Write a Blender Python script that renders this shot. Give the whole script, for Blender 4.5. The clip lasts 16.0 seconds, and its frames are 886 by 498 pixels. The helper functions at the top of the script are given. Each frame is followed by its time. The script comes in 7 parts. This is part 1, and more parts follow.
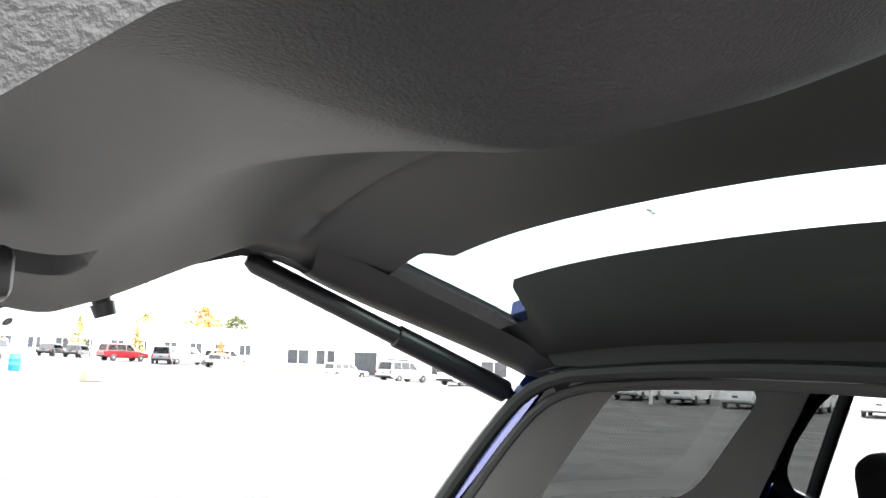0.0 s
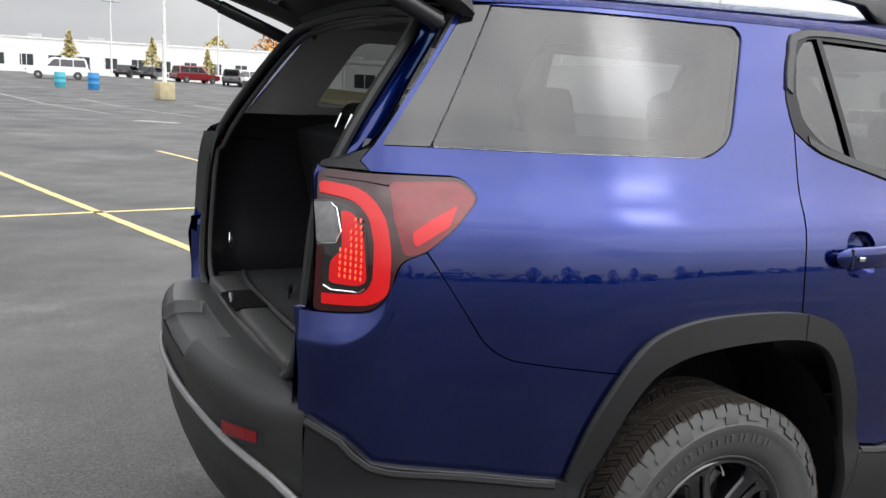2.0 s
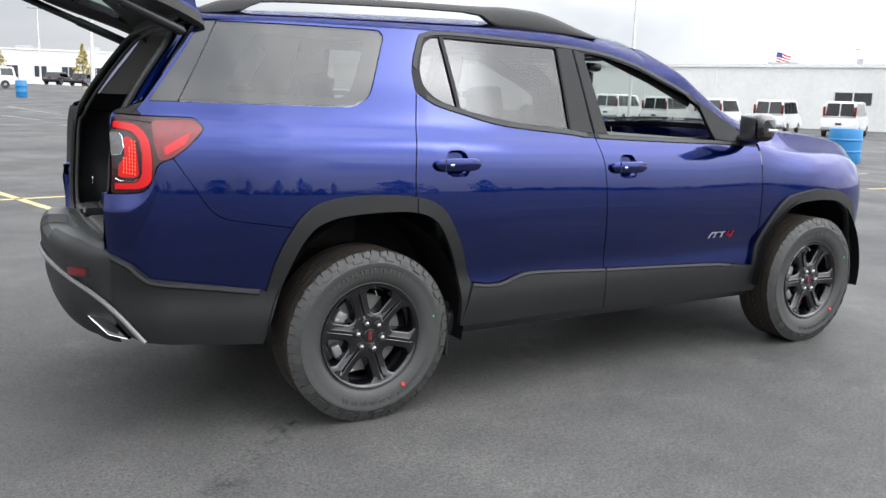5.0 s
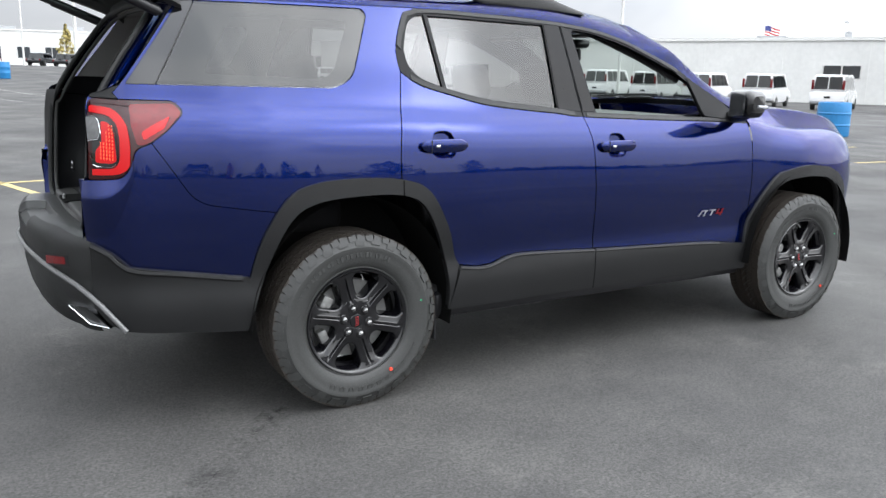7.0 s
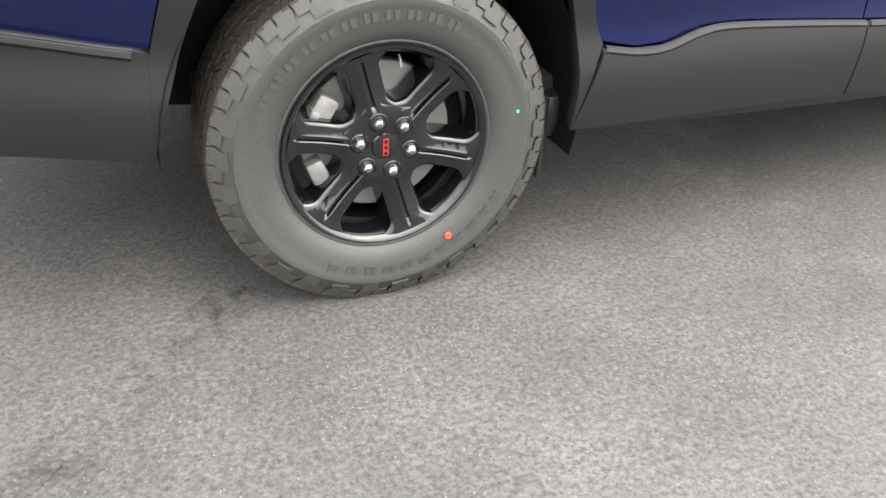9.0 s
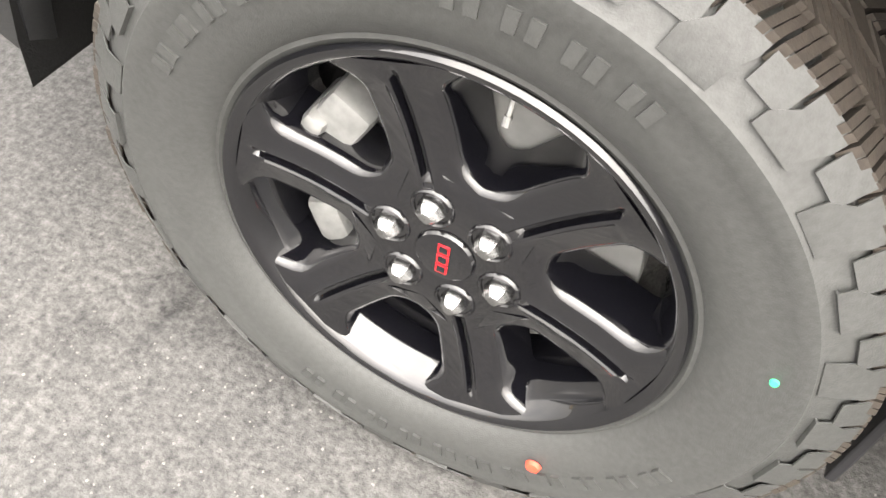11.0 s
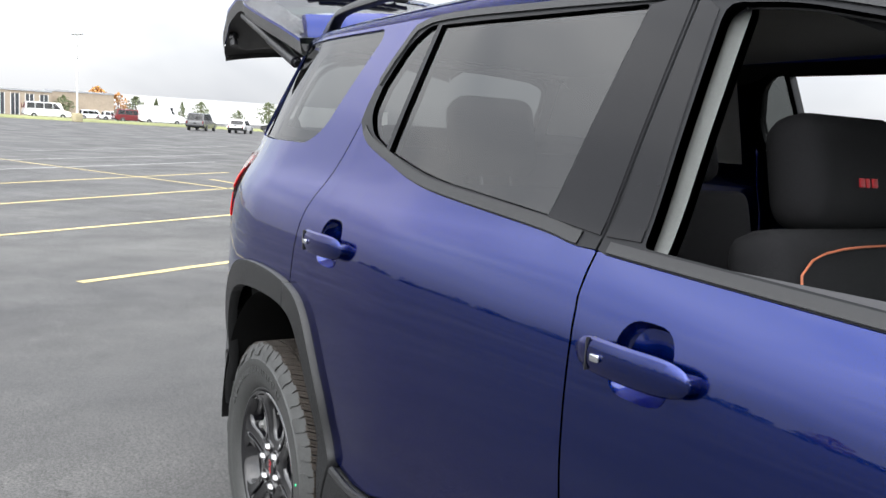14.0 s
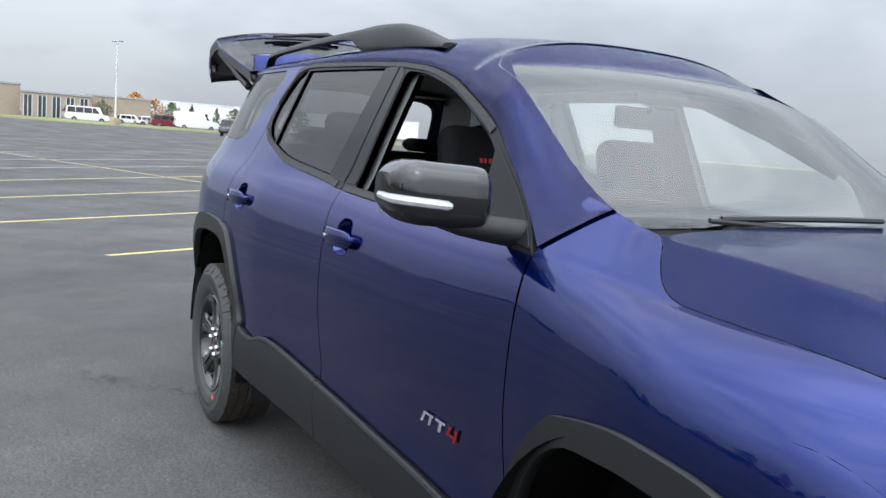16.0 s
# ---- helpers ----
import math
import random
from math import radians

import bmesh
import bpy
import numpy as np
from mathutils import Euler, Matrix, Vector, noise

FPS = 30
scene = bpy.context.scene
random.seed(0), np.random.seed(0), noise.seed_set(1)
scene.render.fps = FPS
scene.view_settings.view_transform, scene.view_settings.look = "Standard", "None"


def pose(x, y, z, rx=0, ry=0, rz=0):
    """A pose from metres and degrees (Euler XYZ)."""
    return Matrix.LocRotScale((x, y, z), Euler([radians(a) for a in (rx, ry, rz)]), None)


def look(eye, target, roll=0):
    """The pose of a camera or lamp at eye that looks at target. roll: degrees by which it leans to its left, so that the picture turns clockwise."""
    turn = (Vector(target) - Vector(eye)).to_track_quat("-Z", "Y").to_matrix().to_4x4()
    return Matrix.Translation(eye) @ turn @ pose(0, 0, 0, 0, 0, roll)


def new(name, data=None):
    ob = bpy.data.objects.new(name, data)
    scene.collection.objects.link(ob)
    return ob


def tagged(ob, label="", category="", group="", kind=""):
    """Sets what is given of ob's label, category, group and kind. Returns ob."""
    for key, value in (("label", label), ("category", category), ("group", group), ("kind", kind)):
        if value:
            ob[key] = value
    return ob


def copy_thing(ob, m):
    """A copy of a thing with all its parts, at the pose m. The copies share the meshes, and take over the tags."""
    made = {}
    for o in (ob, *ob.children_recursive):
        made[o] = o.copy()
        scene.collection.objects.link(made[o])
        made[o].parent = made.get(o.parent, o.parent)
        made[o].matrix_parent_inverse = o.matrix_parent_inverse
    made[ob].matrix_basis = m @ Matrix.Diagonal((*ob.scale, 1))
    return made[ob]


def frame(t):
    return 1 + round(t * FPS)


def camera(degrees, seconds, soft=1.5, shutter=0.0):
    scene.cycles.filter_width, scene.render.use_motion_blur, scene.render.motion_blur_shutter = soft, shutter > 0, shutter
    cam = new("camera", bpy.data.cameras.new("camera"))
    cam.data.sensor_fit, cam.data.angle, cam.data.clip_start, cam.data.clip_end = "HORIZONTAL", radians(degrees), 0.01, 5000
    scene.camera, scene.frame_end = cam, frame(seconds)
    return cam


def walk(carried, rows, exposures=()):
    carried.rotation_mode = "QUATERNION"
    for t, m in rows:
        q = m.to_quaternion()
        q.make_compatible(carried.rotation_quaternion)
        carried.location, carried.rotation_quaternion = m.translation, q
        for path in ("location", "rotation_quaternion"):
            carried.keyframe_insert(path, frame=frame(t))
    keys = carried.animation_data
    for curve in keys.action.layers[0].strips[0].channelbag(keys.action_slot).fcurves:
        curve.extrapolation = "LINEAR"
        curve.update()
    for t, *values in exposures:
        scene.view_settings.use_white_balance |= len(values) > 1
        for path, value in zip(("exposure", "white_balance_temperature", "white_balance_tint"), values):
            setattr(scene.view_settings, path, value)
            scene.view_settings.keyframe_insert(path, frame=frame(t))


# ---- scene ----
cam = camera(55.6, 16.0)
PATH = [
    (0, (-1.604, -0.703, 1.648), (-0.599, 1.004, 1.923), 2.0),
    (0.2, (-1.569, -0.83, 1.619), (-0.609, 0.92, 1.746), 0.8),
    (0.5, (-1.577, -1.085, 1.563), (-0.647, 0.685, 1.53), 1.1),
    (1, (-1.527, -1.534, 1.511), (-0.629, 0.24, 1.291), 2.0),
    (1.5, (-1.495, -1.949, 1.477), (-0.622, -0.182, 1.138), 2.5),
    (2, (-1.503, -2.344, 1.454), (-0.626, -0.584, 1.085), 2.9),
    (2.5, (-1.46, -2.741, 1.44), (-0.564, -0.992, 1.07), 3.0),
    (3, (-1.45, -3.137, 1.434), (-0.549, -1.387, 1.08), 2.4),
    (3.5, (-1.48, -3.471, 1.424), (-0.552, -1.735, 1.073), 2.2),
    (4, (-1.458, -3.774, 1.405), (-0.495, -2.059, 1.045), 2.3),
    (4.5, (-1.473, -4.038, 1.389), (-0.493, -2.331, 1.03), 2.0),
    (7, (-1.431, -3.995, 1.401), (-0.427, -2.316, 0.988), 1.1),
    (7.5, (-1.208, -3.684, 1.33), (-0.235, -2.026, 0.778), 1.4),
    (8, (-0.981, -3.275, 1.269), (-0.078, -1.65, 0.531), 1.4),
    (10.5, (0.03, -1.474, 0.969), (0.019, -0.098, -0.483), 9.5),
    (11, (0.158, -1.37, 0.963), (-0.264, -0.155, -0.569), 8.5),
    (11.5, (0.356, -1.394, 1.014), (-0.531, -0.321, -0.422), 8.2),
    (12, (0.647, -1.469, 1.12), (-0.638, -0.417, 0.005), 5.6),
    (12.5, (1.025, -1.593, 1.27), (-0.462, -0.45, 0.573), 2.9),
    (13, (1.469, -1.622, 1.337), (-0.157, -0.539, 0.912), 2.9),
    (13.5, (1.884, -1.687, 1.356), (0.208, -0.644, 1.032), 2.6),
    (14, (2.277, -1.735, 1.372), (0.581, -0.71, 1.105), 3.4),
    (14.5, (2.703, -1.762, 1.369), (0.99, -0.759, 1.126), 4.2),
    (15, (3.104, -1.822, 1.381), (1.383, -0.831, 1.146), 4.3),
    (15.5, (3.479, -1.871, 1.39), (1.757, -0.882, 1.156), 4.3),
    (16, (3.89, -1.879, 1.379), (2.155, -0.915, 1.132), 4.5),
]
EXPOSURE = [(0.0, 1.40, 6500, 10), (0.2, 0.70, 6500, 10), (0.5, -0.35, 6500, 10), (1.0, -0.58, 6500, 10), (1.5, -0.74, 6500, 10), (2.0, -0.60, 6500, 10), (3.0, -0.36, 6480, 10), (3.5, -0.38, 6450, 10), (7.0, -0.45, 6250, 9), (7.5, 0.20, 6500, 10), (8.0, 0.40, 6650, 11),
            (10.5, 1.25, 7100, 11), (11.0, 1.30, 7150, 11), (11.5, 0.85, 7100, 11), (12.0, 0.90, 6900, 11), (12.5, 0.65, 6600, 10), (13.0, -0.35, 6500, 10), (13.5, -0.15, 6450, 10), (14.0, -0.12, 6350, 10), (14.5, -0.10, 6300, 10), (16.0, -0.68, 5950, 8)]
walk(cam, [(t, look(eye, target, roll)) for t, eye, target, roll in PATH], EXPOSURE)

# ---- world and sun ----
sky = bpy.data.worlds.new("sky")
scene.world = sky
sky.use_nodes = True
wn, wl = sky.node_tree.nodes, sky.node_tree.links
wn.clear()
w_out = wn.new("ShaderNodeOutputWorld")
w_bg = wn.new("ShaderNodeBackground")
w_sky = wn.new("ShaderNodeTexSky")
w_sky.sky_type, w_sky.sun_disc = "NISHITA", False
w_sky.sun_elevation, w_sky.sun_rotation = radians(40), radians(133)
w_sky.air_density, w_sky.dust_density, w_sky.ozone_density = 1.0, 4.0, 1.0
w_co = wn.new("ShaderNodeTexCoord")
w_map = wn.new("ShaderNodeMapping")
w_map.inputs["Scale"].default_value = (1.0, 1.0, 2.4)
w_noise = wn.new("ShaderNodeTexNoise")
w_noise.inputs["Scale"].default_value, w_noise.inputs["Detail"].default_value = 2.6, 4.5
w_noise.inputs["Roughness"].default_value, w_noise.inputs["Distortion"].default_value = 0.52, 0.35
w_ramp = wn.new("ShaderNodeValToRGB")
w_ramp.color_ramp.elements[0].position, w_ramp.color_ramp.elements[0].color = 0.36, (0.80, 0.82, 0.85, 1)
w_ramp.color_ramp.elements[1].position, w_ramp.color_ramp.elements[1].color = 0.62, (1.14, 1.14, 1.13, 1)
# thin overcast: the cloud sheet is brighter round the veiled sun
SUN_WAY = Vector((0.56, -0.53, 0.64)).normalized()
w_dot = wn.new("ShaderNodeVectorMath")
w_dot.operation = "DOT_PRODUCT"
w_dot.inputs[1].default_value = SUN_WAY


def w_math(kind, a, b):
    node = wn.new("ShaderNodeMath")
    node.operation = kind
    if kind == "MULTIPLY_ADD":
        node.inputs[2].default_value = 0.5
    for socket, value in zip(node.inputs, (a, b)):
        if isinstance(value, (int, float)):
            socket.default_value = value
        else:
            wl.new(value, socket)
    return node.outputs[0]


w_near = w_math("MAXIMUM", w_dot.outputs["Value"], 0.0)
w_wide = w_math("MULTIPLY", w_math("POWER", w_math("MULTIPLY_ADD", w_dot.outputs["Value"], 0.5), 2.0), 1.9)
w_core = w_math("MULTIPLY", w_math("POWER", w_near, 170.0), 5.0)
w_axes = wn.new("ShaderNodeSeparateXYZ")
wl.new(w_co.outputs["Generated"], w_axes.inputs[0])
w_rise = w_math("ADD", w_math("MULTIPLY", w_math("MAXIMUM", w_axes.outputs["Z"], 0.0), 2.2), 0.8)
w_glow = w_math("MULTIPLY", w_math("ADD", w_math("ADD", w_wide, w_core), 1.0), w_rise)
w_gain = wn.new("ShaderNodeMix")
w_gain.data_type, w_gain.blend_type = "RGBA", "MULTIPLY"
w_gain.inputs[0].default_value = 1.0
w_lift = wn.new("ShaderNodeVectorMath")
w_lift.operation = "SCALE"
w_lift.inputs[0].default_value = (7.2, 7.2, 7.3)
w_mix = wn.new("ShaderNodeMix")
w_mix.data_type = "RGBA"
w_mix.inputs[0].default_value = 0.88
wl.new(w_co.outputs["Generated"], w_map.inputs["Vector"])
wl.new(w_co.outputs["Generated"], w_dot.inputs[0])
wl.new(w_map.outputs["Vector"], w_noise.inputs["Vector"])
wl.new(w_noise.outputs["Fac"], w_ramp.inputs["Fac"])
wl.new(w_glow, w_lift.inputs["Scale"])
wl.new(w_ramp.outputs["Color"], w_gain.inputs[6])
wl.new(w_lift.outputs["Vector"], w_gain.inputs[7])
wl.new(w_sky.outputs["Color"], w_mix.inputs[6])
wl.new(w_gain.outputs[2], w_mix.inputs[7])
wl.new(w_mix.outputs[2], w_bg.inputs["Color"])
wl.new(w_bg.outputs["Background"], w_out.inputs["Surface"])
w_bg.inputs["Strength"].default_value = 0.15

sun = new("sun", bpy.data.lights.new("sun", "SUN"))
sun.data.energy, sun.data.angle, sun.data.color = 0.5, radians(60), (1.0, 0.95, 0.88)
sun.matrix_world = look((0.0, 0.0, 0.0), -SUN_WAY)

# ---- materials ----
def material(name, color, rough=0.5, metal=0.0, coat=0.0, grain=0.0, grain_size=200.0, bump=0.0, bump_size=None, stain=0.0, spec=0.5, stain_size=3.0):
    """A principled material with fine grain, larger stains and a fine relief, all in metres."""
    m = bpy.data.materials.new(name)
    m.use_nodes = True
    n, l = m.node_tree.nodes, m.node_tree.links
    b = n["Principled BSDF"]
    b.inputs["Base Color"].default_value = (*color, 1)
    b.inputs["Roughness"].default_value, b.inputs["Metallic"].default_value = rough, metal
    b.inputs["Coat Weight"].default_value, b.inputs["Coat Roughness"].default_value = coat, 0.02
    b.inputs["Specular IOR Level"].default_value = spec
    co = n.new("ShaderNodeTexCoord")
    if grain or stain:
        fine, wide = n.new("ShaderNodeTexNoise"), n.new("ShaderNodeTexNoise")
        fine.inputs["Scale"].default_value, fine.inputs["Detail"].default_value = grain_size, 4
        wide.inputs["Scale"].default_value, wide.inputs["Detail"].default_value = stain_size, 5
        l.new(co.outputs["Object"], fine.inputs["Vector"])
        l.new(co.outputs["Object"], wide.inputs["Vector"])
        r1, r2 = n.new("ShaderNodeMapRange"), n.new("ShaderNodeMapRange")
        for r, amount, src in ((r1, grain, fine), (r2, stain, wide)):
            r.inputs["From Min"].default_value, r.inputs["From Max"].default_value = 0.3, 0.7
            r.inputs["To Min"].default_value, r.inputs["To Max"].default_value = 1 - amount, 1 + amount
            l.new(src.outputs["Fac"], r.inputs["Value"])
        mul = n.new("ShaderNodeMath")
        mul.operation = "MULTIPLY"
        l.new(r1.outputs["Result"], mul.inputs[0])
        l.new(r2.outputs["Result"], mul.inputs[1])
        mix = n.new("ShaderNodeMix")
        mix.data_type, mix.blend_type = "RGBA", "MULTIPLY"
        mix.inputs[0].default_value = 1.0
        mix.inputs[6].default_value = (*color, 1)
        l.new(mul.outputs[0], mix.inputs[7])
        l.new(mix.outputs[2], b.inputs["Base Color"])
    if bump:
        tex, bp = n.new("ShaderNodeTexNoise"), n.new("ShaderNodeBump")
        tex.inputs["Scale"].default_value, tex.inputs["Detail"].default_value = bump_size or grain_size, 3
        l.new(co.outputs["Object"], tex.inputs["Vector"])
        l.new(tex.outputs["Fac"], bp.inputs["Height"])
        bp.inputs["Strength"].default_value, bp.inputs["Distance"].default_value = bump, 0.004
        l.new(bp.outputs["Normal"], b.inputs["Normal"])
    return m


def glass(name, tint, gloss=0.0):
    """A thin pane: tinted and clear, with a mirror gloss that grows towards grazing sight."""
    m = bpy.data.materials.new(name)
    m.use_nodes = True
    n, l = m.node_tree.nodes, m.node_tree.links
    n.clear()
    out, mix = n.new("ShaderNodeOutputMaterial"), n.new("ShaderNodeMixShader")
    clear, shine, face = n.new("ShaderNodeBsdfTransparent"), n.new("ShaderNodeBsdfGlossy"), n.new("ShaderNodeLayerWeight")
    clear.inputs["Color"].default_value = (*tint, 1)
    shine.inputs["Roughness"].default_value = 0.003
    face.inputs["Blend"].default_value = 0.5
    power, add = n.new("ShaderNodeMath"), n.new("ShaderNodeMath")
    power.operation, add.operation, add.use_clamp = "POWER", "MULTIPLY_ADD", True
    power.inputs[1].default_value = 5.0
    add.inputs[1].default_value, add.inputs[2].default_value = 0.9, 0.04 + gloss
    l.new(face.outputs["Facing"], power.inputs[0])
    l.new(power.outputs[0], add.inputs[0])
    l.new(add.outputs[0], mix.inputs["Fac"])
    l.new(clear.outputs[0], mix.inputs[1])
    l.new(shine.outputs[0], mix.inputs[2])
    l.new(mix.outputs[0], out.inputs["Surface"])
    return m


def glow(name, color, strength):
    m = material(name, tuple(c * .35 for c in color), 0.2)
    b = m.node_tree.nodes["Principled BSDF"]
    b.inputs["Emission Color"].default_value, b.inputs["Emission Strength"].default_value = (*color, 1), strength
    return m


PAINT = material("blue_metallic_paint", (0.0008, 0.0096, 0.100), 0.25, 0.94, 1.0, 0.06, 900.0, stain=0.03)
PAINT.node_tree.nodes["Principled BSDF"].inputs["Coat IOR"].default_value = 1.47
PAINT.node_tree.nodes["Principled BSDF"].inputs["Specular Tint"].default_value = (0.20, 0.38, 0.74, 1)
SATIN = material("satin_black_trim", (0.008, 0.0084, 0.0095), 0.36, 0, 0, 0.1, 300.0, spec=0.14)
SKID = material("satin_grey_skid_trim", (0.15, 0.15, 0.15), 0.4, 0.3, 0, 0.1, 200.0)
DASH = material("grey_dashboard", (0.10, 0.105, 0.10), 0.6, 0, 0, 0.1, 300.0, 0.2, 700.0)
INNER = material("black_cabin_plastic", (0.034, 0.033, 0.032), 0.55, 0, 0, 0.12, 500.0, 0.25, 900.0, 0.08)
# the cladding's plastic again, base lightened because the bumper's top faces the sky
BUMPER = material("grained_plastic_skylit", (0.028, 0.0285, 0.0285), 0.38, 0, 0, 0.12, 500.0, 0.25, 900.0, 0.08, spec=0.95)
SILVER = material("silver_badge", (0.62, 0.62, 0.64), 0.3, 0.4, 0, 0.05, 100.0)
FELT = material("black_felt_liner", (0.006, 0.006, 0.006), 0.95, 0, 0, 0.3, 300.0, 0.3, 500.0, spec=0.1)
PLASTIC = material("black_grained_plastic", (0.0062, 0.0065, 0.0070), 0.44, 0, 0, 0.12, 500.0, 0.25, 900.0, 0.08, spec=0.42)
PLASTIC_DARK = material("black_smooth_plastic", (0.012, 0.012, 0.014), 0.35, 0, 0, 0.1, 300.0)
GLOSS_BLACK = material("gloss_black", (0.003, 0.003, 0.004), 0.07, 0, 0.85, 0.1, 100.0, spec=0.35)
RUBBER = material("seal_rubber", (0.012, 0.012, 0.012), 0.6, 0, 0, 0.15, 200.0)
TYRE = material("tyre_rubber", (0.036, 0.037, 0.0357), 0.55, 0, 0, 0.18, 160.0, 0.15, 600.0, 0.15)
TREAD = material("tread_rubber", (0.027, 0.021, 0.016), 0.75, 0, 0, 0.25, 120.0, 0.2, 400.0, 0.25)
CHROME = material("chrome", (0.75, 0.76, 0.78), 0.1, 1.0)
LUG = material("polished_lug_steel", (0.36, 0.36, 0.36), 0.25, 1.0, 0, 0.1, 60.0)
STEEL = material("brushed_steel", (0.42, 0.42, 0.43), 0.38, 1.0, 0, 0.15, 90.0)
DISC = material("worn_disc_steel", (0.17, 0.17, 0.165), 0.42, 0.45, 0, 0.1, 60.0)
CAST = material("cast_aluminium", (0.20, 0.20, 0.195), 0.45, 0.4, 0, 0.2, 60.0, 0.2)
CLOTH = material("black_seat_cloth", (0.010, 0.010, 0.011), 0.9, 0, 0, 0.3, 400.0, 0.4, 700.0, 0.1, spec=0.2)
CARPET = material("charcoal_carpet", (0.02, 0.02, 0.021), 0.95, 0, 0, 0.4, 500.0, 0.6, 800.0, 0.15)
TRIM_GREY = material("grey_trim", (0.40, 0.39, 0.38), 0.6, 0, 0, 0.08, 400.0, 0.2, 900.0)
HEADLINER = material("grey_headliner", (0.26, 0.255, 0.25), 0.9, 0, 0, 0.15, 500.0)
STITCH = material("orange_stitching", (0.36, 0.11, 0.05), 0.6)
RED = material("red_enamel", (0.36, 0.008, 0.014), 0.3)
WHITE_DOT = material("white_paint_mark", (0.7, 0.7, 0.68), 0.5)
RED_DOT = material("red_paint_dot", (0.75, 0.06, 0.03), 0.6)
GREEN_DOT = material("green_paint_dot", (0.02, 0.55, 0.2), 0.6)
RED_LENS = material("red_lens", (0.13, 0.002, 0.004), 0.10, 0, 0.2, 0.15, 40.0)
RED_DEEP = material("dark_red_lens", (0.028, 0.001, 0.002), 0.10, 0, 0.15, 0.1, 40.0)
RED_GLOW = glow("lit_red_light_bar", (0.70, 0.004, 0.007), 0.72)
LED_GLOW = glow("lit_red_diodes", (1.0, 0.10, 0.035), 2.2)
CLEAR_LENS = material("clear_lens", (0.085, 0.085, 0.085), 0.1, 0, 1.0, 0.25, 60.0)
WHITE_LENS = material("white_indicator_lens", (0.42, 0.43, 0.45), 0.15, 0.2, 0.5, 0.15, 60.0)
TINTED = glass("privacy_glass", (0.125, 0.132, 0.128), 0.035)
WIND = glass("windscreen_glass", (0.66, 0.72, 0.69), 0.10)
REAR_GLASS = glass("rear_window_glass", (0.46, 0.58, 0.53), -0.02)
YELLOW = material("worn_yellow_line", (0.42, 0.34, 0.145), 0.75, 0, 0, 0.25, 60.0, 0.2, 200.0, 0.18)
FADED = material("faded_line", (0.25, 0.25, 0.24), 0.8, 0, 0, 0.35, 30.0, 0, None, 0.3)
WHITE_WALL = material("white_metal_cladding", (0.72, 0.72, 0.70), 0.6, 0, 0, 0.04, 3.0, 0, None, 0.06, stain_size=0.3)
TAN_WALL = material("tan_block_wall", (0.33, 0.27, 0.20), 0.8, 0, 0, 0.08, 3.0, 0, None, 0.1, stain_size=0.3)
GREY_ROOF = material("grey_roof_edge", (0.30, 0.31, 0.32), 0.6, 0, 0, 0.1, 2.0)
DARK_PANE = material("dark_window_pane", (0.03, 0.035, 0.04), 0.15, 0, 0.5, 0.2, 2.0)
CAR_WHITE = material("white_car_paint", (0.75, 0.75, 0.75), 0.25, 0, 1.0, 0.03, 20.0)
CAR_DARK = material("dark_car_paint", (0.02, 0.022, 0.026), 0.25, 0, 1.0, 0.1, 20.0)
CAR_RED = material("maroon_car_paint", (0.16, 0.012, 0.016), 0.25, 0, 1.0, 0.1, 20.0)
CAR_GREY = material("silver_car_paint", (0.35, 0.36, 0.37), 0.25, 0.3, 1.0, 0.05, 20.0)
PILLAR_BLACK = material("gloss_black_pillar_film", (0.006, 0.006, 0.007), 0.07, 0, 0, 0.1, 60.0, spec=0.16)
CAR_GLASS = material("parked_car_glass", (0.012, 0.014, 0.015), 0.06, 0, 1.0, 0.1, 10.0)
POLE = material("white_painted_steel", (0.62, 0.62, 0.6), 0.5, 0, 0, 0.1, 8.0)
CONCRETE = material("yellowed_concrete", (0.38, 0.33, 0.20), 0.85, 0, 0, 0.15, 30.0, 0.3, 80.0, 0.15)
BLUE_BARREL = material("blue_plastic_barrel", (0.02, 0.18, 0.42), 0.45, 0, 0, 0.1, 20.0)
TEAL = material("teal_plastic_barrel", (0.05, 0.33, 0.40), 0.45, 0, 0, 0.1, 20.0)
BARK = material("bark", (0.09, 0.065, 0.045), 0.9, 0, 0, 0.3, 30.0)
LEAF_ORANGE = material("autumn_orange_leaves", (0.42, 0.20, 0.05), 0.7, 0, 0, 0.35, 4.0)
LEAF_GREEN = material("olive_green_leaves", (0.10, 0.12, 0.05), 0.7, 0, 0, 0.35, 4.0)
LEAF_YELLOW = material("yellow_autumn_leaves", (0.36, 0.30, 0.10), 0.7, 0, 0, 0.35, 4.0)
GRIT = material("pale_grit", (0.13, 0.125, 0.115), 0.8, 0, 0, 0.3, 300.0)
GRASS = material("dry_autumn_grass", (0.16, 0.17, 0.06), 0.9, 0, 0, 0.3, 2.0, 0, None, 0.3, stain_size=0.05)


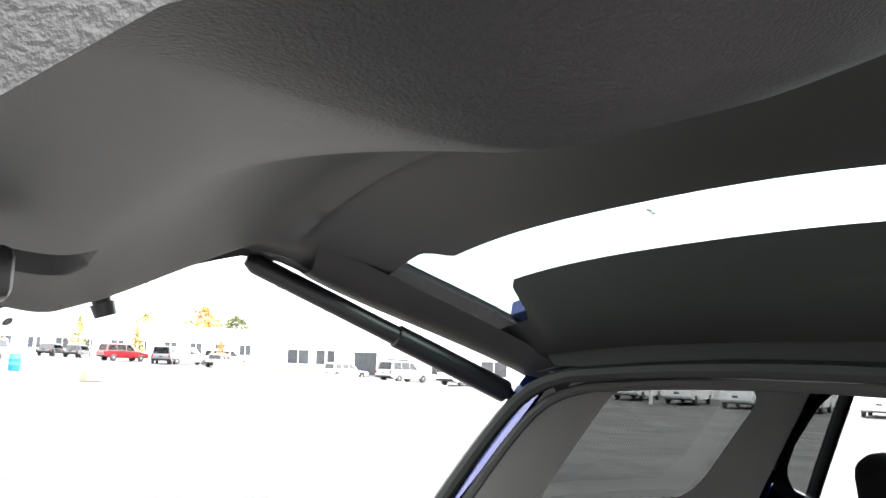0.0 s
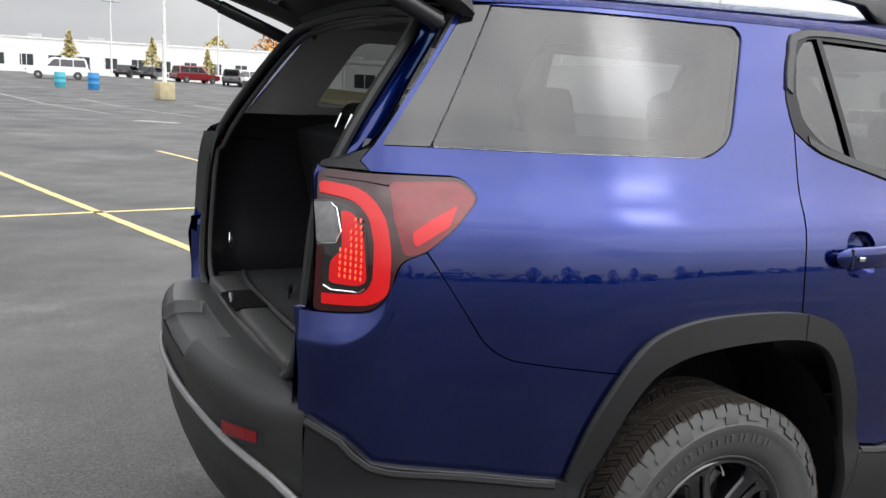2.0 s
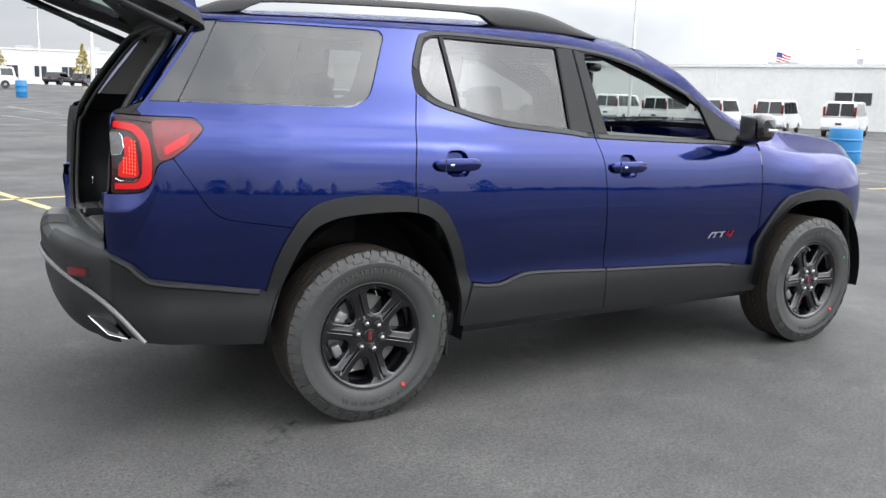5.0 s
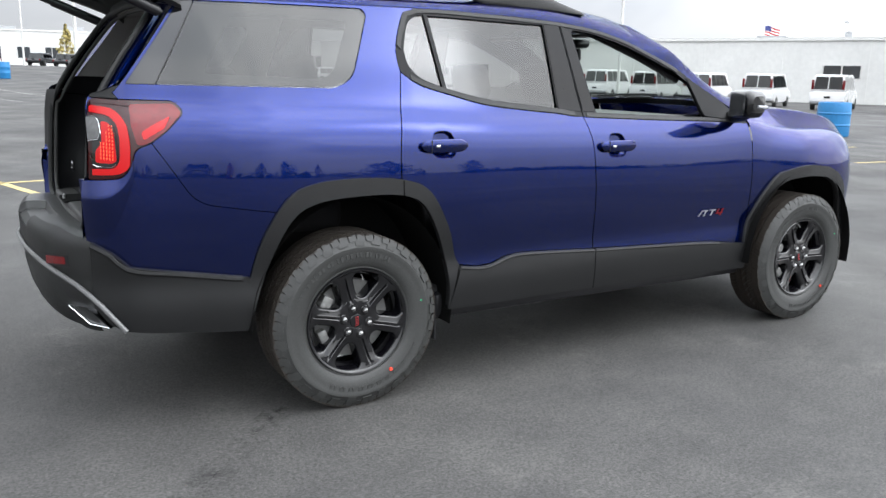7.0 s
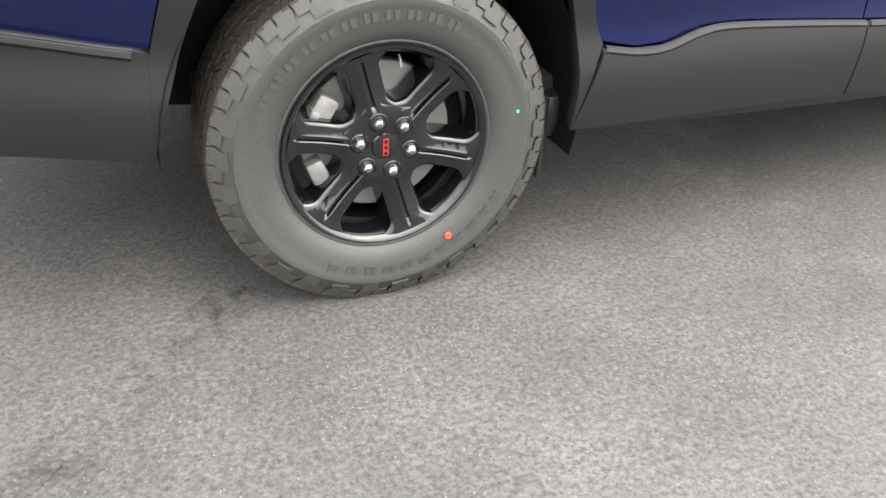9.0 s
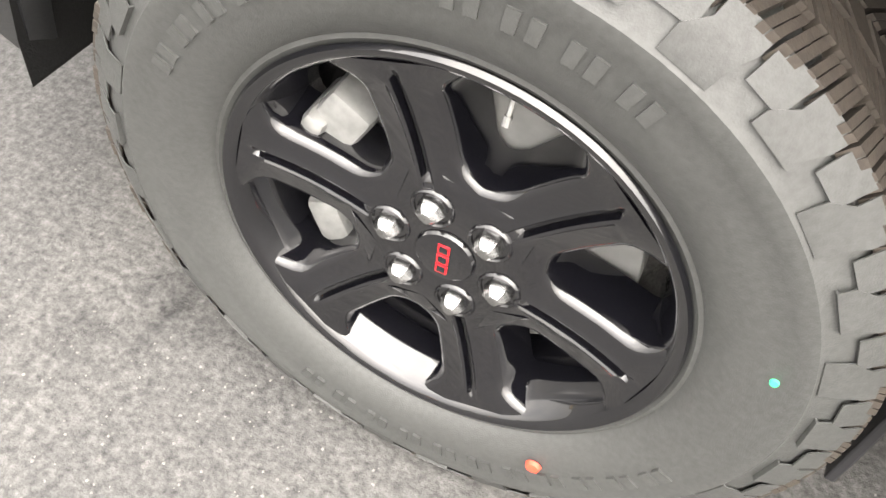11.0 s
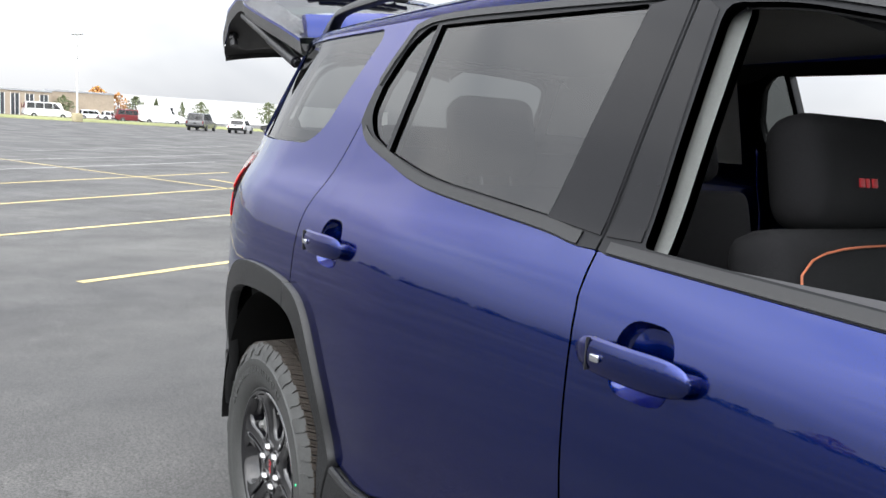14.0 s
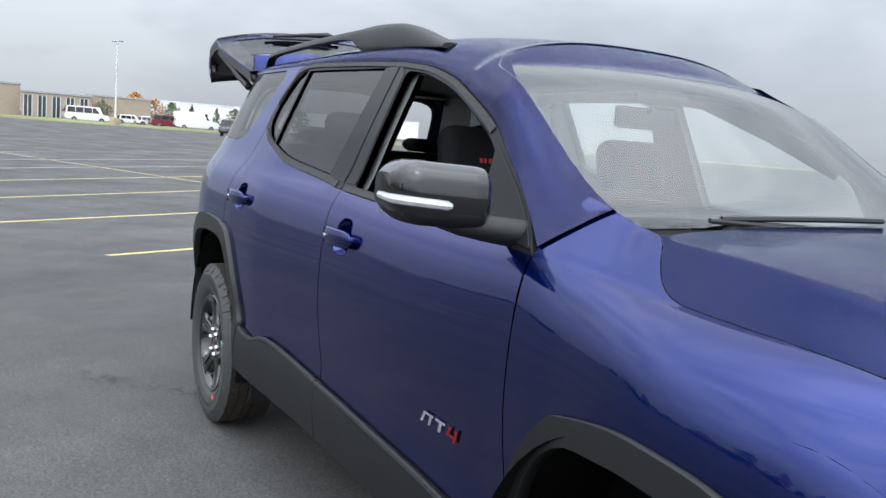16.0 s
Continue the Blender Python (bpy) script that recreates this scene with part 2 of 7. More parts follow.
def asphalt():
    """Coarse asphalt, darker and smoother where it was sealed, with dusty scuffs."""
    m = bpy.data.materials.new("asphalt")
    m.use_nodes = True
    n, l = m.node_tree.nodes, m.node_tree.links
    b = n["Principled BSDF"]
    co = n.new("ShaderNodeTexCoord")

    def tex(scale, detail, rough=0.5):
        t = n.new("ShaderNodeTexNoise")
        t.inputs["Scale"].default_value, t.inputs["Detail"].default_value, t.inputs["Roughness"].default_value = scale, detail, rough
        l.new(co.outputs["Object"], t.inputs["Vector"])
        return t

    def ramp(src, a, b_, c0, c1):
        r = n.new("ShaderNodeValToRGB")
        r.color_ramp.elements[0].position, r.color_ramp.elements[1].position = a, b_
        r.color_ramp.elements[0].color, r.color_ramp.elements[1].color = c0, c1
        l.new(src, r.inputs["Fac"])
        return r

    def blend(kind, a, b_, fac=1.0):
        x = n.new("ShaderNodeMix")
        x.data_type, x.blend_type = "RGBA", kind
        x.inputs[0].default_value = fac
        l.new(a, x.inputs[6])
        l.new(b_, x.inputs[7])
        return x.outputs[2]

    speck = ramp(tex(85, 5, 0.75).outputs["Fac"], 0.33, 0.67, (0.42, 0.42, 0.42, 1), (1.66, 1.645, 1.61, 1))
    wide = ramp(tex(0.35, 6).outputs["Fac"], 0.35, 0.65, (0.045, 0.045, 0.0463, 1), (0.070, 0.0695, 0.0687, 1))
    mid = ramp(tex(2.5, 6, 0.65).outputs["Fac"], 0.3, 0.75, (0.8, 0.8, 0.8, 1), (1.25, 1.24, 1.22, 1))
    dust = ramp(tex(60, 3, 0.7).outputs["Fac"], 0.66, 0.8, (1, 1, 1, 1), (2.6, 2.5, 2.3, 1))
    scuff = ramp(tex(1.1, 9, 0.72).outputs["Fac"], 0.56, 0.70, (1, 1, 1, 1), (1.55, 1.54, 1.50, 1))
    stones = ramp(tex(38, 3, 0.6).outputs["Fac"], 0.36, 0.64, (0.62, 0.62, 0.62, 1), (1.40, 1.39, 1.37, 1))
    chips = n.new("ShaderNodeTexVoronoi")
    chips.inputs["Scale"].default_value = 170.0
    l.new(co.outputs["Object"], chips.inputs["Vector"])
    grit = ramp(chips.outputs["Color"], 0.915, 0.93, (1, 1, 1, 1), (1.35, 1.34, 1.32, 1))
    color = blend("MULTIPLY", blend("MULTIPLY", wide.outputs["Color"], mid.outputs["Color"]), speck.outputs["Color"], 0.9)
    color = blend("MULTIPLY", blend("MULTIPLY", color, stones.outputs["Color"], 0.32), dust.outputs["Color"], 0.25)
    color = blend("MULTIPLY", blend("MULTIPLY", color, scuff.outputs["Color"]), grit.outputs["Color"])
    l.new(color, b.inputs["Base Color"])
    rr = ramp(tex(0.6, 4).outputs["Fac"], 0.3, 0.7, (0.5, 0.5, 0.5, 1), (0.78, 0.78, 0.78, 1))
    l.new(rr.outputs["Color"], b.inputs["Roughness"])
    b.inputs["Specular IOR Level"].default_value = 0.2
    bp = n.new("ShaderNodeBump")
    bp.inputs["Strength"].default_value, bp.inputs["Distance"].default_value = 0.6, 0.005
    l.new(tex(95, 4, 0.65).outputs["Fac"], bp.inputs["Height"])
    l.new(bp.outputs["Normal"], b.inputs["Normal"])
    return m


ASPHALT = asphalt()

# ---- building tools ----
def placed(ob):
    return ob.matrix_basis if ob.parent is None else placed(ob.parent) @ ob.matrix_parent_inverse @ ob.matrix_basis


def mesh_of(bm, name, mat, smooth=True):
    me = bpy.data.meshes.new(name)
    bm.to_mesh(me)
    bm.free()
    for mm in (mat if isinstance(mat, (list, tuple)) else [mat]):
        me.materials.append(mm)
    if smooth:
        me.polygons.foreach_set("use_smooth", [True] * len(me.polygons))
    return me


def part(name, bm, mat, parent=None, label="", smooth=True, crease=32):
    me = mesh_of(bm, name, mat, smooth)
    if smooth:
        me.set_sharp_from_angle(angle=radians(crease))
    ob = new(name, me)
    if parent is not None:
        ob.parent = parent
        ob.matrix_parent_inverse = placed(parent).inverted()
    return tagged(ob, label)


def raw(name, verts, faces, mat, parent=None, label="", normals=None):
    me = bpy.data.meshes.new(name)
    me.from_pydata(verts, [], faces)
    me.materials.append(mat)
    me.polygons.foreach_set("use_smooth", [True] * len(me.polygons))
    if normals:
        me.normals_split_custom_set_from_vertices(normals)
    ob = new(name, me)
    if parent is not None:
        ob.parent = parent
        ob.matrix_parent_inverse = placed(parent).inverted()
    return tagged(ob, label)


def thing(name, at, label, category, group="", kind=""):
    ob = new(name)
    ob.location = at
    ob.empty_display_size = 0.1
    return tagged(ob, label, category, group, kind)


def box(bm, lo, hi, bevel=0.0, seg=2, m=None):
    """A box with rounded edges, between two corners."""
    made = bmesh.ops.create_cube(bm, size=1.0)["verts"]
    c, s = (Vector(lo) + Vector(hi)) / 2, Vector(hi) - Vector(lo)
    for v in made:
        v.co = Vector((v.co.x * s.x, v.co.y * s.y, v.co.z * s.z)) + c
    if bevel:
        edges = list({e for v in made for e in v.link_edges})
        made = [g for g in bmesh.ops.bevel(bm, geom=edges, offset=bevel, segments=seg, affect="EDGES", profile=0.5)["verts"]] + [v for v in made if v.is_valid]
    if m is not None:
        for v in {v for v in made if v.is_valid}:
            v.co = m @ v.co
    return made


def tube(bm, points, radius, seg=10, closed=False, cap=True):
    """A round bar along points; radius may be a list."""
    pts = [Vector(p) for p in points]
    k = len(pts)
    rad = radius if isinstance(radius, (list, tuple)) else [radius] * k
    rings, up = [], None
    for i, p in enumerate(pts):
        a, b = pts[(i - 1) % k] if closed or i else p, pts[(i + 1) % k] if closed or i < k - 1 else p
        d = (b - a).normalized()
        if up is None:
            up = d.orthogonal().normalized()
        up = (up - d * up.dot(d)).normalized()
        w = d.cross(up)
        rings.append([bm.verts.new(p + rad[i] * (up * math.cos(2 * math.pi * j / seg) + w * math.sin(2 * math.pi * j / seg))) for j in range(seg)])
    for i in range(k if closed else k - 1):
        q, r = rings[i], rings[(i + 1) % k]
        for j in range(seg):
            bm.faces.new((q[j], q[(j + 1) % seg], r[(j + 1) % seg], r[j]))
    if cap and not closed:
        bm.faces.new(rings[0][::-1])
        bm.faces.new(rings[-1])
    return rings


def lathe(bm, profile, seg=64, centre=(0, 0, 0), closed=True, face=-1):
    """Turns (radius, y) pairs about the y axis."""
    rings = []
    for r, y in profile:
        rings.append([bm.verts.new((centre[0] + r * math.cos(2 * math.pi * j / seg), centre[1] + y, centre[2] + r * math.sin(2 * math.pi * j / seg))) for j in range(seg)])
    n = len(rings)
    for i in range(n if closed else n - 1):
        q, r = rings[i], rings[(i + 1) % n]
        for j in range(seg):
            bm.faces.new((q[j], q[(j + 1) % seg], r[(j + 1) % seg], r[j]))
    return rings


def prism(bm, pts, y0, y1, bevel=0.0):
    """A flat shape in the x-z plane, made thick from y0 to y1."""
    a = [bm.verts.new((x, y0, z)) for x, z in pts]
    f = bm.faces.new(a)
    ext = bmesh.ops.extrude_face_region(bm, geom=[f])["geom"]
    moved = [v for v in ext if isinstance(v, bmesh.types.BMVert)]
    for v in moved:
        v.co.y = y1
    bmesh.ops.recalc_face_normals(bm, faces=bm.faces[:])
    if bevel:
        es = [e for e in bm.edges if abs(e.verts[0].co.y - e.verts[1].co.y) < 1e-6 and (abs(e.verts[0].co.y - y0) < 1e-6)]
        bmesh.ops.bevel(bm, geom=es, offset=bevel, segments=2, affect="EDGES", profile=0.5)


def smooth_curve(pts):
    """A monotone smooth curve through (x, y) pairs."""
    xs, ys = [p[0] for p in pts], [p[1] for p in pts]
    n = len(xs)
    h = [xs[i + 1] - xs[i] for i in range(n - 1)]
    d = [(ys[i + 1] - ys[i]) / h[i] for i in range(n - 1)]
    m = [d[0]] + [0 if d[i - 1] * d[i] <= 0 else 2 * d[i - 1] * d[i] / (d[i - 1] + d[i]) for i in range(1, n - 1)] + [d[-1]]

    def f(x):
        if x <= xs[0]:
            return ys[0] + m[0] * (x - xs[0])
        if x >= xs[-1]:
            return ys[-1] + m[-1] * (x - xs[-1])
        i = 0
        while x > xs[i + 1]:
            i += 1
        t = (x - xs[i]) / h[i]
        return (1 + 2 * t) * (1 - t) ** 2 * ys[i] + t * (1 - t) ** 2 * h[i] * m[i] + t * t * (3 - 2 * t) * ys[i + 1] + t * t * (t - 1) * h[i] * m[i + 1]
    return f


def ease(a, b, x):
    t = min(1.0, max(0.0, (x - a) / (b - a)))
    return t * t * (3 - 2 * t)


def rounded(pts, step=0.03):
    """A closed outline through corners (x, z, radius), rounded and cut into short steps."""
    out, n = [], len(pts)
    for i in range(n):
        p, a, b = (Vector(pts[j % n][:2]) for j in (i, i - 1, i + 1))
        r = pts[i][2] if len(pts[i]) > 2 else 0.0
        da, db = a - p, b - p
        r = min(r, da.length * 0.45, db.length * 0.45)
        if r > 1e-4:
            s, e = p + da.normalized() * r, p + db.normalized() * r
            k = max(3, int(r / 0.012))
            arc = [s * (1 - t) ** 2 + p * 2 * t * (1 - t) + e * t * t for t in (j / k for j in range(k + 1))]
        else:
            arc = [p]
        for q in arc:
            if out:
                gap = (q - out[-1]).length
                for j in range(1, int(gap / step) + 1):
                    if j * step < gap - 1e-3:
                        out.append(out[-1] + (q - out[-1]).normalized() * step)
            out.append(q)
    gap = (out[0] - out[-1]).length
    base = out[-1].copy()
    for j in range(1, int(gap / step) + 1):
        if j * step < gap - 1e-3:
            out.append(base + (out[0] - base).normalized() * step * j)
    return out


def inside(p, poly):
    c, n = False, len(poly)
    for i in range(n):
        a, b = poly[i], poly[i - 1]
        if (a[1] > p[1]) != (b[1] > p[1]) and p[0] < (b[0] - a[0]) * (p[1] - a[1]) / (b[1] - a[1]) + a[0]:
            c = not c
    return c

# ---- ground ----
def ground_z(x, y):
    """The lot rises gently to the north and falls away to the east."""
    return .02 * min(60, max(0, y - 40)) - .02 * min(22, max(0, x - 8)) + .006 * min(100, max(0, -x - 30))


bm = bmesh.new()
gx, gy = [-2500, -600, -130, -80, -30, 8, 20, 30, 60, 200, 2500], [-2500, -600, -100, 0, 40, 60, 80, 100, 300, 2500]
rows = [[bm.verts.new((x, y, ground_z(x, y))) for y in gy] for x in gx]
for a, b in zip(rows, rows[1:]):
    for i in range(len(gy) - 1):
        bm.faces.new((a[i], b[i], b[i + 1], a[i + 1]))
tagged(part("ground", bm, ASPHALT), "dark worn asphalt parking lot with fine grit", "ground", kind="structure")


def stripe(a, b, width=0.1, mat=YELLOW, label="worn yellow parking bay line on asphalt"):
    """A painted line on the asphalt, with slightly ragged edges."""
    a, b = Vector((*a, 0)), Vector((*b, 0))
    d = (b - a).normalized()
    side = Vector((-d.y, d.x, 0))
    n = max(4, int((b - a).length / 0.25))
    bm = bmesh.new()
    rows = []
    for i in range(n + 1):
        p = a + (b - a) * (i / n)
        p.z = ground_z(p.x, p.y) + .004
        w = [width / 2 + random.uniform(-0.006, 0.006) for _ in range(2)]
        rows.append([bm.verts.new(p + side * w[0]), bm.verts.new(p - side * w[1])])
    for i in range(n):
        bm.faces.new((rows[i][0], rows[i][1], rows[i + 1][1], rows[i + 1][0]))
    bmesh.ops.recalc_face_normals(bm, faces=bm.faces[:])
    return tagged(part("painted_line", bm, mat), label, "painted line", "parking lines", "structure")


for a, b in (((-3.0, 15.3), (.35, 2.65)), ((-18, 3.85), (4.6, 8.3)), ((.80, 15.3), (2.35, 8.0)), ((4.0, 15.6), (5.6, 8.6)), ((13.0, 5.4), (18.0, 5.5)), ((12.2, 7.2), (17.5, 8.4)),
             ((-5.07, -.76), (-6.9, 2.6)), ((-7.0, -2.8), (-10.8, 3.0)), ((-9.9, -3.0), (-15.5, 3.8)), ((-12.6, -3.8), (-21.0, 5.2)), ((-34, -4.3), (-8.0, 6.5))):
    stripe(a, b)
for a, b in (((-4.4, 55), (1.3, 31.5)), ((1.0, 46), (4.4, 31)), ((6.4, 44), (8.8, 31)), ((-15.8, -4.2), (-27, 6.5)), ((-19.5, -4.2), (-34, 9)), ((-24, -4.2), (-44, 12))):
    stripe(a, b, .12, FADED, "faded pale parking bay line on asphalt")
for a, b in (((1.7, 27.2), (2.9, 26.3)), ((4.95, 26.5), (5.85, 25.0))):
    stripe(a, b, .5, FADED, "pale worn patch of paint on asphalt")

# loose pale grit swept into patches beside the wheels
grit = random.Random(11)
PATCHES = [(-.13, -1.25, .10, .07, 260), (.10, -1.12, .10, .05, 160), (.70, -1.38, .12, .06, 260), (.53, -1.25, .06, .03, 60), (-.2, -1.66, .25, .15, 140), (.5, -1.85, .5, .25, 260),
           (-.62, -1.3, .18, .16, 160), (1.07, -1.5, .15, .08, 120), (2.35, -1.12, .15, .06, 90), (-.35, -1.05, .3, .08, 200), (.3, -1.3, 1.2, .3, 260)]
verts, faces = [], []
for cx, cy, rx, ry, count in PATCHES:
    for _ in range(count):
        x, y, r = cx + grit.gauss(0, rx), cy + grit.gauss(0, ry), grit.uniform(.0010, .0028)
        turn, k = grit.uniform(0, 6.28), len(verts)
        for j in range(4):
            a = turn + j * 1.57 + grit.uniform(-.4, .4)
            verts.append((x + r * math.cos(a), y + r * math.sin(a), .0005))
        verts.append((x, y, r * .9))
        faces += [[k + j, k + (j + 1) % 4, k + 4] for j in range(4)]
tagged(raw("loose_grit", verts, faces, GRIT), "pale loose grit scattered on the asphalt", "grit", kind="stuff")

# dark rubber smear that runs out from under the rear wheel
smear = bpy.data.materials.new("tyre_smear")
smear.use_nodes = True
sn, sl = smear.node_tree.nodes, smear.node_tree.links
sn["Principled BSDF"].inputs["Base Color"].default_value = (.017, .017, .018, 1)
sn["Principled BSDF"].inputs["Roughness"].default_value = .8
s_noise, s_ramp, s_co = sn.new("ShaderNodeTexNoise"), sn.new("ShaderNodeValToRGB"), sn.new("ShaderNodeTexCoord")
s_noise.inputs["Scale"].default_value, s_noise.inputs["Detail"].default_value, s_noise.inputs["Roughness"].default_value = 9.0, 8.0, .72
s_ramp.color_ramp.elements[0].position, s_ramp.color_ramp.elements[0].color = .46, (0, 0, 0, 1)
s_ramp.color_ramp.elements[1].position, s_ramp.color_ramp.elements[1].color = .70, (.42, .42, .42, 1)
sl.new(s_co.outputs["Object"], s_noise.inputs["Vector"])
sl.new(s_noise.outputs["Fac"], s_ramp.inputs["Fac"])
sl.new(s_ramp.outputs["Color"], sn["Principled BSDF"].inputs["Alpha"])
for a, b in (((-.271, -.818), (-.80, -1.42)), ((-.33, -.80), (-.91, -1.42))):
    stripe(a, b, .075, smear, "faint dark tyre smear on the asphalt")

# ---- the car: x ahead, rear axle at x = 0, right side at y < 0 ----
AXLE, HUB_Z = 2.857, 0.372
profile = smooth_curve([(.20, .85), (.35, .915), (.50, .93), (.60, .922), (.68, .931), (.76, .940), (.86, .945), (.94, .9425), (1.02, .9355), (1.08, .926), (1.13, .910),
                        (1.17, .888), (1.21, .86), (1.25, .838), (1.40, .772), (1.60, .68), (1.72, .622)])
fender_profile = smooth_curve([(.20, .85), (.35, .915), (.50, .93), (.60, .925), (.72, .935), (.82, .94), (.92, .936), (1.0, .925), (1.06, .902), (1.10, .872), (1.13, .815), (1.15, .745)])
lift = smooth_curve([(-1.1, .050), (-.5, .045), (.2, .03), (1.25, 0), (2.0, -.02), (2.4, -.006), (2.75, .004), (3.0, -.03), (3.3, -.085), (3.6, -.2)])
slim = smooth_curve([(.3, 0), (.6, .008), (.9, .03), (1.25, .05), (1.75, .06), (2.3, .066), (2.55, .055), (2.86, .02), (3.1, .035), (3.35, .10), (3.6, .27)])


tuck = smooth_curve([(-1.1, 0), (-1.0, 0), (-.90, .030), (-.70, .062), (-.50, .036), (-.32, .010), (-.15, 0), (.2, 0)])


def half(x, z):
    """Half the body's width at a length and a height."""
    zz = z - lift(x) * ease(.7, 1.12, z)
    w = profile(zz)
    f = ease(2.37, 2.93, x)
    if f > 0:
        w = w * (1 - f) + fender_profile(zz) * f
    u = max(0.0, (-.30 - x) / .62)
    return w - .15 * u ** 3 - max(0.0, u - .85) ** 2 - slim(max(.3, x)) - (tuck(x) if -1.0 < x < -.15 else 0.0)


def side_point(x, z, s, off=0.0):
    return (x + (.4 * tuck(x) if -1.0 < x < -.15 else 0.0), s * (half(x, z) + off), z)


def side_normal(x, z, s):
    e = 0.004
    dx, dz = (half(x + e, z) - half(x - e, z)) / (2 * e), (half(x, z + e) - half(x, z - e)) / (2 * e)
    n = Vector((-dx, 1.0, -dz)).normalized()
    return Vector((n.x, s * n.y, n.z))


def panel(name, outline, mat, parent, s=-1, off=0.0, depth=0.02, holes=(), label="", grid=0.035, step=0.03):
    """A sheet of the body's side within an outline in x and z, with its edges turned in."""
    from mathutils.geometry import delaunay_2d_cdt
    loops = [rounded(outline, step)] + [rounded(h, step) for h in holes]
    pts, edges = [], []
    for lp in loops:
        k = len(pts)
        pts += lp
        edges += [(k + i, k + (i + 1) % len(lp)) for i in range(len(lp))]
    xs, zs = [p[0] for p in loops[0]], [p[1] for p in loops[0]]
    gx, gz = int((max(xs) - min(xs)) / grid) + 1, int((max(zs) - min(zs)) / grid) + 1
    for i in range(gx):
        for j in range(gz):
            q = Vector((min(xs) + (i + .5) * grid, min(zs) + (j + .5) * grid))
            if inside(q, loops[0]) and not any(inside(q, h) for h in loops[1:]) and min((q - p).length for lp in loops for p in lp) > grid * .4:
                pts.append(q)
    v2, _, tris, orig, _, _ = delaunay_2d_cdt(pts, edges, [], 0, 1e-5)
    verts = [side_point(p[0], p[1], s, off) for p in v2]
    norms = [side_normal(p[0], p[1], s) for p in v2]
    faces = []
    for t in tris:
        c = sum((v2[i] for i in t), Vector((0, 0))) / len(t)
        if inside(c, loops[0]) and not any(inside(c, h) for h in loops[1:]):
            f = list(t)
            a, b, d = (Vector(verts[i]) for i in f[:3])
            if (b - a).cross(d - a).y * s < 0:
                f.reverse()
            faces.append(f)
    if depth:
        for lp in loops:
            k, n = len(verts), len(lp)
            area = sum(lp[i][0] * lp[(i + 1) % n][1] - lp[(i + 1) % n][0] * lp[i][1] for i in range(n))
            o = 1 if area > 0 else -1
            for i, p in enumerate(lp):
                t = (lp[(i + 1) % n] - lp[i - 1]).normalized()
                out = Vector((t[1], 0, -t[0])) * o * (1 if lp is loops[0] else -1)
                sn = side_normal(p[0], p[1], s)
                q = Vector(side_point(p[0], p[1], s, off))
                verts += [q, q - sn * depth]
                norms += [(out + sn * .6).normalized(), out]
            for i in range(n):
                a, b, c, d = k + 2 * i, k + 2 * ((i + 1) % n), k + 2 * ((i + 1) % n) + 1, k + 2 * i + 1
                faces.append([a, b, c, d])
    return raw(name, [tuple(v) for v in verts], faces, mat, parent, label, norms)


def strip(name, line, width, mat, parent, s=-1, off=0.004, label="", lower=True):
    """A moulding along a line in x and z on the body's side."""
    bm = bmesh.new()
    pts = [Vector(side_point(x, z, s, off)) for x, z in line]
    tube(bm, pts, width, 8)
    return part(name, bm, mat, parent, label)


def along(pts, step=0.03):
    """An open smooth line through points."""
    out, n = [], len(pts)
    P = [Vector(p) for p in pts]
    for i in range(n - 1):
        a, b, c, d = P[max(0, i - 1)], P[i], P[i + 1], P[min(n - 1, i + 2)]
        k = max(2, int((c - b).length / step))
        for j in range(k):
            t = j / k
            out.append(0.5 * ((2 * b) + (c - a) * t + (2 * a - 5 * b + 4 * c - d) * t * t + (3 * b - a - 3 * c + d) * t ** 3))
    out.append(P[-1])
    return out


def ordered(curve, step=0.03):
    return [tuple(p) for p in along(curve, step)]


suv = thing("suv", (1.3, 0, 0), "dark blue metallic mid-size SUV with black cladding and raised tailgate", "car")

# lines of the side that panels share
ARCH = ordered([(-.462, .60), (-.412, .755), (-.312, .907), (-.20, .963), (-.02, .977), (.19, .963), (.318, .908), (.415, .745), (.455, .62), (.48, .572)])
ARCH_IN = ordered([(-.478, .39), (-.39, .65), (-.30, .82), (-.20, .885), (-.02, .906), (.19, .898), (.30, .838), (.39, .66), (.43, .50), (.432, .37)])
FARCH = ordered([(2.40, .49), (2.42, .60), (2.50, .75), (2.60, .86), (2.66, .885), (2.80, .912), (2.91, .912), (3.06, .89), (3.19, .82), (3.29, .68), (3.33, .56)])
FARCH_IN = ordered([(2.43, .34), (2.47, .55), (2.55, .73), (2.66, .825), (2.80, .85), (2.91, .85), (3.04, .83), (3.15, .75), (3.24, .55), (3.28, .36)])
CLAD = [(-1.0, .76), (-.934, .715), (-.885, .662), (-.74, .640), (-.49, .612)]
SILL = [(.49, .566), (.58, .553), (.66, .556), (.76, .583), (.88, .587), (1.30, .56), (2.0, .53), (2.20, .515), (2.40, .49)]
BELT = ordered([(.262, 1.398), (.34, 1.345), (.49, 1.302), (.70, 1.255), (1.09, 1.217), (1.245, 1.20), (1.77, 1.178), (2.10, 1.168), (2.40, 1.155)])
RAIL = ordered([(.262, 1.398), (.258, 1.48), (.305, 1.60), (.385, 1.664), (.8, 1.663), (1.15, 1.651), (1.29, 1.641), (1.45, 1.622), (1.60, 1.588), (1.70, 1.555), (1.95, 1.452), (2.08, 1.372), (2.20, 1.302), (2.30, 1.236), (2.40, 1.155)])
REAR_CUT = ordered([(.19, .963), (.191, 1.06), (.199, 1.13), (.215, 1.20), (.241, 1.30), (.262, 1.398)])
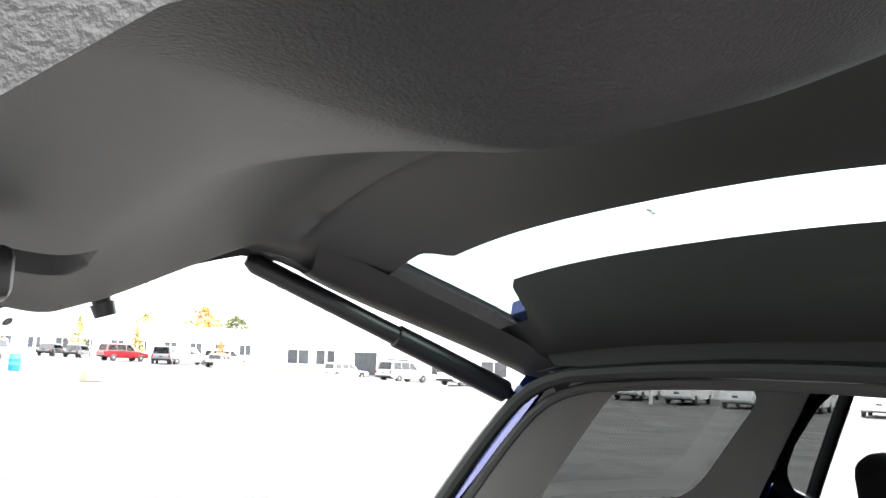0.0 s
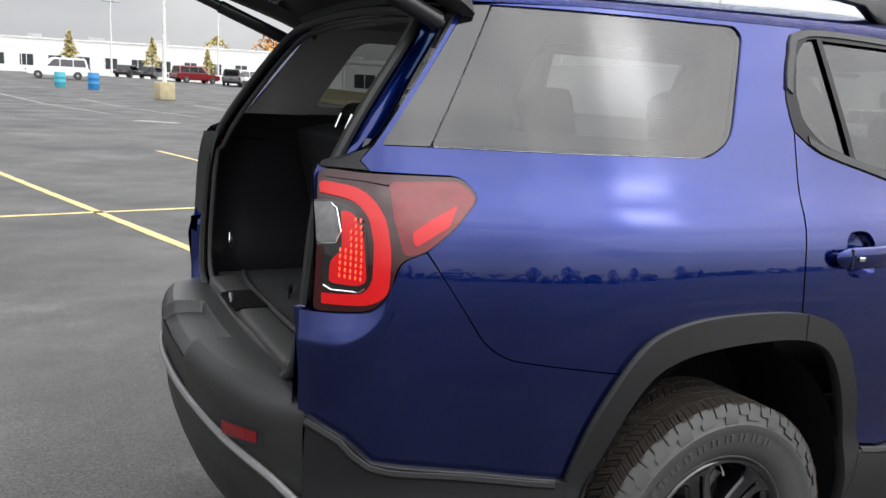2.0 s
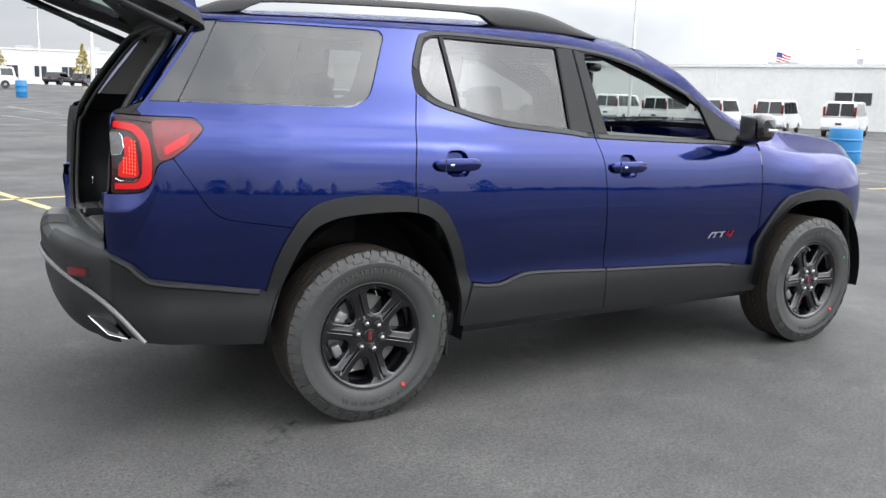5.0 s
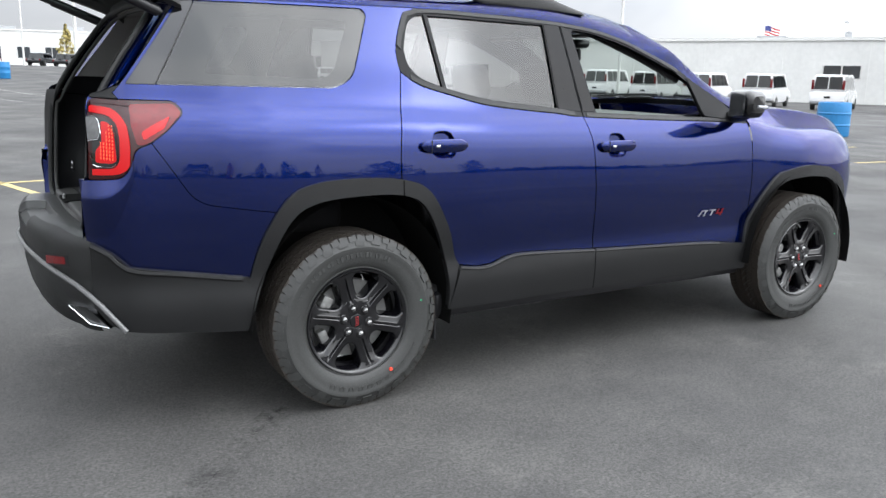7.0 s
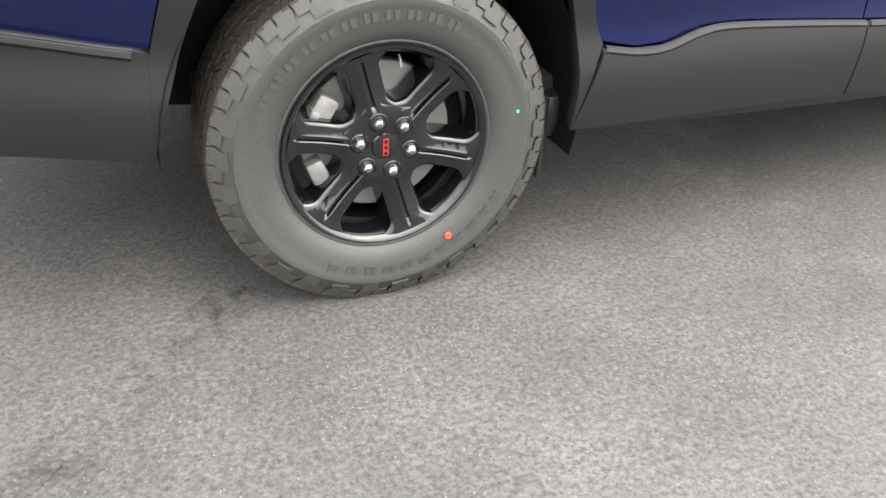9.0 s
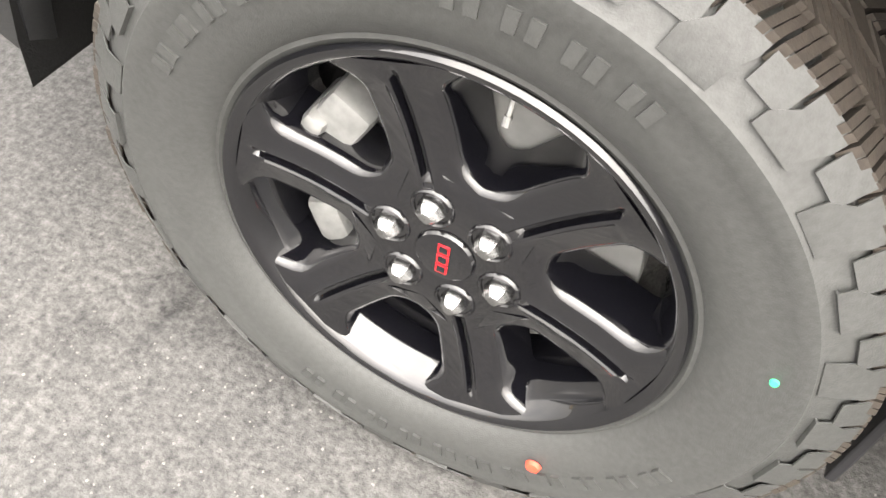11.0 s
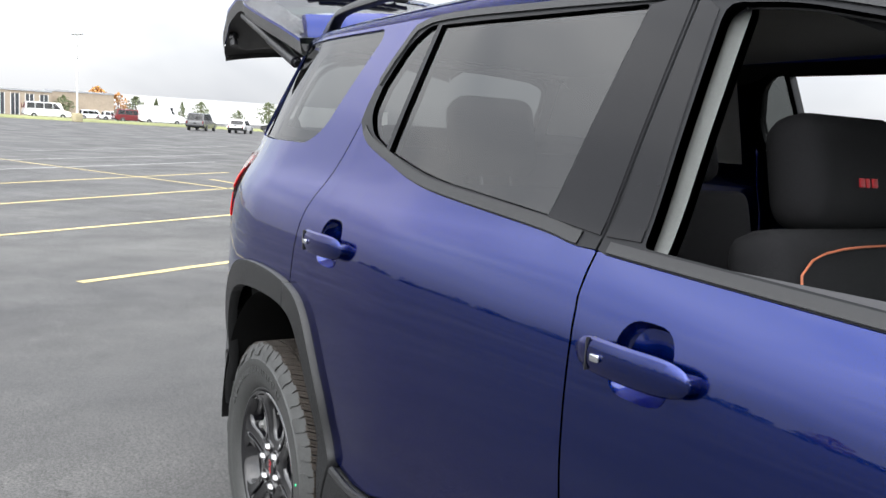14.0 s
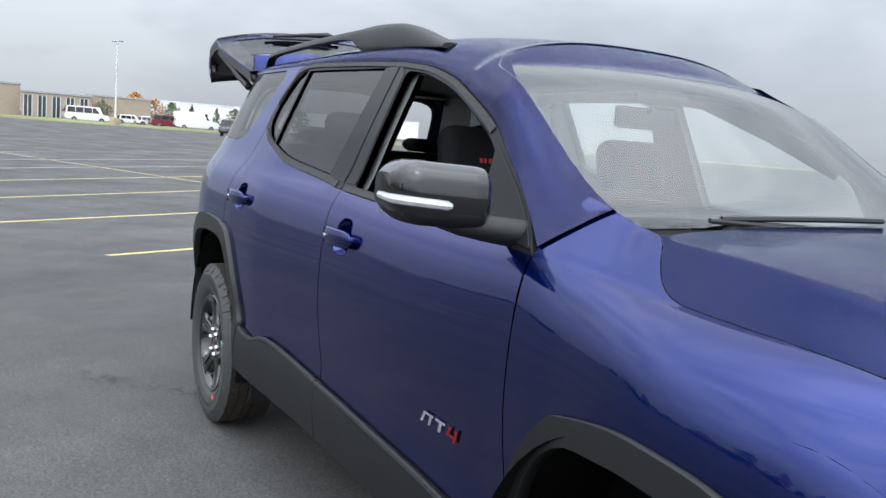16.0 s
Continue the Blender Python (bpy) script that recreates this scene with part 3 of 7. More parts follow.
MID_CUT = ordered([(1.30, .56), (1.288, .78), (1.268, 1.06), (1.255, 1.13), (1.243, 1.20)])
FRONT_CUT = ordered([(2.425, .61), (2.418, .80), (2.412, 1.0), (2.40, 1.155)])
LAMP = [(-.955, 1.283, .02), (-.893, 1.277), (-.697, 1.274, .03), (-.671, 1.236, .02), (-.735, 1.172), (-.794, 1.124, .02), (-.844, 1.106, .02), (-.862, 1.04), (-.890, .998, .03),
        (-.978, .988, .01), (-.978, 1.04), (-.966, 1.21)]


def gap(line, dx):
    return [(x + dx, z) for x, z in line]


# the valley between the fender's shoulder and the hood's side wall, the crest above it, and how far up that wall the fender reaches
valley_y = smooth_curve([(2.40, .826), (2.50, .812), (2.62, .792), (2.75, .780), (2.9, .775), (3.2, .764), (3.4, .73), (3.6, .66)])
valley_z = smooth_curve([(2.40, 1.168), (2.50, 1.158), (2.62, 1.143), (2.75, 1.129), (2.9, 1.119), (3.04, 1.112), (3.19, 1.100), (3.40, 1.055), (3.60, .95)])
crest_y = smooth_curve([(2.40, .690), (2.50, .696), (2.58, .702), (2.68, .715), (2.9, .712), (3.2, .695), (3.4, .655), (3.6, .58)])
crest_z = smooth_curve([(2.40, 1.292), (2.50, 1.268), (2.58, 1.247), (2.68, 1.234), (2.9, 1.220), (3.2, 1.188), (3.4, 1.138), (3.6, 1.02)])
shut = smooth_curve([(2.40, 2), (2.655, 2), (2.675, 1.9), (2.70, 1.55), (2.73, 1.25), (2.77, 1.06), (2.81, 1.0), (3.2, 1.0), (3.6, 1.0)])


def skin(x, q):
    """The body's upper side: q 0 to 1 rolls from the flank to the valley, 1 to 2 climbs to the crest."""
    z0 = fender_low(x)
    y0, slope = half(x, z0), (half(x, z0) - half(x, z0 - .01)) / .01
    y2, z2 = valley_y(x), valley_z(x)
    if q <= 1:
        reach = .78 * (z2 - z0)
        y1, z1 = y0 + slope * reach, z0 + reach
        return y0 * (1 - q) ** 2 + 2 * y1 * q * (1 - q) + y2 * q * q, z0 * (1 - q) ** 2 + 2 * z1 * q * (1 - q) + z2 * q * q
    v = q - 1
    hollow = .010 * math.sin(math.pi * v)
    return y2 + (crest_y(x) - y2) * (v ** 1.15) - hollow * .6, z2 + (crest_z(x) - z2) * (1 - (1 - v) ** 1.15) - hollow * .3


def fender_low(x):
    return 1.0 - .12 * ease(3.15, 3.5, x)


def cup(x, z):
    return [(x + (.058 - .008 * math.sin(a)) * math.copysign(abs(math.cos(a)) ** .6, math.cos(a)), z + .002 + .058 * math.copysign(abs(math.sin(a)) ** .6, math.sin(a))) for a in span(0, 2 * math.pi, 25)[:-1]]


def door_handle(door, x, z, s):
    """A pull handle over its hollow, with a small key button."""
    rim = cup(x, z)
    bm = bmesh.new()
    rings = []
    for k, d in ((1.0, .0), (.96, .012), (.8, .026), (.4, .032)):
        rings.append([bm.verts.new(side_point(x + (px - x) * k, z + (pz - z) * k, s, -d)) for px, pz in rim])
    for a, b in zip(rings, rings[1:]):
        for i in range(len(rim)):
            bm.faces.new((a[i], a[(i + 1) % len(rim)], b[(i + 1) % len(rim)], b[i]))
    bm.faces.new(rings[-1])
    part("handle_cup", bm, PAINT, door, "dark blue hollow behind the handle")
    bm = bmesh.new()
    n = 25
    rows = []
    for i in range(n):
        t = i / (n - 1) * 2 - 1
        xx = x - .004 + t * .114
        fat = max(.02, 1 - abs(t) ** 5) ** .5
        out = .030 - .012 * t * t
        base = Vector(side_point(xx, z, s, 0))
        rows.append([bm.verts.new(base + Vector((0, s * (out - .010 * fat + .012 * fat * (1 + math.cos(a)) * .8), .028 * fat * math.sin(a)))) for a in span(0, 2 * math.pi, 13)[:-1]])
    for a, b in zip(rows, rows[1:]):
        for i in range(12):
            bm.faces.new((a[i], a[(i + 1) % 12], b[(i + 1) % 12], b[i]))
    bm.faces.new(rows[0])
    bm.faces.new(rows[-1])
    bmesh.ops.recalc_face_normals(bm, faces=bm.faces[:])
    handle = part("door_handle", bm, PAINT, door, "dark blue pull handle")
    for xx in (x - .094, x + .094):
        bm = bmesh.new()
        q = Vector(side_point(xx, z, s, .008))
        box(bm, q - Vector((.016, .014, .011)), q + Vector((.016, .014, .011)), .005)
        part("handle_foot", bm, PAINT, door, "dark blue handle mount")
    bm = bmesh.new()
    q = Vector(side_point(x - .052, z, s, .040))
    box(bm, q - Vector((.010, .003, .006)), q + Vector((.010, .003, .006)), .0025)
    part("key_button", bm, CHROME, door, "small silver keyless button")
    bm = bmesh.new()
    q = Vector(side_point(x - .078, z, s, .025))
    box(bm, q - Vector((.001, .0098, .0248)), q + Vector((.001, .0098, .0248)))
    part("handle_gap", bm, RUBBER, door, "dark seam of the lock cover")


def span(a, b, n):
    return [a + (b - a) * i / (n - 1) for i in range(n)]


def wing_top(wing, s):
    """The fender's shoulder: it rolls from the flank over to the hood's edge and the foot of the front pillar."""
    bm = bmesh.new()
    rows = []
    for x in span(2.4145, 2.62, 14) + span(2.635, 2.83, 22) + span(2.85, 3.50, 26):
        top = shut(x)
        side = [skin(x, top * k / 30) for k in range(31)]
        rows.append([bm.verts.new((x - .012 * k / 30 * ease(2.46, 2.41, x), s * y, z)) for k, (y, z) in enumerate(side)])
        rows[-1].append(bm.verts.new((x, s * (side[-1][0] - .004), side[-1][1] - .02)))
    for a, b in zip(rows, rows[1:]):
        for k in range(len(a) - 1):
            bm.faces.new((a[k], a[k + 1], b[k + 1], b[k])[::s])
    part("fender_shoulder", bm, PAINT, wing, "dark blue rolled shoulder of the fender")


for s in (-1, 1):
    arch_rear = [p for p in ARCH if p[0] < .186 and p[1] > .858]
    quarter = gap(REAR_CUT, -.0025) + [(.258 - .0025, 1.48), (.302, 1.603), (.385, 1.667), (-.63, 1.660), (-.862, 1.331), (-.886, 1.302), (-.872, 1.281)]
    quarter += [(-.697, 1.277, .03), (-.667, 1.236, .02), (-.733, 1.170), (-.789, 1.124), (-.671, .929, .03), (-.621, .896, .05), (-.337, .858)]
    quarter += arch_rear
    light_hole = [(-.848, 1.334, .01), (-.05, 1.327, .03), (.037, 1.366, .06), (.153, 1.628, .02), (.135, 1.655, .02), (-.625, 1.652, .005)]
    panel("quarter_panel", quarter, PAINT, suv, s, 0, .03, [light_hole], "glossy dark blue rear quarter panel")
    panel("quarter_window", [(-.746, 1.336, .005), (-.05, 1.329, .03), (.035, 1.367, .06), (.151, 1.628, .02), (.135, 1.653, .02), (-.566, 1.650, .005)], TINTED, suv, s, -.006, .004, label="dark tinted rear quarter window")
    panel("pillar_cover", [(-.846, 1.336), (-.752, 1.336), (-.572, 1.650), (-.623, 1.650)], GLOSS_BLACK, suv, s, -.003, .01, label="gloss black rear pillar cover")
    panel("pillar_foot", [(-.953, 1.286), (-.948, 1.297), (-.868, 1.329), (-.889, 1.301), (-.876, 1.283)], PLASTIC, suv, s, .002, .03, label="black plastic foot of the rear pillar", grid=.02)
    bumper_side = [(-.7915, 1.122), (-.673, .9265, .03), (-.6225, .8935, .05), (-.344, .8556)] + [p for p in ARCH[::-1] if p[0] < -.346] + [(-.49, .612)] + CLAD[:0:-1] + [(-.992, .755), (-1.005, .985), (-.975, .985), (-.888, .994, .03), (-.857, 1.04), (-.840, 1.102, .02)]
    panel("bumper_corner", bumper_side, PAINT, suv, s, 0, .02, label="dark blue painted bumper corner")
    rear_door = gap(REAR_CUT[::-1], .0025) + [p for p in ARCH if p[0] > .193] + [(x, z) for x, z in SILL[1:] if x < 1.28] + gap(MID_CUT, -.0025) + [p for p in BELT[::-1] if .27 < p[0] < 1.236]
    doors = [panel("rear_door", rear_door, PAINT, suv, s, 0, .03, [cup(.40, 1.095)], "dark blue rear door skin")]
    front_door = gap(MID_CUT[::-1], .0025) + [q for q in SILL if 1.31 < q[0]] + gap(FRONT_CUT, -.0025) + [p for p in BELT[::-1] if 1.25 < p[0] < 2.395]
    doors.append(panel("front_door", front_door, PAINT, suv, s, 0, .03, [cup(1.42, 1.062)], "dark blue front door skin"))
    for door, (hx, hz) in zip(doors, ((.40, 1.095), (1.42, 1.062))):
        door_handle(door, hx, hz, s)
    fender = gap([p for p in FRONT_CUT[::-1] if p[1] <= 1.0], .0025) + [p for p in FARCH if p[0] > 2.432] + [(3.36, .56), (3.50, .60), (3.56, .75), (3.56, .86)] + [(x, fender_low(x)) for x in span(3.50, 2.44, 24)]
    wing = panel("front_fender", fender, PAINT, suv, s, 0, .02, label="dark blue front fender", grid=.03)
    wing_top(wing, s)
    # black cladding
    left_bit = [p for p in ARCH if p[0] < .186] + [(.1875, .963), (.1875, .898)] + [p for p in ARCH_IN[::-1] if p[0] < .186]
    right_bit = [(.1925, .898), (.1925, .963)] + [p for p in ARCH if p[0] > .195] + [p for p in ARCH_IN[::-1] if p[0] > .195]
    panel("arch_moulding", left_bit, PLASTIC, suv, s, .020, .03, label="black plastic wheel arch moulding", grid=.025)
    panel("arch_moulding", right_bit, PLASTIC, suv, s, .020, .03, label="black plastic wheel arch moulding on the door", grid=.025)
    panel("bumper_side_cladding", [(-.988, .752)] + CLAD[1:] + [(-.462, .606), (-.478, .395), (-.62, .397), (-.8, .404), (-.90, .412), (-.945, .435), (-.988, .50)], PLASTIC, suv, s, .020, .03, label="black textured lower bumper cladding")
    strip("cladding_lip", along([(x, z - .010) for x, z in [(-.985, .748)] + CLAD[1:]]), .013, PLASTIC, suv, s, .012, "black cladding lip")
    strip("cladding_lip", along([(x, z - .012) for x, z in SILL if x < 1.2] + [(1.292, .549)]), .011, PLASTIC, suv, s, .012, "black cladding lip")
    strip("cladding_lip", along([(1.308, .548)] + [(x, z - .012) for x, z in SILL if 1.4 < x < 2.38]), .011, PLASTIC, suv, s, .012, "black cladding lip")
    sill_top = [(x, z - .004) for x, z in SILL]
    panel("sill_cladding", [(.492, .562)] + [q for q in sill_top if .5 < q[0] < 1.28] + [(1.297, .556), (1.303, .357), (.434, .372)], PLASTIC, suv, s, .020, .03, label="black plastic door sill cladding")
    panel("sill_cladding", [(1.303, .556)] + [q for q in sill_top if 1.31 < q[0] < 2.39] + [(2.398, .487), (2.428, .34), (1.309, .357)], PLASTIC, suv, s, .020, .03, label="black plastic door sill cladding")
    panel("front_arch_moulding", FARCH + FARCH_IN[::-1], PLASTIC, suv, s, .020, .03, label="black plastic front wheel arch moulding", grid=.025)
    panel("front_bumper_side", [(3.335, .56), (3.50, .60), (3.56, .75), (3.60, .5), (3.5, .36), (3.285, .36)], PLASTIC, suv, s, .006, .03, label="black lower front bumper side")
    # glass house of the doors
    rear_dlo = [p for p in RAIL if p[0] <= 1.205] + [(1.222, 1.646), (1.240, 1.203)] + [p for p in BELT[::-1] if p[0] < 1.235]
    lite = [(.300, 1.42, .05), (.297, 1.49), (.335, 1.60, .03), (.392, 1.640, .02), (.432, 1.643), (.455, 1.335), (.36, 1.365, .03)]
    pane = [(.452, 1.640), (1.118, 1.630, .01), (1.092, 1.242), (.70, 1.279, .1), (.475, 1.328)]
    panel("window_frame", rear_dlo, SATIN, suv, s, .003, .03, [lite, pane], "black rear door window surround")
    panel("quarter_light", lite, TINTED, suv, s, -.006, .004, label="tinted fixed rear door quarter light")
    if s < 0:
        panel("rear_door_window", pane, TINTED, suv, s, -.006, .004, label="dark tinted rear door window")
    front_dlo = [(1.246, 1.203), (1.228, 1.646)] + [p for p in RAIL if p[0] > 1.235] + [p for p in BELT[::-1] if p[0] > 1.25]
    opening = [(1.335, 1.218, .01), (1.290, 1.616, .03), (1.43, 1.602, .05), (1.60, 1.561, .1), (1.70, 1.528, .1), (1.95, 1.424), (2.05, 1.360, .03), (2.10, 1.186, .01)]
    panel("window_frame", front_dlo, SATIN, suv, s, .003, .022, [opening], "black front door window surround")
    panel("pillar_applique", [(1.124, 1.628), (1.216, 1.640), (1.236, 1.226), (1.099, 1.240)], PILLAR_BLACK, suv, s, .006, .008, label="gloss black centre pillar cover")
    panel("pillar_applique", [(1.233, 1.638), (1.280, 1.606), (1.326, 1.226), (1.250, 1.226)], PILLAR_BLACK, suv, s, .006, .008, label="gloss black centre pillar cover")
    low = [p for p in BELT if .30 < p[0] < 1.235]
    panel("belt_moulding", [(x, z + .003) for x, z in low] + [(x, z + .024) for x, z in low[::-1]], PLASTIC, suv, s, .006, .010, label="satin black belt moulding", grid=.05)
    low = [p for p in BELT if 1.25 < p[0] < 2.32]
    panel("belt_moulding", [(x, z + .003) for x, z in low] + [(x, z + .020) for x, z in low[::-1]], PLASTIC, suv, s, .006, .010, label="satin black belt moulding", grid=.05)
    top = [p for p in RAIL if p[0] > .262 and p[1] > 1.42]
    panel("window_moulding", top + [(x + .016 * ease(.6, .3, x) - .012 * ease(1.5, 2.0, x), z - .016) for x, z in top[::-1]], PLASTIC, suv, s, .008, .012, label="satin black moulding over the door windows", grid=.05)

# ---- roof, A-pillars, windscreen ----
rail_z = smooth_curve([(-.66, 1.655), (-.2, 1.664), (.385, 1.667), (.8, 1.665), (1.15, 1.653), (1.29, 1.643), (1.45, 1.624), (1.60, 1.590), (1.70, 1.557), (1.95, 1.454), (2.08, 1.374), (2.20, 1.304), (2.30, 1.238), (2.42, 1.14)])
crown = smooth_curve([(-.70, 1.70), (-.3, 1.726), (.3, 1.748), (.9, 1.763), (1.3, 1.766), (1.5, 1.759), (1.72, 1.735)])


def roof_point(x, t):
    """t runs from the left rail (-1) to the right rail (1)."""
    zr, w = rail_z(x), half(x, rail_z(x))
    return Vector((x, -w * t, zr + (crown(x) - zr) * max(0.0, 1 - abs(t) ** (4.2 - 1.6 * ease(1.05, 1.6, x))) ** (.5 + .1 * ease(1.05, 1.6, x))))


def grid_mesh(name, fn, us, vs, mat, parent, label="", flip=False, thick=0.0):
    bm = bmesh.new()
    rows = [[bm.verts.new(fn(u, v)) for v in vs] for u in us]
    for i in range(len(us) - 1):
        for j in range(len(vs) - 1):
            q = (rows[i][j], rows[i + 1][j], rows[i + 1][j + 1], rows[i][j + 1])
            bm.faces.new(q[::-1] if flip else q)
    if thick:
        bmesh.ops.solidify(bm, geom=bm.faces[:], thickness=thick)
    return part(name, bm, mat, parent, label, crease=45)


TS = [math.sin(a) for a in span(-math.pi / 2, math.pi / 2, 49)]
HEAD = 1.72
grid_mesh("roof_panel", lambda x, t: roof_point(x, t), span(-.66, HEAD, 44), TS, PAINT, suv, "dark blue roof panel", thick=.02)


def screen_edge(k):
    """The windscreen's side edge, k from the roof (0) to the cowl (1), right side."""
    p = along([(1.80, -.585, 1.615), (1.965, -.603, 1.550), (2.172, -.622, 1.410), (2.36, -.645, 1.291), (2.463, -.662, 1.252), (2.575, -.690, 1.238)], .02)
    f = k * (len(p) - 1)
    i = min(int(f), len(p) - 2)
    return p[i].lerp(p[i + 1], f - i)


def screen_point(k, t):
    e = screen_edge(k)
    bow = (1 - abs(t) ** 2.2)
    return Vector((e.x + .11 * bow, e.y * -t, e.z + bow * (.024 + .018 * math.sin(math.pi * k))))


def outer_edge(k):
    x = HEAD + (2.43 - HEAD) * k
    return Vector((x, -half(x, rail_z(x)), rail_z(x)))


grid_mesh("windscreen", screen_point, span(0, 1, 20), span(-1, 1, 31), WIND, suv, "large clear windscreen with faint reflections")
for s in (-1, 1):
    def pillar(k, v):
        a, b = outer_edge(k * .94), screen_edge(k * .86)
        p = a.lerp(b, v)
        r = roof_point(HEAD, 1 - .2 * v) + Vector((.05 * v * ease(0, .05, k), 0, 0))
        p = r.lerp(p, ease(0, .22, k))
        p += Vector((.008, -.022, .026)) * ease(0, .3, k) * math.sin(math.pi * v) * (0.9 - .5 * k)
        # the foot settles onto the fender's climbing wall
        x = 2.412 + .095 * v + .03 * (k - 1)
        y, z = skin(max(x, 2.412), 1.04 + .96 * v)
        p = p.lerp(Vector((x, -y - .0040, z + .0050)), ease(.62, 1, k) ** 1.3)
        return Vector((p.x, p.y * -s, p.z))
    grid_mesh("front_pillar", pillar, span(0, 1, 40), span(0, 1, 12), PAINT, suv, "dark blue front roof pillar", flip=s > 0, thick=.015)


def header(v, t):
    a, b = roof_point(HEAD - .01, t * .80), screen_point(0, -t)
    return a.lerp(b, v) + Vector((0, 0, .004 * math.sin(math.pi * v)))


grid_mesh("roof_header", header, span(0, 1, 6), span(-1, 1, 31), PAINT, suv, "dark blue roof header", thick=.015)

# ---- hood and cowl ----
def hood_point(x, t):
    """A crowned top up to the crests, and side walls that drop to the fenders."""
    a = abs(t)
    if a < .86:
        f = a / .86
        return Vector((x, math.copysign(crest_y(x) * f, -t), crest_z(x) + .032 * (1 - f ** 2) + .004 * ease(1, .9, f) - .004))
    q = 2 - (2 - shut(x)) * (a - .86) / .14
    y, z = skin(x, q)
    return Vector((x, math.copysign(y - .003, -t), z + .001 - .004 * ease(.87, .86, a)))


HOOD_TS = [-1, -.985, -.965, -.945, -.925, -.905, -.89, -.875, -.86] + span(-.84, .84, 29) + [.86, .875, .89, .905, .925, .945, .965, .985, 1]
grid_mesh("hood", hood_point, span(2.662, 2.83, 24) + span(2.85, 3.60, 30), HOOD_TS, PAINT, suv, "glossy dark blue hood", thick=.02)
grid_mesh("cowl", lambda u, t: Vector((2.56 + .11 * u + .10 * (1 - t * t) * (1 - u), -.70 * t, 1.232 - .035 * math.sin(u * 3) + .022 * (1 - t * t))), span(0, 1, 6), span(-1, 1, 25), PLASTIC_DARK, suv, "black plastic cowl below the windscreen", thick=.01)


def front_face(u, t):
    z = .33 + (.95 - .33) * u
    w = half(3.56, min(z, .95)) - .05
    return Vector((3.545 + .10 * (1 - t * t) + .03 * math.sin(u * 2.4), -w * t, z))


grid_mesh("front_fascia", front_face, span(0, 1, 12), span(-1, 1, 25), PLASTIC, suv, "black front bumper and grille", flip=True, thick=.03)
for s in (-1, 1):
    bm = bmesh.new()
    box(bm, (3.42, s * .50, .90), (3.53, s * .64, .955), .02)
    part("headlamp", bm, CLEAR_LENS, suv, "clear headlamp lens")

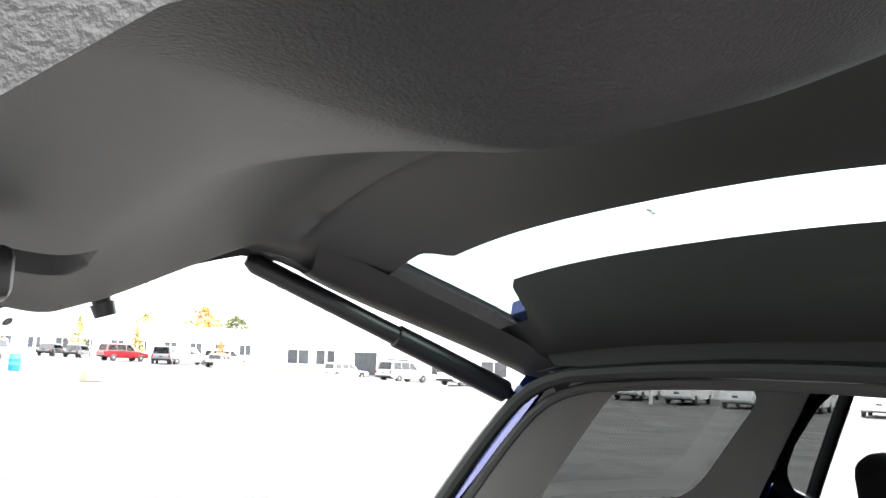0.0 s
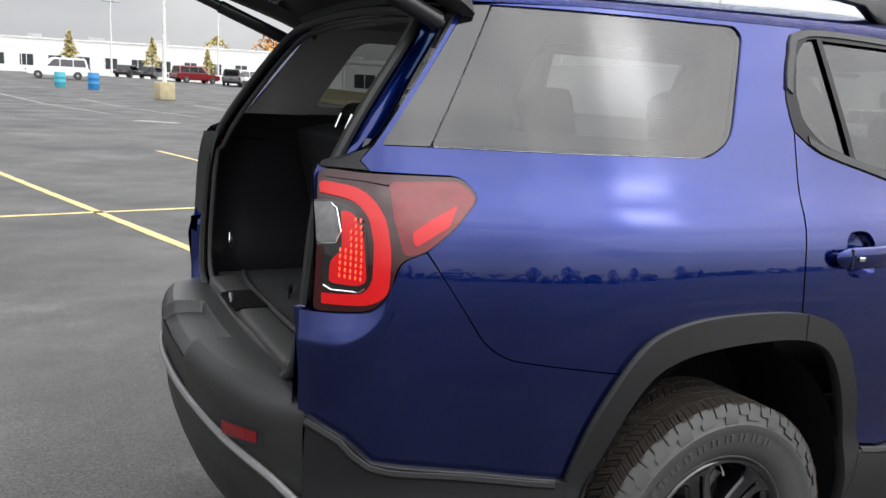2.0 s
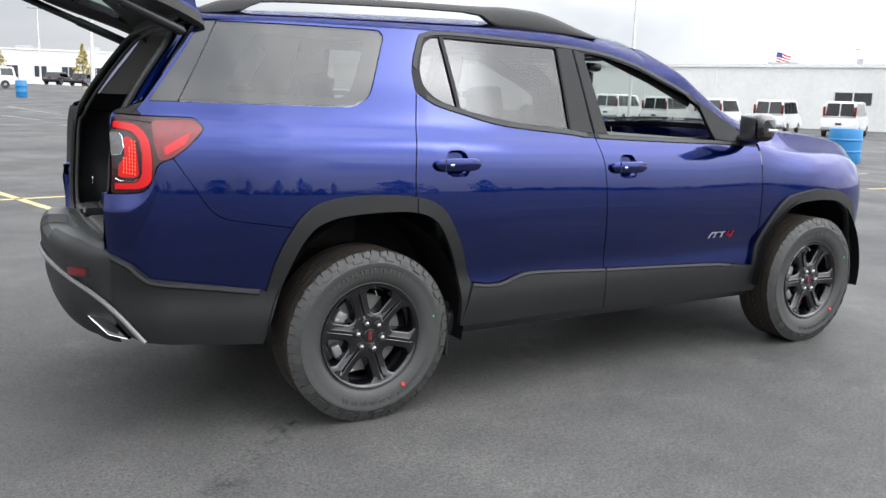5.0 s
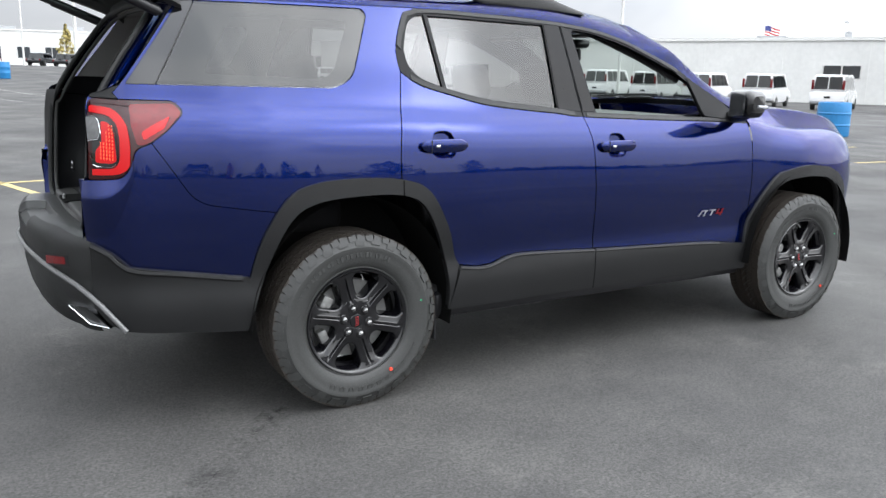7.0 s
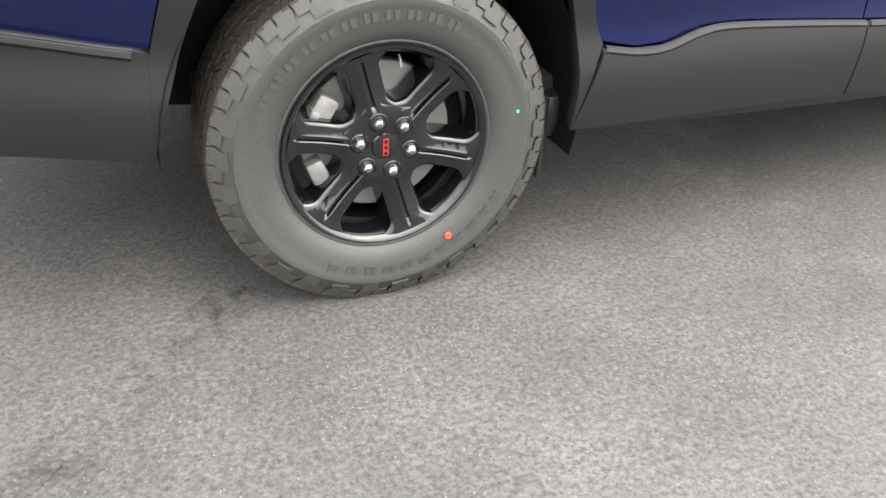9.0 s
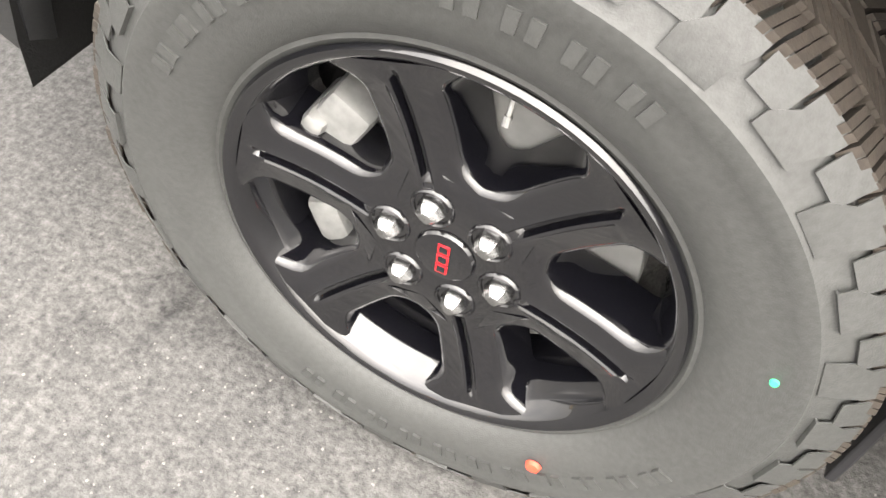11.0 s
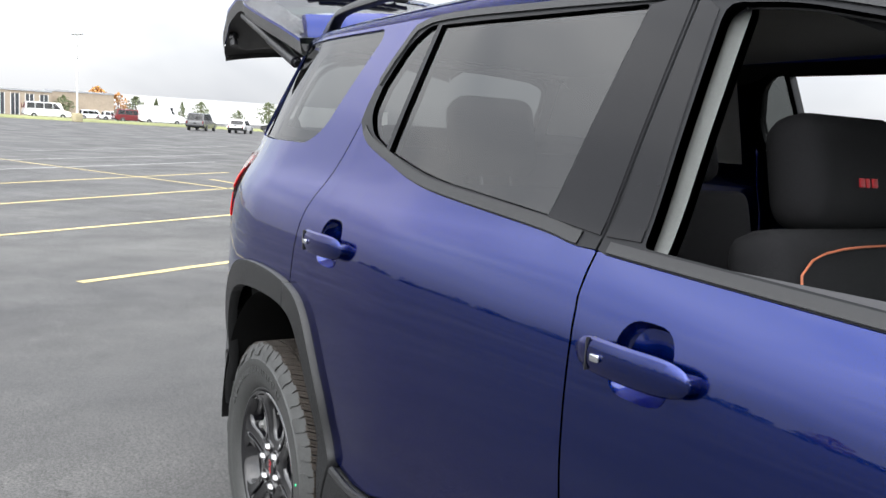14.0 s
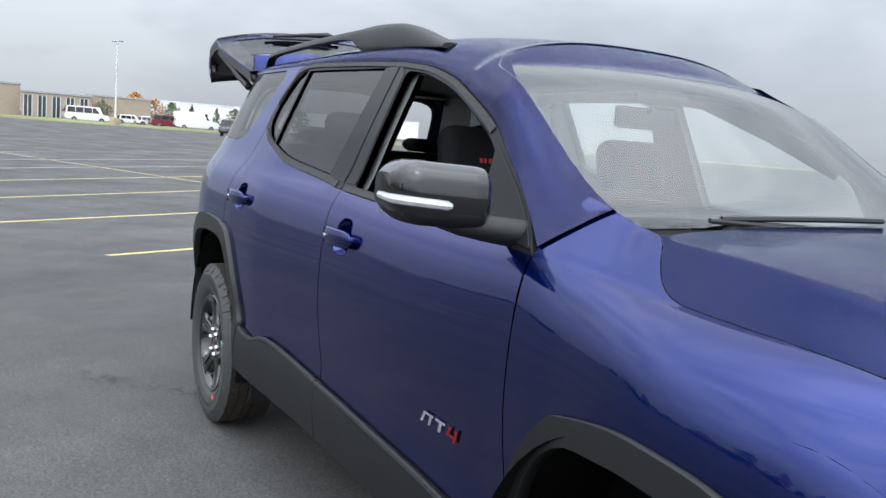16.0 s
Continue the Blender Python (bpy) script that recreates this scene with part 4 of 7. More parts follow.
# ---- wheels: built about their hub, outer face at -y ----
def wheel_parts():
    made = []
    bm = bmesh.new()
    out = [(.214, -.088), (.224, -.098), (.232, -.104), (.236, -.103), (.242, -.110), (.262, -.1185), (.285, -.1228), (.306, -.1232), (.309, -.1245), (.322, -.1235), (.325, -.120), (.340, -.114), (.350, -.107), (.357, -.098), (.3605, -.088)]
    prof = out + [(r, -y) for r, y in out[::-1]]
    lathe(bm, prof, 96)
    made.append(("tyre", bm, TYRE, "all-terrain tyre with raised sidewall marks", 28))
    # tread blocks
    bm = bmesh.new()

    def block(a0, a1, y0, y1, r0, r1, skew):
        vs = []
        for r, k in ((r0, 1.0), (r1, .95)):
            for aa, yy in ((a0, y0), (a1, y0), (a1, y1), (a0, y1)):
                am, ym = (a0 + a1) / 2, (y0 + y1) / 2
                a2, y2 = am + (aa - am) * k + skew * (yy - ym), ym + (yy - ym) * k
                vs.append(bm.verts.new((r * math.cos(a2), y2, r * math.sin(a2))))
        for f in ((4, 5, 6, 7), (0, 4, 7, 3), (1, 2, 6, 5), (0, 1, 5, 4), (2, 3, 7, 6)):
            bm.faces.new([vs[i] for i in f])
    n = 58
    p = 2 * math.pi / n
    for i in range(n):
        a = i * p
        for sg in (-1, 1):
            odd = .010 if i % 2 else 0.0
            for f0, f1 in ((.03, .24), (.26, .47), (.55, .73), (.75, .93)):
                block(a + f0 * p, a + f1 * p, sg * (.060 + .002 * (f0 > .5)), sg * (.102 + odd * .2), .356, .3715 - .0003 * (f0 > .5), 1.0 * sg)
            for f0, f1 in ((.03, .24), (.26, .46), (.55, .73), (.75, .91)):
                block(a + f0 * p, a + f1 * p, sg * (.019 + .003 * (f0 > .5)), sg * .0555, .356, .372 - .0002 * (f0 > .5), -1.6 * sg)
        block(a + .0 * p, a + .80 * p, -.014, .014, .356, .372, 3.0)
    made.append(("tread", bm, TREAD, "deep brownish tread blocks", 30))
    bm = bmesh.new()
    for i in range(n // 2):
        for sg in (-1, 1):
            a = (2 * i + .2) * p
            low = .326 if i % 2 else .334
            vs = []
            for r, y in ((.3705, .1005), (.357, .1085), (.345, .1165), (low, .1215), (low - .002, .117)):
                ww = (.30 if r < .346 else .46) * p
                vs.append([bm.verts.new((r * math.cos(a + d), sg * y, r * math.sin(a + d))) for d in (-ww, ww + (.5 * p if r < .35 else 0))])
            for q, r in zip(vs, vs[1:]):
                bm.faces.new((q[0], q[1], r[1], r[0]))
            a += p
            vs = []
            for r, y in ((.3705, .1005), (.357, .1085), (.346, .1155)):
                vs.append([bm.verts.new((r * math.cos(a + d), sg * y, r * math.sin(a + d))) for d in (-.40 * p, .42 * p)])
            for q, r in zip(vs, vs[1:]):
                bm.faces.new((q[0], q[1], r[1], r[0]))
    bmesh.ops.recalc_face_normals(bm, faces=bm.faces[:])
    bmesh.ops.solidify(bm, geom=bm.faces[:], thickness=.0014)
    made.append(("shoulder_tread", bm, TYRE, "notched shoulder lugs", 30))
    # raised sidewall marks
    bm = bmesh.new()
    for start, size, count in ((62, 5.6, 11), (242, 5.6, 11)):
        for i in range(count):
            a0 = radians(start + i * size * 1.55)
            for d in (0, .6):
                q = []
                for rr in (.281, .299):
                    for aa in (a0 + radians(d * size), a0 + radians((d + .36) * size)):
                        q.append((rr, aa))
                lo = [bm.verts.new((rr * math.cos(aa), -.1212, rr * math.sin(aa))) for rr, aa in q]
                hi = [bm.verts.new((rr * math.cos(aa), -.1252, rr * math.sin(aa))) for rr, aa in q]
                for f in ((0, 1, 3, 2),):
                    bm.faces.new([hi[k] for k in f])
                for a_, b_ in ((0, 1), (1, 3), (3, 2), (2, 0)):
                    bm.faces.new((lo[a_], lo[b_], hi[b_], hi[a_]))
    bmesh.ops.recalc_face_normals(bm, faces=bm.faces[:])
    made.append(("sidewall_relief", bm, TYRE, "raised plain bars on the sidewall", 30))
    # rim
    bm = bmesh.new()
    lathe(bm, [(.226, -.098), (.228, -.104), (.225, -.108), (.219, -.107), (.213, -.100), (.208, -.090), (.203, -.078), (.196, -.060), (.189, -.02), (.187, .05), (.205, .09), (.214, .095), (.222, .090), (.205, .06), (.200, -.03), (.215, -.08)], 96)
    made.append(("rim", bm, GLOSS_BLACK, "gloss black alloy rim", 40))
    # one piece of face: a hub disc and six spokes, each with a narrow groove that runs out from its nut
    bm = bmesh.new()
    lathe(bm, [(.028, -.060), (.028, -.0865), (.033, -.0885), (.070, -.0885), (.084, -.0870), (.093, -.080), (.097, -.066), (.097, -.035), (.028, -.035)], 72)
    for k in range(6):
        ang = radians(107 + 60 * k)
        rows = []
        for r in [.062, .070, .076, .082, .088, .094, .100, .108, .118, .130, .143, .156, .168, .178, .186, .193, .199, .205, .212]:
            f = (r - .062) / .150
            w = .0315 + .0040 * f + .055 * max(0, (.112 - r) / .05) ** 2 + .050 * max(0, (r - .176) / .036) ** 2.2
            y = -.0885 - .0135 * f + .007 * math.sin(f * math.pi)
            g = ease(.066, .078, r) * ease(.203, .192, r)
            dig, lip = .0065 * g, .0024 * g
            lean = .009 + .006 * f
            sec = [(-w - lean, y + .055), (-w - .0035, y + .014), (-w - .0012, y + .006), (-w * .93, y + .0022), (-w * .80, y + .0006), (-w * .35, y), (-.0072, y - lip), (-.0048, y - lip * .4), (-.0026, y + dig),
                   (.0026, y + dig), (.0048, y - lip * .4), (.0072, y - lip), (w * .35, y), (w * .80, y + .0006), (w * .93, y + .0022), (w + .0012, y + .006), (w + .0035, y + .014), (w + lean, y + .055)]
            rows.append([bm.verts.new((r * math.cos(ang) - q * math.sin(ang), yy, r * math.sin(ang) + q * math.cos(ang))) for q, yy in sec])
        for a, b in zip(rows, rows[1:]):
            for i in range(len(a) - 1):
                bm.faces.new((a[i], a[i + 1], b[i + 1], b[i]))
        bm.faces.new(rows[-1])
    bmesh.ops.recalc_face_normals(bm, faces=bm.faces[:])
    made.append(("spokes", bm, GLOSS_BLACK, "six gloss black spokes, each with a narrow groove", 38))
    # shallow pocket walls round the nuts
    for k in range(6):
        ang = radians(107 + 60 * k)
        bm = bmesh.new()
        lathe(bm, [(.0172, -.080), (.0180, -.0900), (.0196, -.0915), (.0212, -.0900), (.0225, -.084)], 32, (.0585 * math.cos(ang), 0, .0585 * math.sin(ang)), closed=False)
        bmesh.ops.recalc_face_normals(bm, faces=bm.faces[:])
        made.append(("nut_pocket", bm, GLOSS_BLACK, "black rim of a nut pocket", 40))
    bm = bmesh.new()
    lathe(bm, [(.0005, -.0925), (.022, -.0922), (.0285, -.0908), (.0305, -.088), (.0305, -.075), (.0005, -.075)], 48, closed=False)
    made.append(("centre_cap", bm, GLOSS_BLACK, "round black centre cap", 30))
    bm = bmesh.new()
    for zz in (-.0135, 0, .0135):
        box(bm, (-.0062, -.0936, zz - .0058), (.0062, -.0918, zz + .0058), .0008)
    made.append(("cap_mark", bm, RED, "red plain emblem shape", 30))
    bm = bmesh.new()
    for zz in (-.0135, 0, .0135):
        box(bm, (-.0042, -.0941, zz - .0040), (.0042, -.0930, zz + .0040), .0005)
    made.append(("cap_inlay", bm, GLOSS_BLACK, "black inlay of the emblem", 30))
    for k in range(6):
        ang = radians(107 + 60 * k)
        c = (.0585 * math.cos(ang), 0, .0585 * math.sin(ang))
        bm = bmesh.new()
        lathe(bm, [(.0005, -.1045), (.0062, -.1040), (.0105, -.1005), (.0138, -.0940), (.0150, -.086), (.0150, -.075), (.0005, -.075)], 6, c, closed=False)
        bmesh.ops.bevel(bm, geom=[e for e in bm.edges if abs((e.verts[0].co - e.verts[1].co).y) > .002], offset=.0012, segments=2, affect="EDGES")
        bmesh.ops.recalc_face_normals(bm, faces=bm.faces[:])
        made.append(("lug_nut", bm, LUG, "chrome lug nut", 25))
    bm = bmesh.new()
    lathe(bm, [(.075, -.034), (.090, -.034), (.092, -.026), (.098, -.026), (.100, -.0275), (.166, -.0275), (.168, -.0255), (.168, -.002), (.075, -.002)], 64)
    made.append(("brake_disc", bm, DISC, "bare steel brake disc", 30))
    bm = bmesh.new()
    for name, a, rr, sz in (("brake_caliper", 150, .150, (.024, .026, .040)), ("caliper_bracket", 203, .150, (.020, .022, .028)), ("caliper_bolt", 152, .166, (.012, .036, .012))):
        an = radians(a)
        c = Vector((rr * math.cos(an), -.042, rr * math.sin(an)))
        bm = bmesh.new()
        box(bm, -Vector(sz), Vector(sz), .009, 2, Matrix.Translation(c) @ Matrix.Rotation(-an, 4, "Y"))
        made.append((name, bm, CAST, "bare cast aluminium brake part", 30))
    bm = bmesh.new()
    tube(bm, [(.030, -.070, .192), (.031, -.078, .184), (.031, -.082, .176)], .0024, 8)
    tube(bm, [(.031, -.081, .178), (.031, -.084, .170)], .0036, 8)
    made.append(("valve", bm, CAST, "capped tyre valve", 30))
    bm = bmesh.new()
    lathe(bm, [(.0005, -.1262), (.0075, -.1260), (.009, -.1215), (.0005, -.1215)], 14, (.145, 0, -.226), closed=False)
    made.append(("paint_dot", bm, RED_DOT, "red paint dot on the sidewall", 30))
    bm = bmesh.new()
    lathe(bm, [(.0005, -.1256), (.0034, -.1254), (.0045, -.1200), (.0005, -.1200)], 12, (.288, 0, .064), closed=False)
    made.append(("paint_dot", bm, GREEN_DOT, "small green paint dot on the sidewall", 30))
    return [(name, mesh_of(b, name, mat), label, cr) for name, b, mat, label, cr in made]


WHEEL = wheel_parts()
for name, me, label, cr in WHEEL:
    me.set_sharp_from_angle(angle=radians(cr))
for wx, side, turn in ((0, -1, 0), (AXLE, -1, -12), (0, 1, 0), (AXLE, 1, 20)):
    hub = new("wheel")
    hub.parent = suv
    hub.matrix_parent_inverse = placed(suv).inverted()
    hub.matrix_basis = pose(wx, side * .82, HUB_Z, 0, 0, 0 if side < 0 else 180) @ pose(0, 0, 0, 0, turn, 0)
    tagged(hub, "black six-spoke wheel with all-terrain tyre")
    for name, me, label, cr in WHEEL:
        ob = new(name, me)
        ob.parent = hub
        tagged(ob, label, kind="stuff" if name in ("tread", "shoulder_tread", "sidewall_relief") else "")

# ---- wheel wells, underbody ----
for wx in (0, AXLE):
    for s in (-1, 1):
        bm = bmesh.new()
        rows = []
        for a in span(-.2, math.pi + .03, 28):
            rows.append([bm.verts.new((wx + .455 * math.cos(a), s * y, HUB_Z + .02 + (.455 + .05 * max(0, math.sin(a))) * math.sin(a))) for y in (.925, .58)])
        for a, b in zip(rows, rows[1:]):
            bm.faces.new((a[0], a[1], b[1], b[0]))
        bm.faces.new([r[1] for r in rows])
        part("wheel_well", bm, FELT, suv, "black felt wheel arch liner")
bm = bmesh.new()
box(bm, (.42, -.84, .30), (AXLE - .42, .84, .42), .03)
box(bm, (-.98, -.56, .42), (3.4, .56, .50), .03)
box(bm, (-.04, -.72, .33), (.04, .72, .41), .03)
box(bm, (AXLE - .04, -.72, .33), (AXLE + .04, .72, .41), .03)
part("underbody", bm, PLASTIC_DARK, suv, "dark underbody and axles")
for wx in (.43,):
    for s in (-1, 1):
        bm = bmesh.new()
        box(bm, (wx - .02, s * .76 - .09, .21), (wx - .008, s * .76 + .09, .42), .003)
        part("mud_flap", bm, PLASTIC_DARK, suv, "black mud flap behind the sill", smooth=False)

# ---- rear opening ----
edge_x = smooth_curve([(.74, -1.005), (.985, -1.0), (1.0, -.978), (1.21, -.966), (1.283, -.955), (1.331, -.862), (1.50, -.742), (1.66, -.63)])
hole_x = smooth_curve([(.74, -.985), (1.0, -.965), (1.2, -.945), (1.30, -.905), (1.40, -.845), (1.65, -.665)])
hole_y = smooth_curve([(.755, .42), (.775, .50), (.82, .560), (.95, .592), (1.28, .602), (1.45, .578), (1.55, .556), (1.60, .53), (1.625, .49), (1.64, .43)])


def hole_loop(n=26):
    """Half the opening's edge, right side, from the middle of the sill to the middle of the roof."""
    pts = [Vector((hole_x(.755) - .015 * (1 - (y / .42) ** 2), -y, .755)) for y in span(0, .42, 8)]
    pts += [Vector((hole_x(z), -hole_y(z), z)) for z in [.755 + (1.64 - .755) * (.5 - .5 * math.cos(math.pi * i / n)) for i in range(1, n + 1)]]
    pts += [Vector((hole_x(1.64) + .004, -y, 1.64 + .018 * (1 - (y / .43) ** 2))) for y in span(.40, 0, 7)]
    return pts


for s in (-1, 1):
    zs = [.745 + (1.652 - .745) * i / 40 for i in range(41)]

    def jamb(z, v):
        a = Vector((edge_x(z), half(edge_x(z), z) - .002, z))
        b = Vector((hole_x(max(.755, min(z, 1.64))) + .015, hole_y(max(.755, min(z, 1.64))), max(.755, z)))
        m = a.lerp(b, v) + Vector((.028 * math.sin(math.pi * min(1, v * 1.05)), 0, 0))
        return Vector((m.x, s * m.y, m.z))
    grid_mesh("door_jamb", jamb, zs, [0, .06, .2, .4, .6, .8, .95, 1], PAINT, suv, "dark blue jamb of the rear opening", flip=s < 0)
loop = hole_loop()
ring = loop + [Vector((p.x, -p.y, p.z)) for p in loop[::-1][1:-1]]
bm = bmesh.new()
tube(bm, ring, .013, 8, closed=True)
part("weather_seal", bm, RUBBER, suv, "black rubber seal round the rear opening")
bm = bmesh.new()
tube(bm, [Vector((p.x + .022, p.y * .965, p.z + (.02 if p.z < 1.2 else -.02))) for p in ring], .009, 8, closed=True)
part("trim_edge", bm, INNER, suv, "black inner trim edge of the rear opening")
# lintel under the roof's rear edge: painted metal, drawn black for its shade
grid_mesh("roof_lip", lambda v, t: roof_point(-.66, t).lerp(Vector((-.668, -.43 * t * 1.25, 1.655)), v), span(0, 1, 5), span(-.9, .9, 25), RUBBER, suv, "rear roof edge, drawn black for the shade it lies in")

# ---- rear bumper ----
bumper_x = smooth_curve([(0, -1.165), (.2, -1.16), (.4, -1.135), (.53, -1.09), (.60, -1.045), (.655, -.994), (.70, -.94)])
bumper_dx = smooth_curve([(.36, .13), (.41, .06), (.48, .025), (.56, .012), (.60, .018), (.64, .004), (.74, 0), (.775, .012), (.790, .035)])


def bumper(z, y):
    notch = ease(.205, .188, abs(y - .02))
    return Vector((bumper_x(abs(y)) + bumper_dx(z) * (1 - .6 * ease(.5, .66, abs(y))), y, z - .03 * ease(.45, .66, abs(y)) * ease(.6, .79, z) - .034 * notch * ease(.735, .775, z)))


YB = sorted([-.662 * math.cos(math.pi * i / 40) for i in range(41)] + [-.186, -.177, -.168, .208, .217, .226])
grid_mesh("rear_bumper", bumper, [.395, .41, .43, .45, .48, .52, .56, .59, .61, .64, .68, .72, .745, .765, .78, .790], YB, BUMPER, suv, "black textured rear bumper", flip=False, thick=-.012)


def shelf(v, y):
    a = bumper(.790, y)
    yy = max(-.62, min(.62, y * .93))
    b = Vector((-.972 + .02 * (yy / .6) ** 2, yy, .772))
    p = a.lerp(b, v)
    notch = ease(.205, .188, abs(y - .02))
    a.z += .034 * notch
    p = a.lerp(b, v)
    p.z += .006 * math.sin(math.pi * v) - .034 * notch * ease(.56, .50, v)
    return p


grid_mesh("bumper_shelf", shelf, [0, .02, .05, .1, .2, .3, .4, .48, .50, .515, .53, .545, .56, .58, .7, .8, .9, 1], YB, BUMPER, suv, "black bumper top with a recessed step", flip=True)
bm = bmesh.new()
chin = [Vector((x, -half(x, z) - .022, z)) for x, z in ((-.885, .415), (-.925, .465), (-.965, .515))] + [Vector(p) for p in ((-1.029, -.617, .576), (-1.112, -.462, .630), (-1.157, -.21, .654))]
chin += [Vector((-1.166, 0, .658))] + [Vector((p.x, -p.y, p.z)) for p in chin[::-1]]
tube(bm, [p + Vector((-.006, 0, 0)) for p in along(chin, .04)], .010, 8)
part("skid_edge", bm, SKID, suv, "satin grey edge above the lower bumper")
for s in (-1, 1):
    grid_mesh("reflector", lambda v, u: bumper(.650 + .032 * v + .018 * (u - .5), s * (.462 + .115 * u)) + Vector((-.006, 0, 0)), span(0, 1, 3), span(0, 1, 8), RED_LENS, suv, "narrow red bumper reflector", flip=s > 0)
    # dark sheet laid on the bumper for the shade round the inset reflector
    grid_mesh("reflector_recess_shade", lambda v, u: bumper(.641 + .050 * v + .018 * (u - .5), s * (.452 + .137 * u)) + Vector((-.003, 0, 0)), span(0, 1, 3), span(0, 1, 8), PLASTIC_DARK, suv, "dark sheet drawn for the shaded recess round the reflector", flip=s > 0)
    # exhaust tip: an open chrome trapezium, flush in the corner of the bumper
    corners = [Vector((x, -s * y, z)) for x, y, z in ((-1.056, -.562, .494), (-1.003, -.640, .499), (-.930, -.694, .418), (-.992, -.638, .428))]
    mid, out = sum(corners, Vector()) / 4, Vector((-.70, s * .70, -.12))
    bm = bmesh.new()
    rings = [[bm.verts.new(mid + (p - mid) * k + out * d) for p in corners] for k, d in ((1.02, -.03), (1.04, .010), (1.00, .015), (.945, .013), (.93, -.02))]
    for p, q in zip(rings, rings[1:]):
        for i in range(4):
            bm.faces.new((p[i], p[(i + 1) % 4], q[(i + 1) % 4], q[i]))
    tip = part("exhaust_tip", bm, CHROME, suv, "chrome trapezoid exhaust tip", smooth=False)
    bm = bmesh.new()
    rings = [[bm.verts.new(mid + (p - mid) * .935 + out * d) for p in corners] for d in (.008, -.03)]
    for i in range(4):
        bm.faces.new((rings[0][i], rings[0][(i + 1) % 4], rings[1][(i + 1) % 4], rings[1][i]))
    bm.faces.new([bm.verts.new(mid + (p - mid) * .94 + out * .002) for p in corners])
    part("exhaust_bore", bm, SKID, tip, "grey inner wall of the exhaust tip", smooth=False)

# painted ledge of the bumper corner that juts out below each tail lamp
foot = smooth_curve([(-1.0, .984), (-.978, .986), (-.93, .990), (-.895, .996), (-.875, 1.012), (-.862, 1.036), (-.852, 1.070)])
LEDGE = [(0, .003), (-.012, .007), (-.030, .013), (-.052, .021), (-.062, .0235), (-.072, .0235), (-.088, .021), (-.12, .016), (-.17, .008), (-.23, -.004)]


def ledge(u, v, s):
    x = -.853 - .143 * u
    k = ease(0, .62, u)
    drop, off = LEDGE[round(v * 9)]
    return Vector(side_point(x, foot(x) - .002 + drop * (.35 + .65 * k), s, .003 + (off - .003) * k if v < 1 else -.004)) + Vector((-.45 * off * k, 0, 0))


for s in (-1, 1):
    grid_mesh("bumper_ledge", lambda u, v: ledge(u, v, s), span(0, 1, 15), span(0, 1, 10), PAINT, suv, "dark blue ledge of the bumper below the lamp", flip=s < 0)

